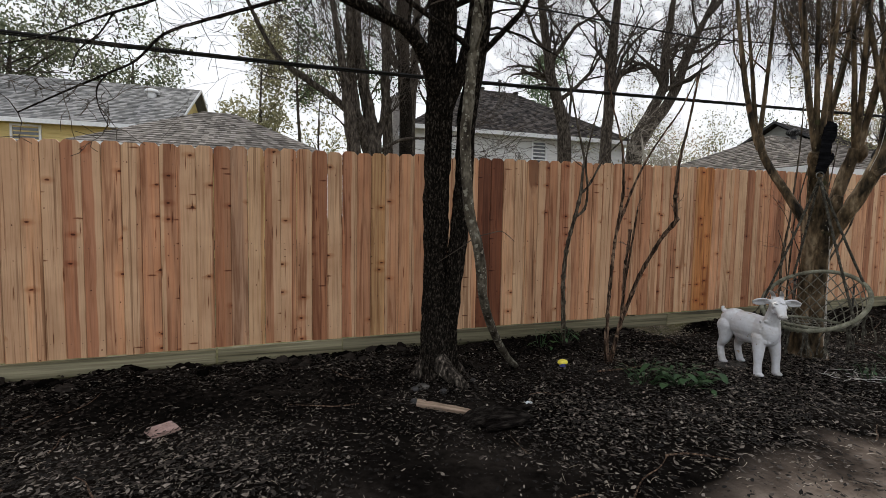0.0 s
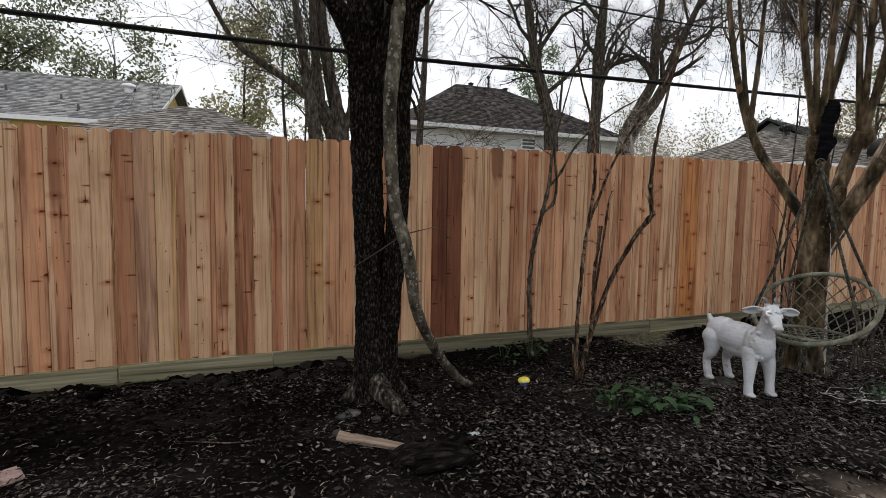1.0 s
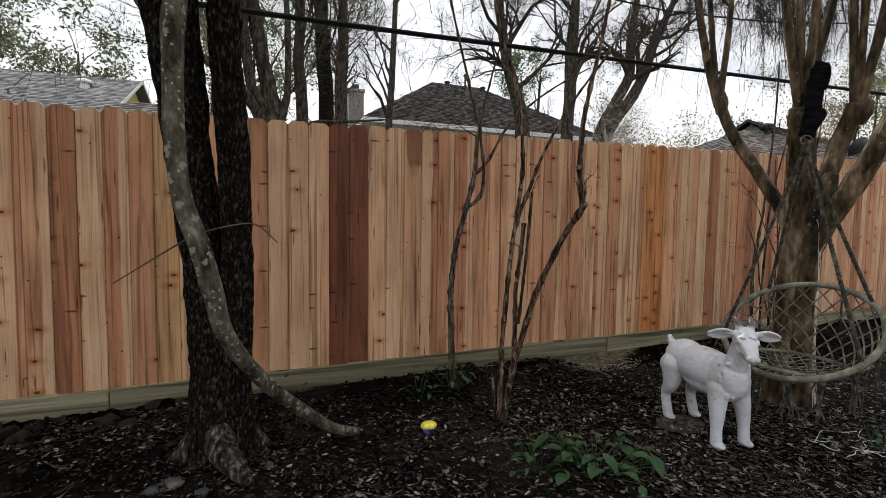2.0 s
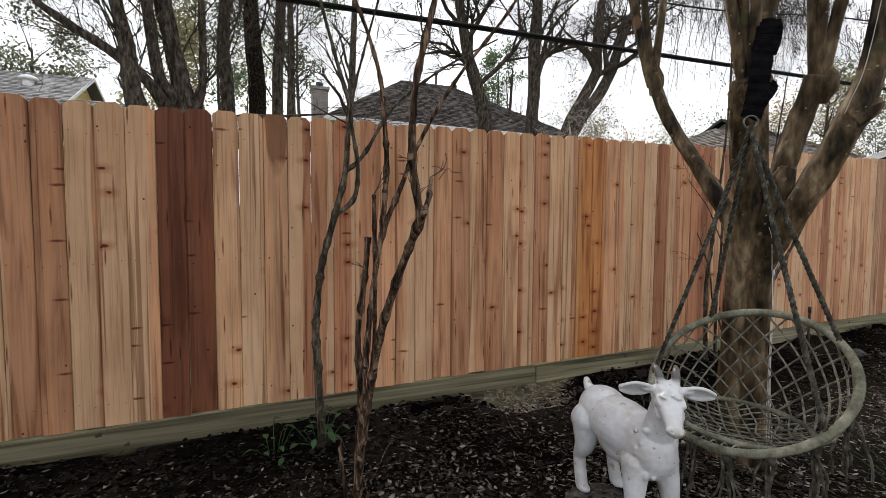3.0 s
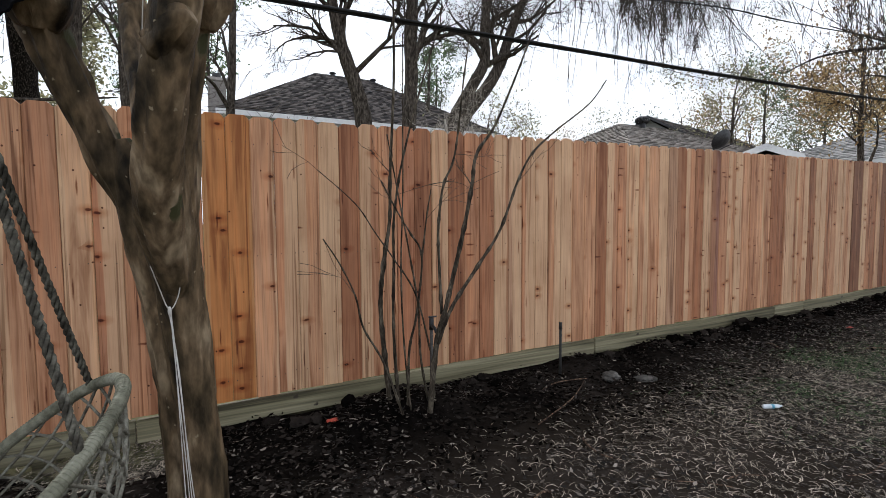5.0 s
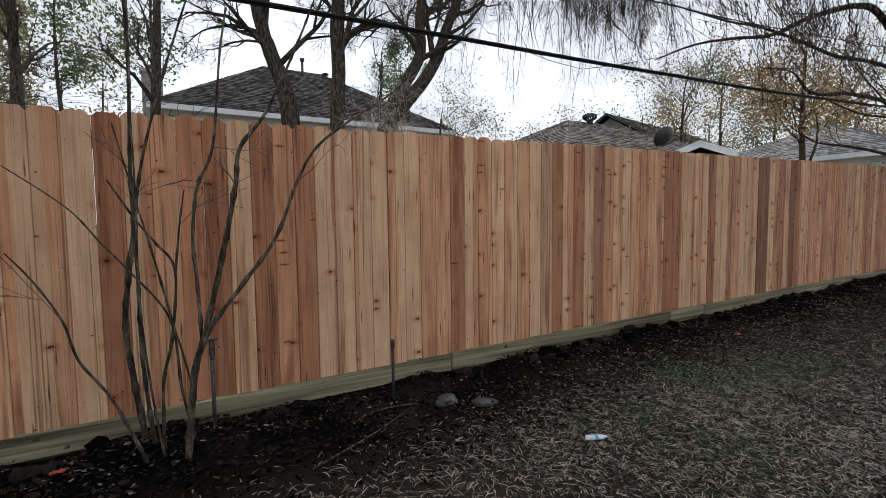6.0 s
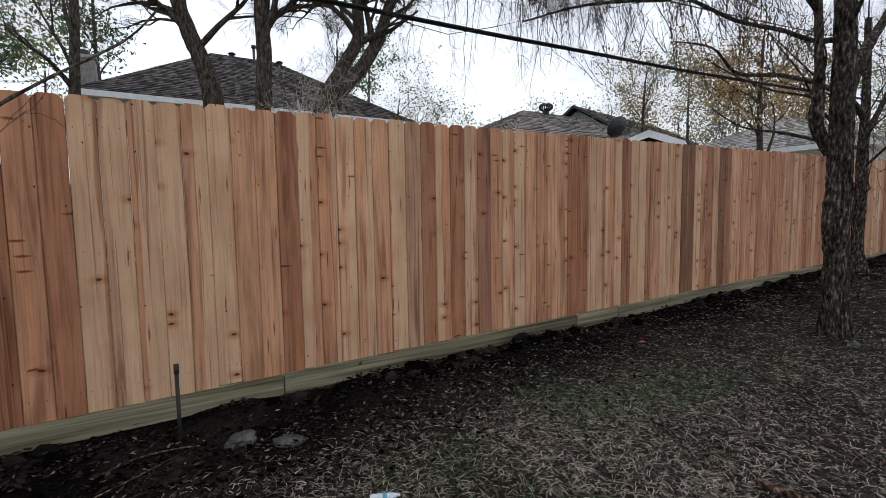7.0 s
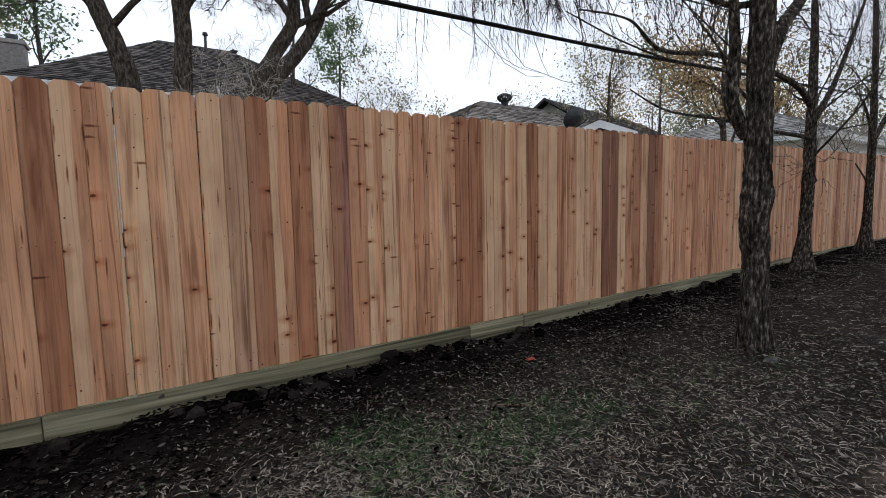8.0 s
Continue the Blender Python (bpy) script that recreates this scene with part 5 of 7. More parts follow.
forked = tree("forked leaning grey tree with drooping twigs", [
    ([(10.3, 12.6, -0.2), (10.65, 12.6, 3.7), (11.17, 12.6, 5.0), (11.7, 12.6, 5.95), (11.72, 12.6, 6.9), (12.0, 12.6, 9.2)], [0.28, 0.24, 0.17, 0.15, 0.14, 0.07]),
    ([(10.7, 12.6, 3.8), (11.15, 12.6, 4.5), (11.78, 12.6, 5.25), (12.27, 12.6, 6.05), (12.7, 12.6, 7.2), (13.6, 12.4, 9.2)], [0.2, 0.19, 0.17, 0.16, 0.13, 0.07]),
    ([(13.2, 12.4, 8.4), (14.2, 12.2, 9.5), (15.6, 12.0, 10.2), (17.0, 11.8, 10.3), (18.3, 11.5, 10.0)], [0.09, 0.085, 0.07, 0.05, 0.03], 22, 0.26, 0.25)],
    8, 4, 45, bare_below=0.55, reach=2.4, droop=0.05, tip=0.0042, bend=0.28, group=FAR)
rnd = random.Random(17)
W = Tubes()
for k in range(105):                                                # long pendulous twigs under the outer limb
    x = rnd.triangular(12.6, 21.0, 15.5)
    p = Vector((x, rnd.uniform(10.8, 13.2), rnd.uniform(8.6, 10.4)))
    low = 4.7 + 0.17 * (x - 13.3) + rnd.random() ** 1.3 * 3.2
    way = Vector((rnd.gauss(0.1, 0.5), rnd.gauss(0, 0.5), 0.1))
    pts = [tuple(p)]
    n = 9
    for i in range(n):
        t = (i + 1) / n
        way = way * 0.72 + Vector((rnd.gauss(0, 0.10), rnd.gauss(0, 0.10), -0.5 * t))
        q = Vector(pts[-1]) + way.normalized() * (p.z - low) / (n - 1.5)
        pts.append(tuple(q))
        for j in range(3):
            b = Vector(pts[-2]).lerp(q, rnd.random())
            d = Vector((rnd.gauss(0, 0.26), rnd.gauss(0, 0.26), -rnd.uniform(0.10, 0.50)))
            W.add(rel([tuple(b), tuple(b + d * 0.5 + Vector((0, 0, 0.03))), tuple(b + d + Vector((0, 0, -0.06)))], (10.3, 12.6, -0.2)), [0.0045, 0.0038, 0.003], 3, close=False)
    W.add(rel(pts, (10.3, 12.6, -0.2)), [0.017 - 0.0125 * i / n for i in range(n + 1)], 4, close=False)
part("twig_growth", W.mesh("twig_growth"), BARK_FAR, forked)
tree("broken grey trunk of a tree close behind the fence", [([(1.02, 8.3, -0.2), (0.97, 8.3, 2.4), (0.90, 8.3, 3.0), (0.84, 8.3, 3.6), (0.72, 8.35, 4.3), (0.45, 8.5, 6.2)], [0.137, 0.115, 0.108, 0.094, 0.065, 0.029])], 13, 3, 61, bare_below=0.3, reach=1.6, thin=0.3, tip=0.0036, droop=-0.05, group=FAR, rough=0.3, bend=0.25)
tree("many-stemmed grey tree close behind the fence", [
    ([(1.42, 9.0, -0.2), (1.40, 9.0, 2.6), (1.33, 9.0, 3.4), (1.18, 9.0, 4.2), (1.06, 9.0, 5.2), (0.95, 9.1, 7.6)], [0.187, 0.166, 0.122, 0.108, 0.094, 0.043]),
    ([(1.46, 9.05, 2.4), (1.30, 9.0, 3.0), (1.08, 8.9, 3.45), (0.98, 8.9, 4.2), (0.93, 8.9, 5.2), (0.86, 9.0, 7.2)], [0.122, 0.101, 0.079, 0.072, 0.058, 0.029]),
    ([(1.38, 9.0, 2.5), (1.05, 8.75, 3.2), (0.6, 8.7, 3.62), (0.1, 8.8, 3.95), (-0.4, 9.0, 4.4), (-1.0, 9.1, 5.6), (-1.5, 9.2, 6.8)], [0.094, 0.079, 0.065, 0.050, 0.040, 0.029, 0.014]),
    ([(1.46, 9.0, 2.8), (1.6, 9.0, 3.4), (1.62, 9.0, 4.2), (1.55, 9.0, 6.5)], [0.072, 0.058, 0.050, 0.022]),
    ([(1.5, 9.0, 2.7), (2.0, 9.1, 3.0), (2.7, 9.2, 3.1), (3.6, 9.3, 3.25)], [0.036, 0.029, 0.022, 0.009])],
    9, 3, 62, bare_below=0.25, reach=1.7, droop=0.0, tip=0.0036, group=FAR, rough=0.3, thin=0.3)
tree("grey tree close behind the fence", [([(1.93, 10.0, -0.2), (1.88, 10.0, 3.4), (1.82, 10.0, 4.3), (1.85, 10.0, 5.4), (1.7, 10.1, 8.6)], [0.130, 0.108, 0.101, 0.086, 0.036])], 13, 3, 63, bare_below=0.35, reach=1.6, group=FAR, thin=0.35)
tree("dark shaggy-barked tree close behind the fence", [([(2.36, 10.2, -0.2), (2.34, 10.2, 3.4), (2.28, 10.2, 4.6), (2.22, 10.2, 6.0), (2.15, 10.3, 9.5)], [0.173, 0.144, 0.137, 0.122, 0.050])], 13, 3, 64, BARK_OAK, bare_below=0.35, reach=1.7, group=FAR, rough=0.2, thin=0.3)
tree("grey tree close behind the fence", [([(2.70, 11.2, -0.2), (2.70, 11.2, 3.7), (2.78, 11.2, 5.6), (2.9, 11.3, 9.0)], [0.130, 0.108, 0.094, 0.036])], 13, 3, 65, bare_below=0.35, reach=1.6, group=FAR, thin=0.35)
for k, (x, y, lx, h, r) in enumerate(((3.1, 13.5, 0.0, 9, 0.11), (5.2, 17.5, 0.4, 13, 0.14), (13.8, 22.0, 0.5, 9, 0.14))):
    tree("tall bare grey tree beyond the fence", [([(x - lx * 0.3, y, -0.2), (x, y, 4.0), (x + lx * 0.45, y, h * 0.55), (x + lx, y, h)], [r * 1.15, r, r * 0.8, r * 0.35])], 9, 3, 70 + k, bare_below=0.45, reach=h * 0.18, droop=0.0, group=FAR)


def crown_tree(label, x, y, h, r, leaf, seed, size=0.10, per=5, trunk=0.2, limbs=9, depth=2, below=0.35, jitter=0.3, spread=0.8, bark=None, most=4200):
    far = depth == 2 and y > 30
    per, most = (3 * per, most // 3) if far else (per, most)
    depth = depth if far else 3
    return tree(label, [([(x, y, -0.2), (x + 0.2, y, h * 0.35), (x, y, h * 0.7), (x + 0.1, y, h)], [trunk, trunk * 0.8, trunk * 0.5, 0.04])], limbs, depth, seed, bark, leaf=leaf, leaf_size=size, per=per, jitter=jitter, bare_below=below, reach=r, spread=spread, group="leafy trees in the distance", most=most)


crown_tree("broad evergreen live oak beyond the grey roof", -12.0, 41, 13.0, 4.2, LEAF_OLIVE, 71, 0.14, 5, 0.35, 15, below=0.3, jitter=0.45)
crown_tree("broad evergreen live oak beyond the grey roof", -20, 42, 14.0, 4.6, LEAF_OLIVE, 72, 0.14, 5, 0.35, 15, below=0.3, jitter=0.45)
crown_tree("broad evergreen live oak beyond the grey roof", -29, 40, 14.0, 4.6, LEAF_OLIVE, 73, 0.14, 5, 0.35, 15, below=0.3, jitter=0.45)
crown_tree("thin yellow-green tree between the houses", -2.2, 31, 10.5, 2.2, LEAF_YELLOWGREEN, 74, 0.12, 3, 0.16, 9, jitter=0.35)
crown_tree("thin yellow-green tree between the houses", 1.5, 36, 10, 2.8, LEAF_YELLOWGREEN, 75, 0.12, 2, 0.14, 8, jitter=0.35, most=1200)
crown_tree("tall green pine beyond the roofs", 22.9, 39.5, 15.6, 2.3, LEAF_PINE, 77, 0.12, 3, 0.2, 10, below=0.45, jitter=0.3)
crown_tree("tall green pine beyond the roofs", 0.0, 33, 14, 2.6, LEAF_PINE, 78, 0.11, 2, 0.16, 8, below=0.5, jitter=0.3, most=1300)
crown_tree("tall green pine beyond the roofs", 4.5, 31, 15, 2.6, LEAF_PINE, 79, 0.11, 2, 0.16, 8, below=0.55, jitter=0.3, most=1300)
rnd = random.Random(99)
for k in range(13):
    a = radians(38 + k * 3.6 + rnd.uniform(-1, 1))
    dist = rnd.uniform(38, 52)
    leaf = (LEAF_YELLOWGREEN, LEAF_TAN, LEAF_YELLOWGREEN, LEAF_OLIVE)[k % 4]
    crown_tree("winter woodland tree with thin foliage far off", 4 + dist * math.sin(a), dist * math.cos(a), rnd.uniform(6.5, 9.5), 2.6, leaf, 100 + k, 0.10, 2, 0.18, 9, jitter=0.5, below=0.25, most=1300)
crown_tree("tan-leaved autumn oak beyond the fence", 25.6, 9.6, 7.4, 1.9, LEAF_TAN, 131, 0.062, 2, 0.15, 11, jitter=0.22, below=0.35, most=2700)
crown_tree("olive-leaved tree beyond the fence", 33.0, 14.0, 7.0, 2.2, LEAF_OLIVE, 132, 0.065, 2, 0.13, 11, jitter=0.22, below=0.25, most=2300)
crown_tree("green pine beyond the fence", 38.5, 20.0, 10.5, 2.0, LEAF_PINE, 133, 0.09, 2, 0.16, 9, jitter=0.25, below=0.5, most=900)
crown_tree("olive-leaved tree beyond the fence", 24.5, 13.5, 6.8, 1.9, LEAF_YELLOWGREEN, 137, 0.05, 2, 0.12, 11, jitter=0.2, below=0.35, most=1500)
crown_tree("olive-leaved tree beyond the fence", 41.0, 14.0, 9.0, 2.6, LEAF_OLIVE, 134, 0.08, 2, 0.2, 9, jitter=0.25, below=0.35, most=1300)
crown_tree("yellow-green bushy tree beyond the fence", 16.0, 19.5, 6.0, 1.8, LEAF_YELLOWGREEN, 135, 0.06, 1, 0.1, 9, jitter=0.2, below=0.2, most=1200)
crown_tree("yellow-green bushy tree beyond the fence", 18.5, 22.5, 6.0, 2.0, LEAF_YELLOWGREEN, 136, 0.06, 1, 0.1, 9, jitter=0.2, below=0.2, most=1200)
for k, (x, y, h, r) in enumerate(((9.9, 11.3, 4.9, 0.9), (10.5, 11.0, 4.6, 0.7), (22.0, 6.0, 2.9, 0.9), (24.3, 6.1, 3.4, 1.0), (26.5, 6.1, 3.7, 1.0), (28.8, 6.0, 3.8, 1.0))):
    tree("bare brush growing behind the fence, toned pale as if sunlit", [([(x, y, -0.2), (x + 0.1, y, h * 0.5), (x - 0.1, y, h * 0.8)], [0.05, 0.04, 0.02])], 12, 3, 170 + k, TWIG_PALE, TWIG_PALE, bare_below=0.55, reach=r, spread=1.3, droop=0.04, group="brush behind the fence", thin=0.5, sides=6, name="bare_bush", bend=0.35)


# ---- goat statue ----
def blob(bm, c, r, axis=None, seg=20):
    """An ellipsoid; axis turns its long side."""
    m = Matrix.Translation(c)
    if axis is not None:
        m = m @ Vector(axis).to_track_quat("X", "Z").to_matrix().to_4x4()
    bmesh.ops.create_uvsphere(bm, u_segments=seg, v_segments=12, radius=1.0, matrix=m @ Matrix.Diagonal((*r, 1)))


def taper(bm, pts, radii, sides=14):
    t = Tubes().add(pts, radii, sides, steps=5)
    base = [bm.verts.new(v) for v in t.v]
    for f in t.f:
        bm.faces.new([base[i] for i in f])
    blob(bm, pts[0], (radii[0],) * 3, None, 12)
    blob(bm, pts[-1], (radii[-1],) * 3, None, 12)


goat_bm = bmesh.new()
# built facing +X, feet on z = 0, then turned
blob(goat_bm, (0.02, 0, 0.395), (0.235, 0.115, 0.125))
blob(goat_bm, (-0.13, 0, 0.41), (0.13, 0.105, 0.115))
blob(goat_bm, (0.17, 0, 0.385), (0.115, 0.10, 0.135))
blob(goat_bm, (0.03, 0, 0.325), (0.16, 0.095, 0.085))
taper(goat_bm, [(0.18, 0, 0.41), (0.225, 0, 0.50), (0.258, 0.0, 0.62)], [0.085, 0.056, 0.047])
hd = Vector((0.78, -0.40, -0.50)).normalized()                     # the way the muzzle points
hs = Vector((0, 0, 1)).cross(hd).normalized()
hu = hd.cross(hs)
hc = Vector((0.268, -0.005, 0.645))
blob(goat_bm, hc, (0.068, 0.053, 0.058), hd)
taper(goat_bm, [tuple(hc + hd * 0.02), tuple(hc + hd * 0.075 + hu * 0.002), tuple(hc + hd * 0.125 - hu * 0.003), tuple(hc + hd * 0.15 - hu * 0.008)], [0.052, 0.041, 0.030, 0.026])
blob(goat_bm, hc + hd * 0.152 - hu * 0.006, (0.022, 0.032, 0.026), hd)
blob(goat_bm, hc + hd * 0.118 - hu * 0.024, (0.045, 0.020, 0.013), hd)
blob(goat_bm, hc - hd * 0.005 + hu * 0.042, (0.04, 0.038, 0.022), hd)
rnd = random.Random(4)
for k in range(46):                                                 # curls of the forelock
    q = hc + hd * rnd.uniform(-0.03, 0.05) + hs * rnd.uniform(-0.036, 0.036)
    blob(goat_bm, q + hu * (0.056 - 12 * (hs.dot(q - hc)) ** 2), (0.008, 0.006, 0.006), None, 8)
for s in (-1, 1):
    blob(goat_bm, hc + hd * 0.168 + hs * 0.013 * s + hu * 0.003, (0.008, 0.008, 0.007))
    blob(goat_bm, hc + hs * 0.040 * s + hd * 0.045 + hu * 0.028, (0.026, 0.009, 0.009), hd)      # brow
    blob(goat_bm, hc + hs * 0.046 * s + hd * 0.048 + hu * 0.012, (0.013, 0.009, 0.008), hd)      # eye
    blob(goat_bm, hc + hs * 0.034 * s + hd * 0.06 - hu * 0.022, (0.035, 0.016, 0.018), hd)       # cheek
    root = hc + hs * 0.046 * s + hu * 0.024 - hd * 0.012
    way = (hs * s - hd * 0.10 + Vector((0, 0, -0.10))).normalized()
    lift = hd.cross(way).normalized()
    if lift.z < 0:
        lift = -lift
    taper(goat_bm, [tuple(root), tuple(root + way * 0.03)], [0.016, 0.012], 10)
    for e in range(12):                                             # a cupped, leaf-shaped ear
        u = e / 11
        half = 0.006 + 0.029 * math.sin(math.pi * min(1.0, 0.10 + 0.86 * u)) ** 0.8
        c = root + way * (0.015 + 0.098 * u) - lift * 0.012 * u
        for b in (-1, -0.5, 0, 0.5, 1):
            blob(goat_bm, c + lift * half * b * 0.9 - hd * 0.010 * (1 - b * b), (0.0085, 0.0075, 0.0085), None, 8)
for sy in (-1, 1):
    taper(goat_bm, [(0.18, 0.062 * sy, 0.33), (0.20, 0.078 * sy, 0.20), (0.205, 0.084 * sy, 0.10), (0.21, 0.085 * sy, 0.02)], [0.058, 0.038, 0.028, 0.03])
    blob(goat_bm, (0.225, 0.085 * sy, 0.016), (0.040, 0.028, 0.02))
    taper(goat_bm, [(-0.15, 0.066 * sy, 0.36), (-0.15, 0.08 * sy, 0.235), (-0.185, 0.085 * sy, 0.15), (-0.155, 0.088 * sy, 0.02)], [0.078, 0.046, 0.028, 0.028])
    blob(goat_bm, (-0.14, 0.088 * sy, 0.016), (0.038, 0.027, 0.02))
taper(goat_bm, [(-0.225, 0, 0.455), (-0.262, 0, 0.475), (-0.282, 0.0, 0.505)], [0.034, 0.024, 0.015])
blob(goat_bm, (-0.03, 0, 0.265), (0.05, 0.045, 0.04))
for k in range(5):                                                  # beard
    taper(goat_bm, [tuple(hc + hd * (0.085 + 0.006 * k) - hu * 0.03), tuple(hc + hd * (0.08 + 0.007 * k) - hu * 0.03 + Vector((0, 0, -0.03 - 0.006 * (k % 3))) + hs * 0.008 * (k - 2))], [0.010, 0.0055], 8)
for k in range(70):                                                 # coarse fleece down the chest
    a, z = rnd.uniform(-1.1, 1.1), rnd.uniform(0.30, 0.52)
    r = 0.103 - 0.10 * max(0, z - 0.44)
    blob(goat_bm, (0.165 + 0.9 * r * math.cos(a), r * math.sin(a), z), (0.010, 0.010, 0.014), None, 8)
for s in (-1, 1):
    root = hc + hs * 0.024 * s + hu * 0.040 - hd * 0.02
    back = Vector((-hd.x, -hd.y, 0)).normalized()
    taper(goat_bm, [tuple(root), tuple(root + Vector((0, 0, 0.036)) + hs * 0.004 * s + back * 0.006), tuple(root + Vector((0, 0, 0.058)) + hs * 0.009 * s + back * 0.028), tuple(root + Vector((0, 0, 0.063)) + hs * 0.014 * s + back * 0.06)], [0.0175, 0.016, 0.0125, 0.0065], 10)
goat_me = bpy.data.meshes.new("goat_statue")
goat_bm.to_mesh(goat_me)
goat_bm.free()
goat_me.materials.append(GOAT)
goat_ob = new("goat_statue", goat_me)
GOAT_AT = (3.88, 3.02)
goat_ob.matrix_world = pose(GOAT_AT[0], GOAT_AT[1], gz(*GOAT_AT) + 0.012, 0, 0, -99) @ Matrix.Diagonal((1.08, 1.06, 0.97, 1))
rm = goat_ob.modifiers.new("skin", "REMESH")
rm.mode, rm.voxel_size, rm.use_smooth_shade = "VOXEL", 0.0042, True
sm = goat_ob.modifiers.new("soften", "SMOOTH")
sm.factor, sm.iterations = 0.5, 5
tagged(goat_ob, "chipped white-painted goat statue standing on the soil", "statue")
stone_slab = thing("flat_stone", (3.84, 3.12, gz(3.84, 3.12)), "flat grey stone under the statue's hind feet", "stone")
bm = bmesh.new()
bmesh.ops.create_icosphere(bm, subdivisions=3, radius=1.0)
for v in bm.verts:
    v.co = v.co * (1 + 0.15 * noise.noise(v.co * 1.7))
bmesh.ops.scale(bm, verts=bm.verts, vec=(0.17, 0.12, 0.018))
part("slab", bm, STONE, stone_slab)


# ---- hanging net chair ----
chair_o = (4.318, 2.776, 0.77)
chair = thing("hanging_net_chair", chair_o, "round netted hanging chair with grey corded hoops", "hanging chair")
HN = Vector((math.sin(0.67) * math.cos(3.33), math.sin(0.67) * math.sin(3.33), math.cos(0.67)))
HU = Vector((HN.z, 0, -HN.x)).normalized()                          # up the tilt
HV = HN.cross(HU).normalized()
if HU.z < 0:
    HU = -HU
HR = 0.379


def ring_pts(c, u, v, r, n, a0=0.0, a1=2 * math.pi):
    return [tuple(Vector(c) + r * (math.cos(a0 + (a1 - a0) * i / n) * u + math.sin(a0 + (a1 - a0) * i / n) * v)) for i in range(n + 1)]


def corded_hoop(name, c, u, v, r, thick, turns, label):
    T = Tubes()
    n = 96
    T.add(ring_pts(c, u, v, r, n), [thick * (1 + 0.07 * noise.noise(Vector((i * 0.4, r * 9, 0)))) for i in range(n + 1)], 12, close=False)
    pts = []
    w = Vector(u).cross(Vector(v)).normalized()
    for i in range(turns * 8 + 1):
        a = 2 * math.pi * i / (turns * 8)
        b = 2 * math.pi * i / 8
        e = math.cos(a) * u + math.sin(a) * v
        pts.append(tuple(Vector(c) + e * (r + thick * 1.02 * math.cos(b)) + w * thick * 1.02 * math.sin(b)))
    T.add(pts, [0.0017] * len(pts), 4, close=False)
    return part(name, T.mesh(name), ROPE_DARK, chair, label)


corded_hoop("back_hoop", (0, 0, 0), HU, HV, HR, 0.0165, 260, "hoop bound with grey cord")
SX = Vector((HU.x, HU.y, 0)).normalized()                          # towards the back of the seat
SY = Vector((0, 0, 1)).cross(SX)
SR = 0.27
seat_c = -HU * HR + SX * (SR + 0.012) + Vector((0, 0, 0.03))
corded_hoop("seat_hoop", seat_c, SX * 0.92, SY, SR, 0.011, 170, "seat hoop bound with grey cord")
for g in range(-24, 25, 6):                                         # lashing where the two hoops meet
    a = radians(180 + g)
    c = HR * (math.cos(a) * HU + math.sin(a) * HV) + SX * 0.012
    part("lashing", Tubes().add(ring_pts(c, SX, Vector((0, 0, 1)), 0.024, 10), [0.0038] * 11, 5, close=False).mesh("lashing"), ROPE_DARK, chair, "cord lashing round both hoops")


def net(name, fn, nu, nv, r, label=""):
    """Knotted diamond mesh over a patch fn(s, t)."""
    T = Tubes()
    for i in range(-nv, nu + 1):
        for sgn in (1, -1):
            line = []
            for j in range(nv + 1):
                s = (i + j) / nu if sgn > 0 else (i + nv - j) / nu
                if -1e-6 <= s <= 1 + 1e-6:
                    line.append(tuple(fn(s, j / nv)))
            if len(line) > 1:
                T.add(line, [r] * len(line), 5, steps=2, close=False)
    for i in range(nu + 1):
        for j in range(nv + 1):
            if (i + j) % 1 == 0:
                p = Vector(fn(i / nu, j / nv))
                T.add([p - Vector((0, 0, r * 1.3)), p + Vector((0, 0, r * 1.3))], [r * 1.5, r * 1.5], 5)
    return part(name, T.mesh(name), ROPE, chair, label)


def back_patch(s, t):
    a = -1.85 + 3.7 * s
    top = HR * (math.cos(a) * HU + math.sin(a) * HV)
    b = -1.95 + 3.9 * s
    bot = seat_c + SR * (0.92 * math.cos(b) * SX + math.sin(b) * SY)
    p = top.lerp(bot, t)
    bulge = math.sin(math.pi * t) * 0.03
    out = Vector((math.cos(b) * SX.x + math.sin(b) * SY.x, math.cos(b) * SX.y + math.sin(b) * SY.y, -0.4))
    return p + out * bulge


def seat_patch(s, t):
    x, y = 2 * s - 1, 2 * t - 1
    d = math.hypot(x, y)
    k = max(abs(x), abs(y)) / d if d > 1e-6 else 1.0
    x, y = x * k, y * k
    return seat_c + SX * x * SR * 0.92 + SY * y * SR + Vector((0, 0, -0.05 * (1 - x * x - y * y)))


net("back_net", back_patch, 14, 4, 0.0046, "knotted grey rope netting")
net("seat_net", seat_patch, 8, 8, 0.0042, "knotted grey rope seat netting")
ring_at = (4.331, 2.80, 1.86)
RL = Vector(ring_at) - Vector(chair_o)


def braid(a, b, r, label):
    """A three-strand rope between two points."""
    T = Tubes()
    a, b = Vector(a), Vector(b)
    d = b - a
    n = int(d.length / 0.012)
    ax = d.normalized()
    u = ax.cross(Vector((0.3, 1, 0.2))).normalized()
    v = ax.cross(u)
    for k in range(3):
        pts = []
        for i in range(n + 1):
            t = i / n
            ang = 2 * math.pi * (t * d.length / 0.075 + k / 3)
            sag = Vector((0, 0, -0.012 * math.sin(math.pi * t)))
            pts.append(a + d * t + sag + r * 0.72 * (math.cos(ang) * u + math.sin(ang) * v))
        T.add(pts, [r * 0.6] * (n + 1), 5, close=False)
    return part("rope", T.mesh("rope"), ROPE_BLACK, chair, label)


def hoop_at(deg):
    a = radians(deg)
    return Vector((0, 0, 0)) + HR * (math.cos(a) * HU + math.sin(a) * HV)


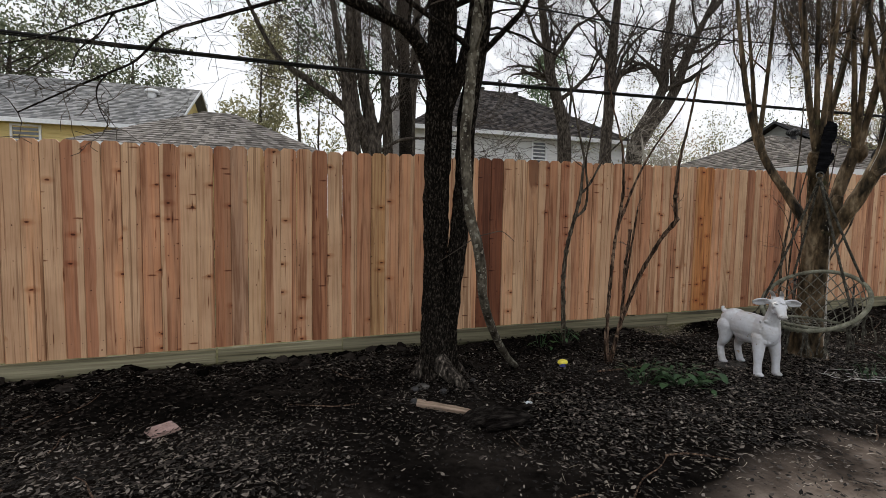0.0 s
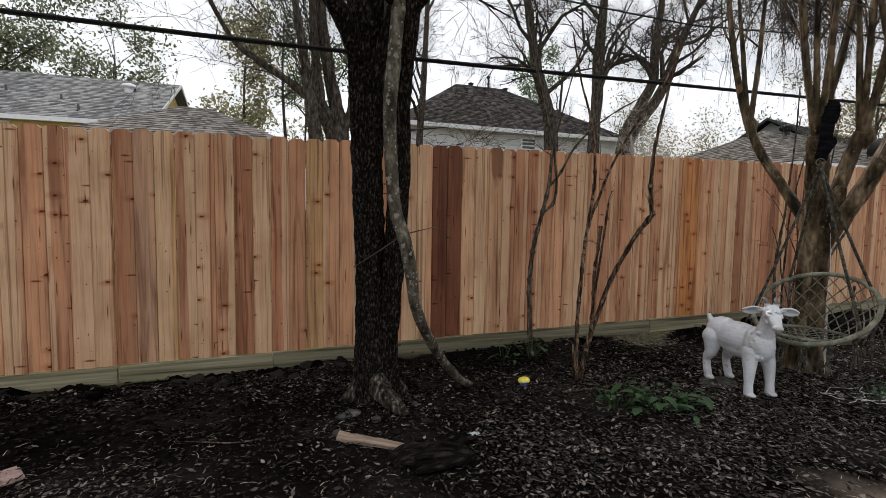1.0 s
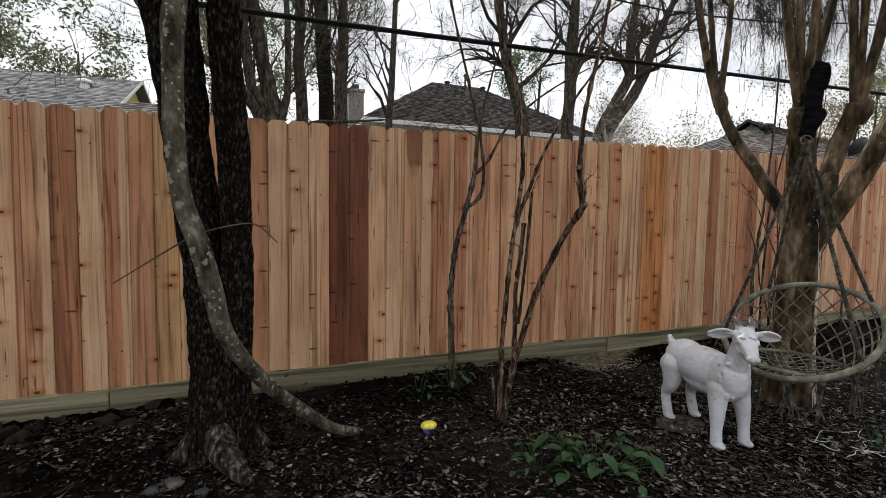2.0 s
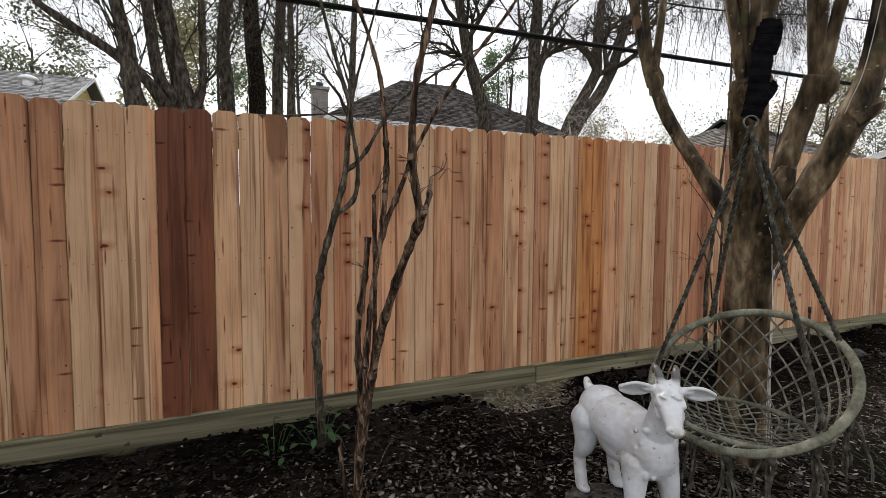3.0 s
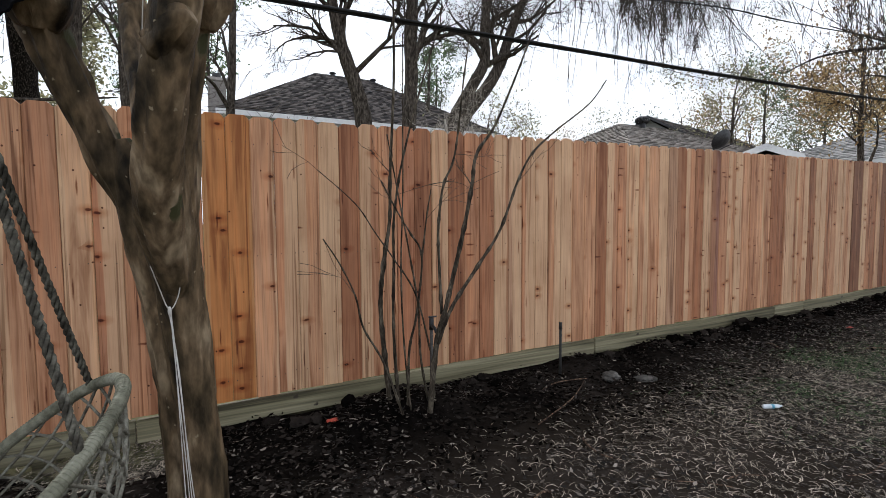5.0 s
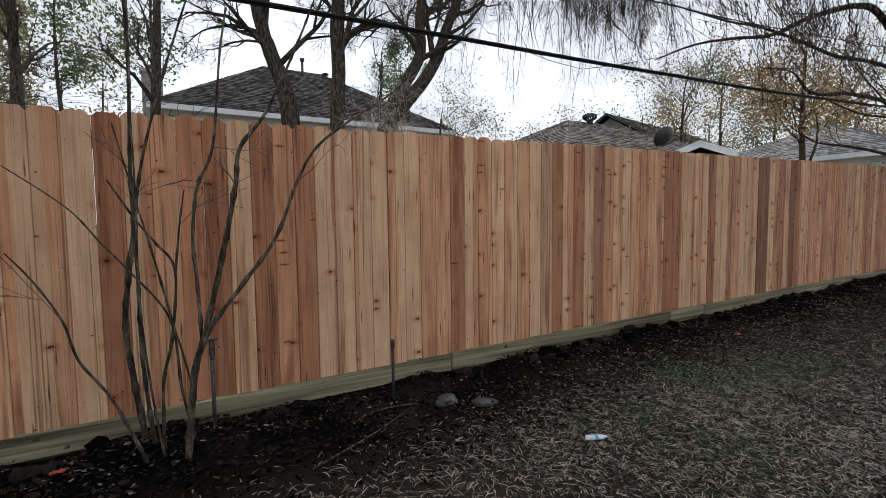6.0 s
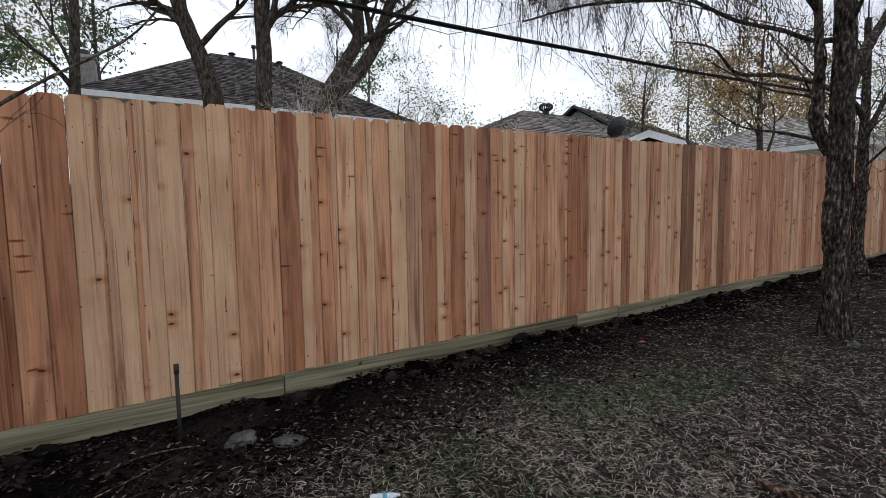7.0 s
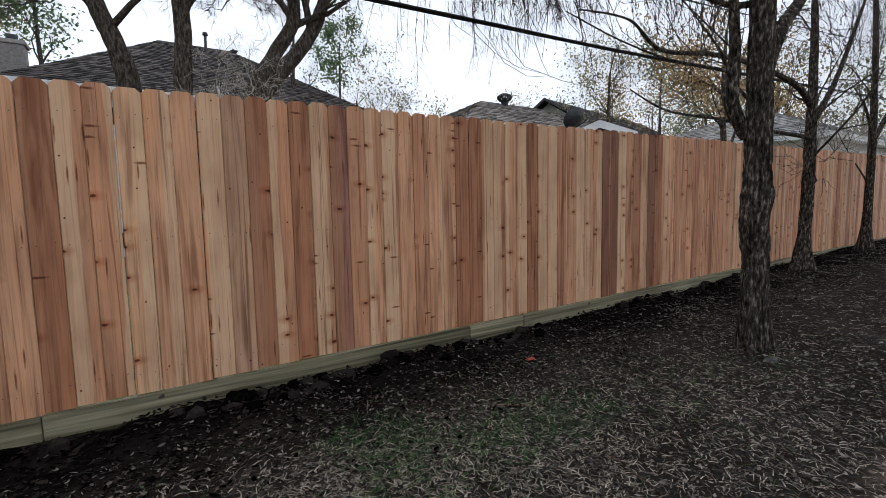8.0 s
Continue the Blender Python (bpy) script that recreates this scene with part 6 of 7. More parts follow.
best = []
for target in ((4.148, 3.034, 0.734), (4.486, 3.063, 0.956), (4.51, 2.55, 1.02), (4.27, 2.47, 0.66)):
    w = Vector(target) - Vector(chair_o)
    best.append(min(range(0, 360, 3), key=lambda g: (hoop_at(g) - w).length))
for g in best:
    braid(RL + Vector((0, 0, -0.03)), hoop_at(g), 0.009, "twisted grey rope")
part("ring", Tubes().add(ring_pts(RL, Vector((0.8, -0.6, 0)), Vector((0, 0, 1)), 0.027, 24), [0.0042] * 25, 8, close=False).mesh("ring"), STEEL, chair, "steel ring")
part("rope_collar", Tubes().add([tuple(RL + Vector((0, 0, -0.015))), tuple(RL + Vector((0, 0, -0.05)))], [0.013, 0.016], 12, 0.15).mesh("rope_collar"), ROPE_BLACK, chair)
rnd = random.Random(31)
for g in (118, 140, 160, 180, 200, 222, 245, 268):                  # knotted fringe below the hoop
    T = Tubes()
    top = hoop_at(g) + SX * 0.01
    for k in range(6):
        p = top + Vector((rnd.uniform(-0.018, 0.018), rnd.uniform(-0.018, 0.018), -0.01))
        pts = [tuple(p)]
        for j in range(5):
            p = p + Vector((rnd.gauss(0, 0.008), rnd.gauss(0, 0.008), -rnd.uniform(0.03, 0.055)))
            pts.append(tuple(p))
        T.add(pts, [0.0048] * 6, 5, steps=3)
    T.add([tuple(top + Vector((0, 0, -0.005))), tuple(top + Vector((0, 0, -0.045)))], [0.02, 0.017], 10, 0.3, 3)
    part("fringe_tassel", T.mesh("fringe_tassel"), ROPE_BLACK, chair, "dark hanging cord tassel")
strap = thing("hanging_strap", (4.36, 2.83, 1.97), "black webbing strap slung round the knobbly burl", "strap")
so = (4.36, 2.83, 1.97)


def ribbon(pts, width, across, thick=0.006):
    """A flat strap along a line of points."""
    P, _ = smooth_line(np.array(pts, float), np.zeros(len(pts)), 7)
    bm = bmesh.new()
    rows = []
    for k, p in enumerate(P):
        t = Vector(P[min(k + 1, len(P) - 1)] - P[max(k - 1, 0)]).normalized()
        w = (Vector(across) - t * Vector(across).dot(t)).normalized()
        n = t.cross(w)
        p = Vector(p) + n * 0.004 * math.sin(k * 1.7)
        rows.append([bm.verts.new(p + w * width * a + n * thick * b) for a, b in ((-0.5, -0.5), (0.5, -0.5), (0.5, 0.5), (-0.5, 0.5))])
    for a, b in zip(rows, rows[1:]):
        for k in range(4):
            bm.faces.new((a[k], a[(k + 1) % 4], b[(k + 1) % 4], b[k]))
    bm.faces.new(rows[0][::-1])
    bm.faces.new(rows[-1])
    return bm


part("webbing", ribbon(rel([(4.338, 2.805, 1.88), (4.355, 2.80, 1.96), (4.375, 2.80, 2.06), (4.40, 2.805, 2.17), (4.43, 2.815, 2.23), (4.45, 2.83, 2.30)], so), 0.08, (0.8, -0.6, 0)), BLACK_CLOTH, strap)
part("webbing", ribbon(rel([(4.345, 2.81, 1.88), (4.40, 2.80, 1.965), (4.45, 2.80, 2.02), (4.49, 2.83, 2.06), (4.51, 2.88, 2.12)], so), 0.055, (0.7, -0.5, -0.5)), BLACK_CLOTH, strap)
part("webbing", ribbon(rel([(4.40, 2.805, 2.165), (4.43, 2.81, 2.22), (4.445, 2.815, 2.26), (4.455, 2.83, 2.31), (4.47, 2.88, 2.34)], so), 0.10, (0.8, -0.6, 0)), BLACK_CLOTH, strap)
string = thing("white_string", (4.78, 2.9, 1.2), "frayed white string hanging down the trunk", "string")
so = (4.78, 2.9, 1.2)
rnd = random.Random(6)
for k in range(4):                                                  # doubled strands from the knot down
    pts = [(4.718, 2.925, 1.19), (4.726 + 0.004 * k, 2.925, 0.98), (4.738 + 0.006 * k, 2.935, 0.65), (4.748 + 0.010 * k, 2.935, 0.39), (4.755 + 0.014 * k, 2.92, 0.16)]
    part("strand", Tubes().add(rel([(p[0] + rnd.uniform(-0.005, 0.005), p[1], p[2]) for p in pts], so), [0.0017] * 5, 5, steps=5).mesh("strand"), STRING, string)
part("strand", Tubes().add(rel([(4.660, 2.915, 1.41), (4.668, 2.905, 1.36), (4.694, 2.915, 1.26), (4.718, 2.925, 1.19), (4.745, 2.915, 1.24), (4.752, 2.905, 1.32)], so), [0.0018] * 6, 5, steps=5).mesh("strand"), STRING, string)
part("knot", Tubes().add(rel([(4.718, 2.92, 1.20), (4.719, 2.92, 1.185), (4.72, 2.922, 1.17)], so), [0.003, 0.006, 0.003], 8, 0.3, steps=3).mesh("knot"), STRING, string)
part("strand", Tubes().add(rel([(4.690, 2.84, 1.47), (4.700, 2.79, 1.60), (4.705, 2.70, 1.78), (4.715, 2.64, 1.95), (4.74, 2.60, 2.12), (4.80, 2.56, 2.6)], so), [0.0014] * 6, 5, steps=5).mesh("strand"), STRING, string)
tangle = thing("white_string", (4.42, 2.55, gz(4.42, 2.55)), "tangled white string lying below the hanging chair", "string")
for k in range(9):
    p = Vector((rnd.uniform(-0.15, 0.15), rnd.uniform(-0.12, 0.12), 0.02))
    pts = [tuple(p)]
    for j in range(7):
        p = p + Vector((rnd.uniform(-0.02, 0.08), rnd.uniform(-0.05, 0.04), rnd.uniform(-0.006, 0.006)))
        pts.append((p.x, p.y, max(0.012, p.z)))
    part("strand", Tubes().add(pts, [0.0028] * len(pts), 5, steps=3).mesh("strand"), STRING, tangle)


# ---- small things on the ground ----
def lump(name, label, category, place, size, material, seed, rough=0.25, turn=0, group=""):
    t = thing(name, (place[0], place[1], gz(*place) + size[2] * 0.35), label, category, group)
    t.rotation_euler = (0, 0, radians(turn))
    bm = bmesh.new()
    bmesh.ops.create_icosphere(bm, subdivisions=3, radius=1.0)
    for v in bm.verts:
        q = v.co.copy()
        v.co = q * (1 + rough * noise.noise(q * 1.3 + Vector((seed, 0, 0))) + rough * 0.5 * noise.noise(q * 3.1 + Vector((seed, 3, 0))))
    bmesh.ops.scale(bm, verts=bm.verts, vec=size)
    for f in bm.faces:
        f.smooth = rough < 0.2
    part("body", bm, material, t)
    return t


for k, (x, y, r) in enumerate(((0.89, 3.44, 0.028), (0.84, 3.25, 0.03), (1.11, 3.38, 0.03), (1.41, 3.5, 0.024))):
    lump("pebble", "smooth dark river pebble by the oak root", "pebble", (x, y), (r * 1.2, r, r * 0.8), PEBBLE, k, 0.1, 30 * k, "pebbles by the oak")
lump("stone", "flat pale stone lying on the mulch", "stone", (7.62, 3.95), (0.09, 0.065, 0.035), STONE, 5, 0.35, 20)
lump("stone", "dull grey stone sunk in the mulch", "stone", (7.85, 3.80), (0.09, 0.05, 0.025), STONE, 6, 0.35, -20)
lump("stone", "pale flat stone beside the oak root", "stone", (0.95, 3.48), (0.06, 0.045, 0.02), STONE, 8, 0.35, 10)
lump("stone", "broken pale stone on the leaf litter", "stone", (12.35, 2.72), (0.06, 0.04, 0.025), STONE, 7, 0.3, 0)
paver = thing("paver", (-0.82, 3.2, gz(-0.82, 3.2)), "chipped pink paving stone half buried in soil", "paving stone")
bm = bmesh.new()
box(bm, -0.085, 0.085, -0.07, 0.07, -0.015, 0.022, 0.012)
part("block", bm, BRICK_PINK, paver)
paver.rotation_euler = (radians(5), 0, radians(35))

plank = thing("broken_plank", (1.05, 3.10, gz(1.05, 3.10) + 0.03), "splintered weathered plank lying on the soil", "plank")
bm = bmesh.new()
bmesh.ops.create_grid(bm, x_segments=24, y_segments=3, size=0.5)
for v in bm.verts:
    v.co = Vector((v.co.x * 0.46, v.co.y * 0.07 * (1 - 0.5 * max(0, v.co.x)) + 0.008 * noise.noise(v.co * 9), 0.005 * noise.noise(v.co * 14)))
bmesh.ops.solidify(bm, geom=bm.faces[:], thickness=0.022)
part("board", bm, WOOD_OLD, plank)
plank.rotation_euler = (radians(8), radians(8), radians(-20))
log = thing("rotten_log", (1.33, 2.86, gz(1.33, 2.86) + 0.02), "black rotten log in a soil hollow", "log")
part("body", Tubes().add([(-0.24, 0.06, -0.02), (-0.16, 0.05, 0.02), (-0.05, 0.02, 0.03), (0.08, -0.02, 0.035), (0.2, -0.03, 0.01), (0.27, -0.02, -0.02)], [0.03, 0.06, 0.07, 0.062, 0.05, 0.02], 30, 0.55, 4, steps=10, ridge=0.3).mesh("body"), MULCH_LOG, log)
part("splinter", Tubes().add([(-0.1, -0.08, 0.0), (0.06, -0.11, 0.03), (0.24, -0.09, 0.05)], [0.018, 0.026, 0.008], 12, 0.4, 7, steps=8, ridge=0.3).mesh("splinter"), MULCH_LOG, log, "broken splinter of black wood")
part("splinter", Tubes().add([(0.12, 0.05, 0.0), (0.25, 0.1, 0.04), (0.36, 0.12, 0.03)], [0.022, 0.02, 0.006], 12, 0.4, 9, steps=8, ridge=0.3).mesh("splinter"), MULCH_LOG, log, "broken splinter of black wood")

toy = thing("plastic_toy", (2.31, 3.55, gz(2.31, 3.55) + 0.03), "small yellow and purple plastic toy on the soil", "toy")
bm = bmesh.new()
bmesh.ops.create_uvsphere(bm, u_segments=16, v_segments=10, radius=0.042, matrix=Matrix.Diagonal((1.2, 0.9, 0.65, 1)))
part("shell", bm, PLASTIC_YELLOW, toy, "yellow plastic shell")
bm = bmesh.new()
bmesh.ops.create_cone(bm, cap_ends=True, segments=16, radius1=0.034, radius2=0.03, depth=0.03, matrix=Matrix.Translation((-0.005, -0.012, -0.02)))
part("base", bm, PLASTIC_BLUE, toy, "purple plastic base")
bottle = thing("plastic_bottle", (8.085, 3.01, gz(8.085, 3.01) + 0.03), "crushed clear plastic bottle with a teal label", "bottle")
part("body", Tubes().add([(-0.085, 0, 0), (-0.07, 0, 0), (0.02, 0.004, 0), (0.05, 0.006, 0), (0.075, 0.008, 0.002), (0.09, 0.01, 0.002)], [0.016, 0.030, 0.024, 0.027, 0.013, 0.012], 20, 0.3, 3, steps=5).mesh("body"), PLASTIC_WHITE, bottle)
part("label_band", Tubes().add([(-0.012, 0.001, 0), (0.012, 0.003, 0)], [0.0305, 0.030], 16).mesh("label_band"), LABEL_TEAL, bottle, "teal printed label")
bottle.rotation_euler = (0, 0, radians(-25))
bottle.scale = (0.74, 0.5, 0.5)
wrapper = thing("wrapper_scrap", (1.68, 3.02, gz(1.68, 3.02) + 0.015), "small blue and white wrapper scrap", "litter")
bm = bmesh.new()
bmesh.ops.create_grid(bm, x_segments=6, y_segments=4, size=0.5)
for v in bm.verts:
    v.co = Vector((v.co.x * 0.06, v.co.y * 0.035, 0.012 * noise.noise(v.co * 3.5) + 0.006))
bmesh.ops.solidify(bm, geom=bm.faces[:], thickness=0.001)
part("film", bm, PLASTIC_WHITE, wrapper)
for x, y in ((5.45, 4.12), (10.9, 3.75)):
    scrap = thing("red_scrap", (x, y, gz(x, y) + 0.015), "small orange-red plastic scrap on the soil", "litter", "red scraps")
    bm = bmesh.new()
    bmesh.ops.create_grid(bm, x_segments=5, y_segments=3, size=0.5)
    for v in bm.verts:
        v.co = Vector((v.co.x * 0.07, v.co.y * 0.035, 0.02 * noise.noise(v.co * 4 + Vector((x, 0, 0))) + 0.012))
    bmesh.ops.solidify(bm, geom=bm.faces[:], thickness=0.002)
    part("film", bm, PLASTIC_RED, scrap)

stake = thing("metal_stake", (7.325, 4.2, gz(7.325, 4.2)), "thin black iron stake driven in by the fence", "stake")
part("rod", Tubes().add([(0, 0, -0.1), (0, 0, 0.40)], [0.011, 0.011], 10).mesh("rod"), BLACK_PAINT, stake)
part("cap", Tubes().add([(0, 0, 0.39), (0, 0, 0.445)], [0.015, 0.014], 10).mesh("cap"), BLACK_PAINT, stake)
tap = thing("garden_tap", (6.17, 4.2, gz(6.17, 4.2)), "galvanised garden standpipe with a small tap", "tap")
part("pipe", Tubes().add([(0, 0, -0.1), (0, 0, 0.5)], [0.012, 0.012], 10).mesh("pipe"), GALV, tap)
part("valve", Tubes().add([(0, 0, 0.43), (0, 0, 0.52)], [0.018, 0.016], 10).add([(0, 0, 0.46), (0.0, -0.06, 0.45), (0, -0.075, 0.42)], [0.011, 0.011, 0.01], 8, steps=3).mesh("valve"), METAL_DARK, tap)
part("handle", Tubes().add([(-0.03, -0.02, 0.525), (0.03, -0.02, 0.525)], [0.006, 0.006], 8).mesh("handle"), METAL_DARK, tap)


# fallen sticks
def stick(pts, r, label="thin bare stick lying on the leaves"):
    o = pts[0]
    zz = [(x, y, gz(x, y) + 0.012 + h) for x, y, h in pts]
    s = thing("fallen_stick", zz[0], label, "stick", "fallen sticks")
    part("wood", Tubes().add(rel(zz, zz[0]), [r * (1 - 0.5 * i / (len(zz) - 1)) for i in range(len(zz))], 7, 0.15, int(o[0] * 10), steps=4).mesh("wood"), BARK_SHRUB, s)


rnd = random.Random(44)
for k in range(46):
    x, y, a, ln = rnd.uniform(-2.0, 11.0), rnd.uniform(1.7, 4.1), rnd.uniform(0, 6.28), rnd.uniform(0.12, 0.5)
    pts = [(x, y, 0)]
    for j in range(3):
        a += rnd.uniform(-0.5, 0.5)
        x, y = x + math.cos(a) * ln / 3, min(4.35, y + math.sin(a) * ln / 3)
        pts.append((x, y, rnd.uniform(0, 0.02)))
    stick(pts, rnd.uniform(0.003, 0.007))
stick([(9.55, 2.2, 0), (9.62, 2.0, 0.01), (9.75, 1.8, 0.0)], 0.022, "thick mossy fallen branch in the grass")
stick([(6.6, 3.55, 0), (7.0, 3.7, 0.03), (7.35, 3.95, 0.02)], 0.005)
stick([(2.5, 3.3, 0.0), (2.85, 3.25, 0.01), (3.2, 3.3, 0.0)], 0.008)


# leafy plants
def broad_plant(label, place, n, size, seed, spread):
    t = thing("leafy_weed", (place[0], place[1], gz(*place)), label, "plant")
    rnd = random.Random(seed)
    rows = 4
    for k in range(n):
        a, d = rnd.uniform(0, 6.28), spread * math.sqrt(rnd.random())
        b = Vector((math.cos(a) * d, math.sin(a) * d, rnd.uniform(0.03, 0.16)))
        part("stalk", Tubes().add([(b.x * 0.4, b.y * 0.4, 0), (b.x * 0.8, b.y * 0.8, b.z * 0.8), tuple(b)], [0.003, 0.002, 0.0015], 4, steps=2).mesh("stalk"), LEAF_BROAD, t)
        w = Vector((math.cos(a + rnd.gauss(0, 0.7)), math.sin(a + rnd.gauss(0, 0.7)), rnd.uniform(-0.35, 0.4))).normalized()
        s = w.cross(Vector((0, 0, 1))).normalized()
        ln = size * rnd.uniform(0.6, 1.3)
        V = []
        for i in range(rows + 1):
            u = i / rows
            hw = ln * 0.3 * math.sin(math.pi * min(1, u * 0.92 + 0.06)) ** 0.8
            c = b + w * ln * u + Vector((0, 0, -0.35 * ln * u * u))
            V += [c - s * hw + Vector((0, 0, hw * 0.3)), c, c + s * hw + Vector((0, 0, hw * 0.3))]
        F = [(i * 3 + e, i * 3 + e + 1, i * 3 + e + 4, i * 3 + e + 3) for i in range(rows) for e in range(2)]
        part("leaf", mesh_of("leaf", V, F, True), LEAF_BROAD, t)


broad_plant("broad-leaved green weeds trailing over leaf litter", (2.98, 2.85), 46, 0.085, 3, 0.26)
broad_plant("broad-leaved green weeds trailing over leaf litter", (2.72, 2.98), 26, 0.05, 4, 0.2)
broad_plant("dark green weeds at the foot of the fence", (2.68, 4.1), 20, 0.055, 5, 0.18)
broad_plant("dark green weeds at the foot of the fence", (2.42, 4.14), 12, 0.05, 6, 0.14)
broad_plant("small green weeds growing through the litter", (4.55, 2.45), 16, 0.04, 7, 0.2)
broad_plant("small green weeds growing through the litter", (5.35, 2.6), 8, 0.04, 8, 0.3)


# ---- leaf litter, mulch and grass ----
def litter(name, n, xr, yr, size, seed, material, label, keep=None, curl=0.35, lift=0.012, slim=0.42):
    g = np.random.default_rng(seed)
    x, y = g.uniform(*xr, n), g.uniform(*yr, n)
    if keep is not None:
        m = g.random(n) < keep(x, y)
        x, y = x[m], y[m]
    n = len(x)
    z = ground_z(x, y) + g.uniform(0.0, lift, n)
    a = g.uniform(0, 2 * np.pi, n)
    L = size * (0.35 + 1.2 * g.random(n) ** 1.6)
    W = L * slim * g.uniform(0.4, 1.35, n)
    tilt, roll = g.normal(0, 0.28, n), g.normal(0, 0.35, n)
    ux, uy, uz = np.cos(a) * np.cos(tilt), np.sin(a) * np.cos(tilt), np.sin(tilt)
    vx, vy, vz = -np.sin(a) * np.cos(roll), np.cos(a) * np.cos(roll), np.sin(roll)
    cz = L * curl * g.uniform(0.2, 1.0, n)
    V = np.zeros((n, 6, 3))
    for k, (s, t, h) in enumerate(((-1, 0, 0.5), (-0.25, -1, 0.35), (-0.25, 1, 0.35), (0.35, -0.85, 0.3), (0.35, 0.85, 0.3), (1.05, 0, 0.7))):
        V[:, k, 0] = x + ux * L * 0.5 * s + vx * W * 0.5 * t
        V[:, k, 1] = y + uy * L * 0.5 * s + vy * W * 0.5 * t
        V[:, k, 2] = z + 0.004 + np.maximum(0, uz * L * 0.5 * s + vz * W * 0.5 * t + 0.3 * L) * 0.6 + cz * h * 0.6
    V[:, :, 1] = np.where((y < 4.46)[:, None], np.minimum(V[:, :, 1], 4.445), V[:, :, 1])
    base = np.arange(n)[:, None] * 6
    tri = np.array([[0, 1, 2], [5, 4, 3]])
    quad = np.array([[1, 3, 4, 2]])
    F = [tuple(r) for r in (base[:, None, :] + tri[None]).reshape(-1, 3).tolist()] + [tuple(r) for r in (base[:, None, :] + quad[None]).reshape(-1, 4).tolist()]
    ob = part(name, mesh_of(name, V.reshape(-1, 3).tolist(), F), material)
    return tagged(ob, label, "leaves", kind="stuff")


def leafy(x, y):
    bare = np.clip(1.5 - np.abs(y - 3.2) * 0.8, 0.3, 1)
    patch = np.clip(0.5 + 2.6 * fbm(x * 1.1, y * 1.1, 51), 0.06, 1)
    for cx, cy, rx, ry in ((0.35, 2.75, 0.75, 0.6), (-0.5, 3.55, 0.8, 0.4), (0.9, 2.3, 0.8, 0.35), (1.4, 2.85, 0.4, 0.35), (4.9, 3.9, 1.2, 0.4), (6.4, 3.7, 1.0, 0.55), (2.3, 4.0, 0.9, 0.4)):
        patch = patch * (1 - 0.85 * np.exp(-((x - cx) / rx) ** 2 - ((y - cy) / ry) ** 2))
    pile = 1.0 * np.exp(-((x + 0.9) / 0.8) ** 2 - ((y - 2.55) / 0.42) ** 2) + 0.6 * np.exp(-((x - 2.6) / 0.9) ** 2 - ((y - 2.5) / 0.5) ** 2)
    grass = np.clip((x - 6.5) / 1.5, 0, 1) * np.clip((4.0 - y) / 0.5, 0, 1)
    return np.clip(bare * patch * (1 - 0.3 * grass) + pile, 0, 1)


litter("leaf_litter", 170000, (-3.2, 8.5), (1.4, 4.4), 0.030, 1, LITTER, "scattered dry grey-brown fallen leaves", leafy)
litter("leaf_litter", 60000, (8.5, 22.0), (0.8, 4.4), 0.030, 2, LITTER, "scattered dry grey-brown fallen leaves", lambda x, y: 0.55 + 0.45 * vnoise(x * 0.8, y * 0.8, 3))
litter("leaf_litter", 45000, (7.6, 13.6), (1.0, 3.95), 0.027, 4, LITTER, "small dry leaf scraps matted into the lawn", lambda x, y: 0.35 + 0.65 * vnoise(x * 1.7, y * 1.7, 9))
litter("mulch", 52000, (-3.2, 20.0), (3.1, 4.44), 0.036, 3, MULCH, "black bark mulch heaped along the fence", lambda x, y: np.clip((y - 3.0) / 0.7, 0, 1) * (0.9 - 0.75 * np.clip((x - 7.8) / 1.6, 0, 1) * (y < 4.2)) * (1 - 0.9 * np.exp(-((x - 4.27) / 0.5) ** 4)), 0.5, 0.02, 0.5)


def clods(n, seed):
    """Crumbled black soil heaped against the kick boards."""
    g = np.random.default_rng(seed)
    bm = bmesh.new()
    bmesh.ops.create_icosphere(bm, subdivisions=2, radius=1.0)
    base = np.array([tuple(v.co) for v in bm.verts])
    tri = np.array([[v.index for v in f.verts] for f in bm.faces])
    bm.free()
    x = g.uniform(-3.2, 16.0, n)
    x = x[g.random(n) < np.clip(0.35 + 3.0 * fbm(x * 0.9, x * 0 + 1.5, 61), 0.05, 1) * (1 - 0.99 * np.exp(-((x - 4.3) / 0.7) ** 4))]
    n = len(x)
    y = 4.43 - np.abs(g.normal(0, 0.14, n))
    r = 0.008 + 0.045 * g.random(n) ** 3
    y = np.minimum(y, 4.462 - r)
    V = base[None] * (1 + g.normal(0, 0.18, (n, len(base), 1))) * r[:, None, None] * np.stack([g.uniform(0.8, 1.5, n), g.uniform(0.7, 1.0, n), g.uniform(0.6, 1.0, n)], 1)[:, None, :]
    V = V + np.stack([x, y, ground_z(x, y) + r * 0.3], 1)[:, None, :]
    F = tri[None] + (np.arange(n) * len(base))[:, None, None]
    return tagged(part("soil_clods", mesh_of("soil_clods", V.reshape(-1, 3).tolist(), F.reshape(-1, 3).tolist()), MULCH), "crumbled black soil clods heaped along the fence", "soil", kind="stuff")


clods(2600, 5)


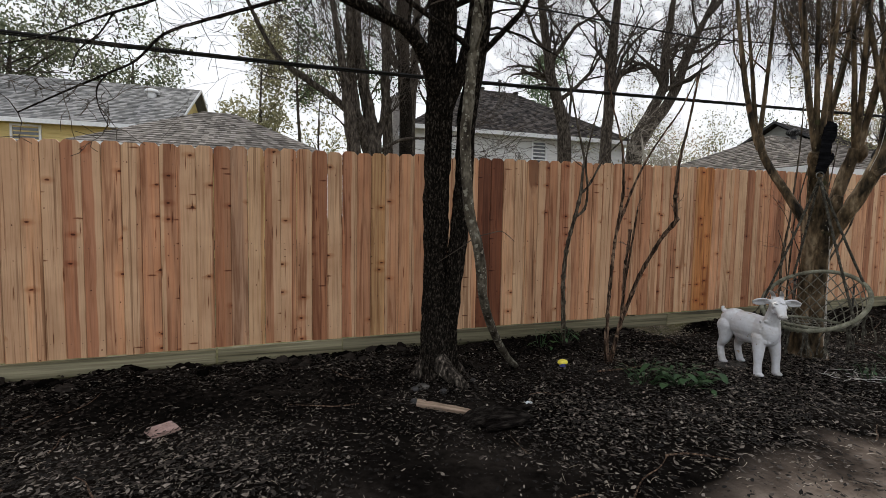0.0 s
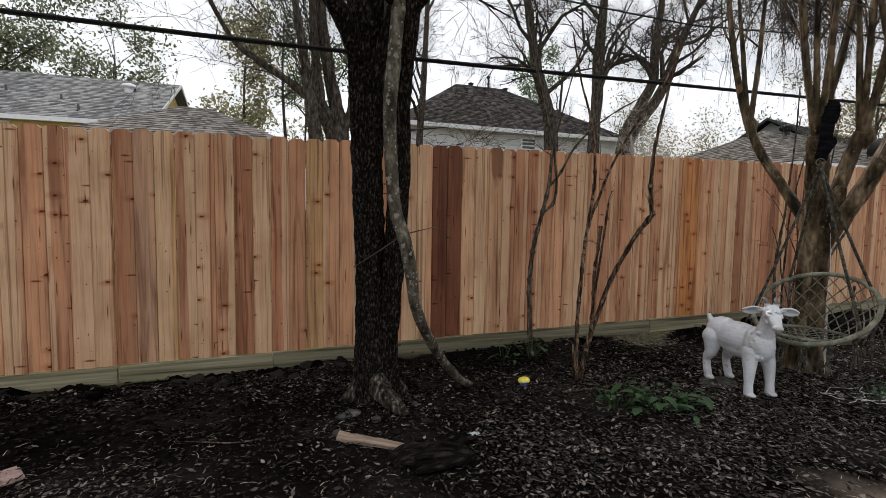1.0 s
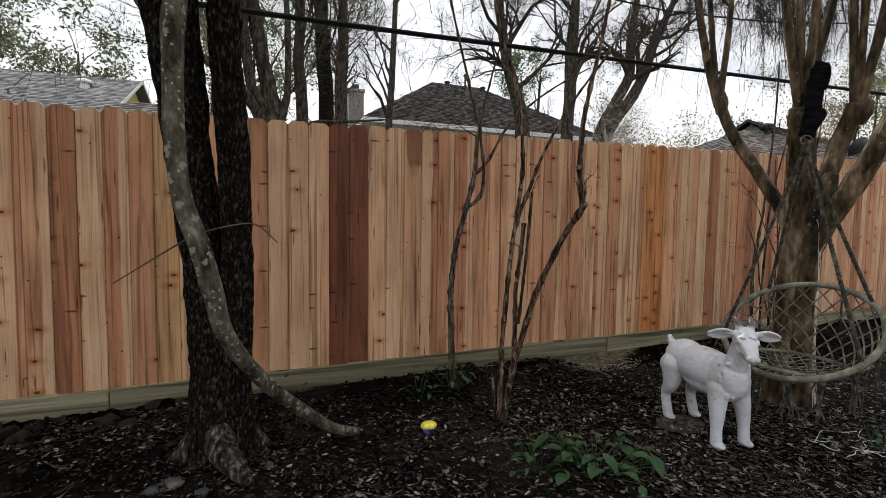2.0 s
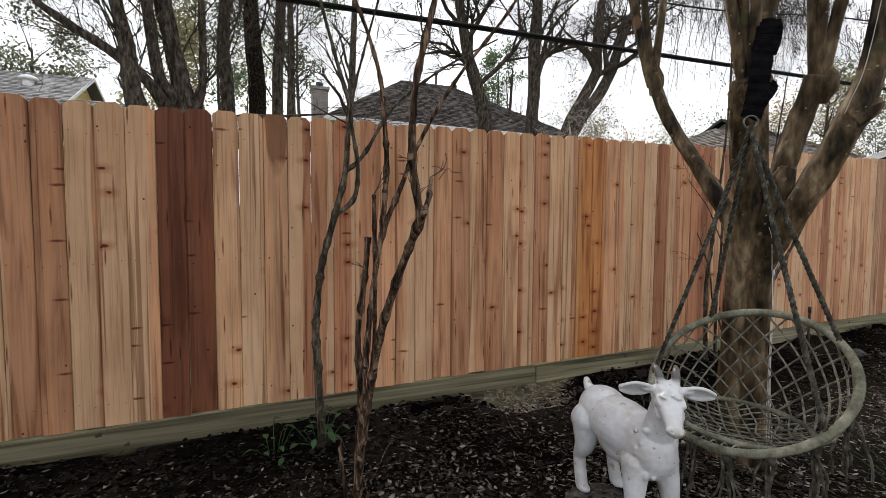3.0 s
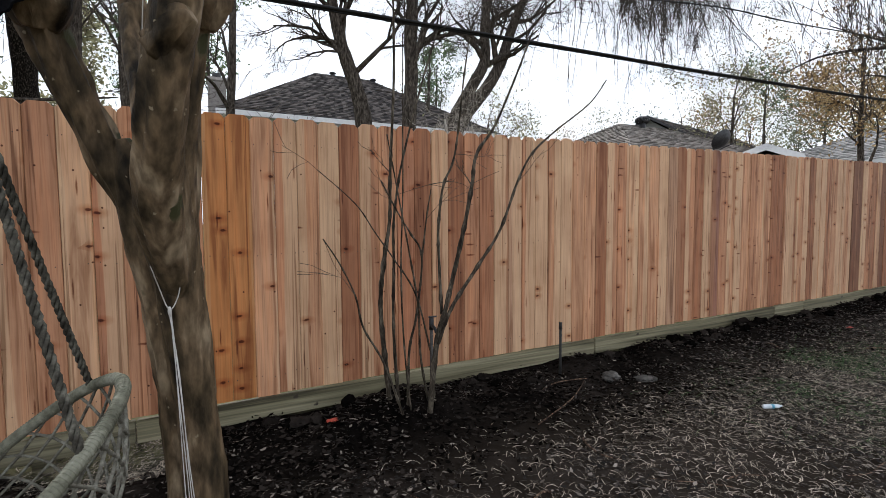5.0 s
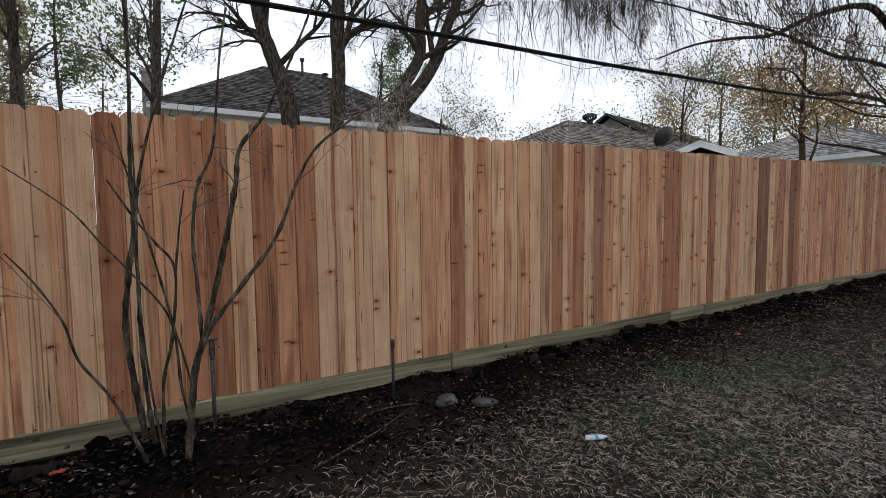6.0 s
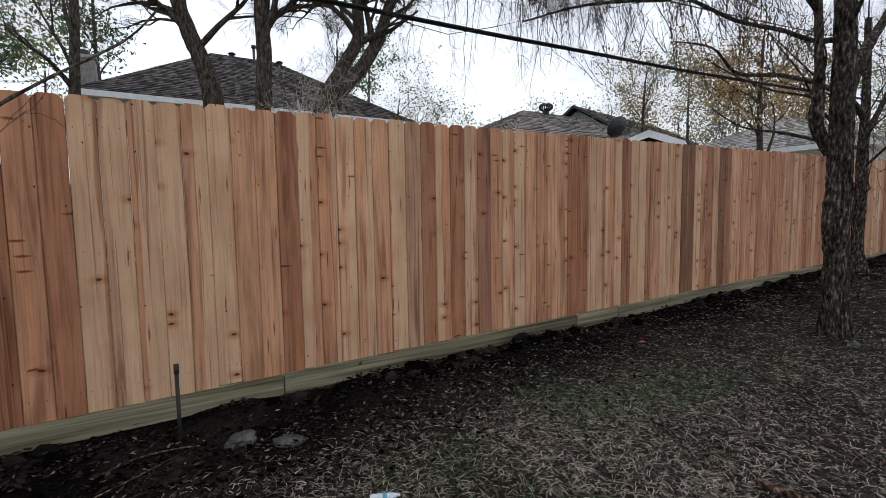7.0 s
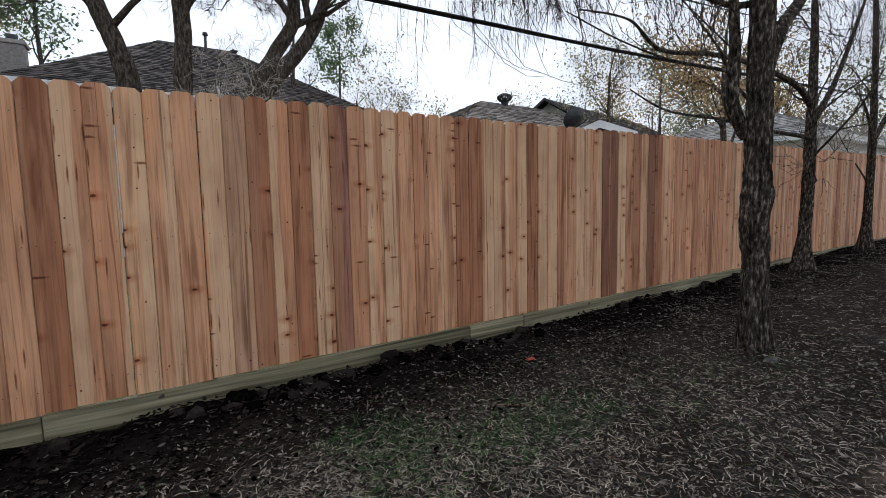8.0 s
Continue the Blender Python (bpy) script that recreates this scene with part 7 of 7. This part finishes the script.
def blades(name, n, xr, yr, length, seed, material, label, keep, flat=0.5, width=0.0022):
    g = np.random.default_rng(seed)
    x, y = g.uniform(*xr, n), g.uniform(*yr, n)
    m = g.random(n) < keep(x, y)
    x, y = x[m], y[m]
    n = len(x)
    z = ground_z(x, y)
    a, b = g.uniform(0, 2 * np.pi, n), g.normal(0, 0.7, n)
    L = length * g.uniform(0.5, 1.4, n)
    h = L * g.uniform(0.05, 1 - flat, n)
    rows = []
    px, py = x.copy(), y.copy()
    for k in range(4):
        t = k / 3
        ang = a + b * t
        if k:
            px, py = px + np.cos(ang) * L / 3, py + np.sin(ang) * L / 3
        pz = z + 0.006 + h * np.sin(np.pi * (0.15 + 0.75 * t)) * 0.8
        w = width * (1.1 - 0.8 * t)
        sx, sy = -np.sin(ang) * w, np.cos(ang) * w
        rows.append(np.stack([px - sx, py - sy, pz], 1))
        rows.append(np.stack([px + sx, py + sy, pz + w * 0.4], 1))
    V = np.stack(rows, 1)
    base = np.arange(n)[:, None, None] * 8
    q = np.array([[0, 1, 3, 2], [2, 3, 5, 4], [4, 5, 7, 6]])[None]
    ob = part(name, mesh_of(name, V.reshape(-1, 3).tolist(), (base + q).reshape(-1, 4).tolist()), material)
    return tagged(ob, label, "grass", kind="stuff")


def lawn(x, y):
    edge = np.clip((x - 5.2 - 1.2 * vnoise(y * 1.5, x * 0.4, 8)) / 2.2, 0, 1)
    near = np.clip((3.75 - y) / 0.7, 0.0, 1)
    far = np.clip((12.5 - x) / 3.0, 0.12, 1)
    return edge * near * far * np.clip(0.6 + 1.6 * fbm(x * 1.2, y * 1.2, 77), 0.12, 1)


def green(x, y):
    spot = np.exp(-((x - 9.6) / 1.1) ** 2 - ((y - 3.15) / 0.4) ** 2) + 0.7 * np.exp(-((x - 8.7) / 0.5) ** 2 - ((y - 2.5) / 0.25) ** 2) + 0.15 * np.exp(-((x - 11.5) / 1.2) ** 2 - ((y - 2.6) / 0.4) ** 2)
    return np.clip(spot, 0, 1) * np.clip(0.5 + 2.5 * fbm(x * 2, y * 2, 91), 0, 1) * 0.9


blades("dry_lawn", 165000, (4.6, 13.0), (1.2, 4.0), 0.052, 11, STRAW, "matted dormant straw-coloured lawn", lawn, 0.7, 0.0024)
blades("dry_lawn", 26000, (13.0, 24.0), (0.6, 4.1), 0.10, 12, STRAW, "matted dormant straw-coloured lawn", lambda x, y: 0.3 + 0 * x, 0.85, 0.002)
blades("dry_lawn", 24000, (-2.5, 6.0), (1.3, 3.6), 0.06, 13, STRAW, "loose dry grass stems among the leaves", lambda x, y: 0.25 * np.clip(0.4 + 2 * fbm(x, y, 15), 0, 1), 0.75, 0.0018)
blades("dry_lawn", 6000, (3.8, 4.75), (4.30, 4.85), 0.05, 15, STRAW, "pale straw in the hollow under the kick board", lambda x, y: 0.9 * np.exp(-((x - 4.27) / 0.42) ** 4), 0.85, 0.0022)
blades("green_grass", 48000, (7.4, 13.5), (1.6, 3.9), 0.085, 14, GRASS, "thin patches of green grass in the dormant lawn", green, 0.35, 0.0016)


# ---- fence ----
def picket_mesh(name, w, h, t, ear, seed):
    """A dog-eared picket, its front at y = 0, slightly eased edges."""
    rnd = random.Random(seed)
    e = 0.005
    a = w / 2
    b0, b1 = rnd.uniform(-0.0008, 0.0008), rnd.uniform(-0.0008, 0.0008)
    ring = [(-a + b0, 0.0), (a + b0, 0.0), (a + b1, h - ear), (a - ear + b1, h), (-a + ear + b1, h), (-a + b1, h - ear)]
    n = len(ring)
    V = [(x * (1 - 0.0042 / a), 0.0, z) for x, z in ring] + [(x, e, z) for x, z in ring] + [(x, t, z) for x, z in ring]
    F = [tuple(range(n)), tuple(2 * n + k for k in reversed(range(n)))]
    for r in range(2):
        for k in range(n):
            k2 = (k + 1) % n
            F.append((r * n + k2, r * n + k, (r + 1) * n + k, (r + 1) * n + k2))
    return mesh_of(name, V, F)


fence = thing("fence", (0, FENCE_Y, 0.1), "new cedar dog-eared privacy fence with a green-grey kick board", "fence")
PITCH, HIGH = 0.1403, 1.815
meshes = [picket_mesh("picket", 0.1393 - 0.0006 * k, HIGH - 0.003 * (k % 3), 0.016, 0.026, k) for k in range(5)]
for me in meshes:
    me.materials.append(CEDAR)
rnd = random.Random(7)
nail_v, nail_f = [], []
START = -3.589
# tone of every board along the fence: p pale, l light, m middle, r red, d dark, y yellowish, g greyish, b brown, n dull brown, v purplish, o orange, s stained
BOARDS = ("mlrmlmdlmr" "rpmrrllmmm" "ldgymmldlr" "myllmmmmlb" "bppsrmrmll" "mlmlmprmpm" "oolmlpdmlr" "dpdmdmgmml" "llldmmpllm" "gdmdlvmlml"
          "mllddmmlmd" "mlmlmllnnp" "mdpndmlmml")
TONES = {"p": (0.54, 0.33, 0.193), "l": (0.50, 0.276, 0.156), "m": (0.445, 0.23, 0.128), "r": (0.395, 0.187, 0.103), "d": (0.32, 0.148, 0.078), "y": (0.48, 0.288, 0.14),
         "g": (0.445, 0.272, 0.17), "b": (0.145, 0.053, 0.026), "n": (0.21, 0.098, 0.054), "v": (0.25, 0.124, 0.087)}
# how far the boards have crept from an even spacing
CREEP_AT, CREEP = (0, 38, 41, 56, 61, 66, 76, 80, 92, 95, 100, 117, 212), (0, 0, 0.018, 0.02, 0.005, 0.011, 0.009, -0.003, -0.018, -0.022, -0.036, -0.09, -0.29)


def creep(k):
    return float(np.interp(k, CREEP_AT, CREEP))


for k in range(212):
    x = START + k * PITCH + creep(k + 0.5)
    kind = BOARDS[k] if k < len(BOARDS) else rnd.choice("mlmrldgm")
    m = {"o": CEDAR_ORANGE, "s": CEDAR_STAINED}.get(kind) or (CEDAR_DARK if kind in "bdnv" else CEDAR)
    ob = new("picket", meshes[rnd.randrange(5)])
    ob.material_slots[0].link = "OBJECT"
    ob.material_slots[0].material = m
    ob.parent = fence
    shade = rnd.uniform(0.92, 1.08)
    ob.color = (*(shade * c for c in TONES.get(kind, TONES["m"])), 1)
    ob.scale.x = 1 + (creep(k + 1) - creep(k)) / PITCH
    z0 = fence_top(x) - HIGH + rnd.uniform(-0.006, 0.006)
    ob.location = (x + rnd.uniform(-0.0006, 0.0006), rnd.uniform(-0.0035, 0.0035), z0 - 0.1)
    ob.rotation_euler = (rnd.uniform(-0.0012, 0.0012), rnd.uniform(-0.0006, 0.0006), rnd.uniform(-0.012, 0.012))
    if k in (20, 22, 40, 85):                               # shrunken boards leave slits
        ob.scale.x *= 0.991
        ob.rotation_euler.y = -0.0006
    elif k in (65, 66):                                         # two boards butted tight
        ob.scale.x *= 1.02
    for row in (0.13, 0.93, HIGH - 0.17):
        for s in (-0.042, 0.042):
            nx_, nz_ = x + s + rnd.uniform(-0.008, 0.008), z0 - 0.1 + row + rnd.uniform(-0.012, 0.012)
            q = len(nail_v)
            nail_v += [(nx_ + 0.0034 * math.cos(c * math.pi / 3), -0.0042, nz_ + 0.0034 * math.sin(c * math.pi / 3)) for c in range(6)]
            nail_f.append(tuple(q + c for c in reversed(range(6))))
nails = part("nail_row", mesh_of("nail_row", nail_v, nail_f), NAIL, fence)
nails["kind"] = "stuff"
joints = (-3.62, -0.70, 0.417, 4.38, 7.965, 10.86, 11.5, 15.16, 18.8, 22.45, 26.3)
for a, b in zip(joints, joints[1:]):
    bm = bmesh.new()
    L = b - a - (0.022 if abs(b + 0.7) < 0.01 else 0.007)
    box(bm, -L / 2, L / 2, -0.024, 0.014, -0.146, -0.009, 0.004)
    for v in bm.verts:
        v.co.z += 0.0165 * v.co.x
    kb = part("kick_board", bm, TREATED, fence, "green-grey treated kick board")
    c = (a + b) / 2
    kb.location = (c, 0, fence_top(c) - HIGH - 0.1)
for z in (0.13, 0.93, HIGH - 0.17):
    for a, b in zip(range(-4, 26, 3), range(-1, 29, 3)):
        bm = bmesh.new()
        box(bm, -1.5, 1.5 if b < 26 else 1.2, 0.0195, 0.058, -0.045, 0.045)
        for v in bm.verts:
            v.co.z += 0.0165 * v.co.x
        rail = part("rail", bm, TREATED, fence)
        c = (a + b) / 2 + 0.4
        rail.location = (c, 0, fence_top(c) - HIGH + z - 0.1)
for k in range(13):
    x = -3.4 + 2.44 * k
    bm = bmesh.new()
    box(bm, -0.045, 0.045, 0.06, 0.15, -0.6, fence_top(x) - 0.2)
    post = part("post", bm, TREATED, fence)
    post.location = (x, 0, 0)
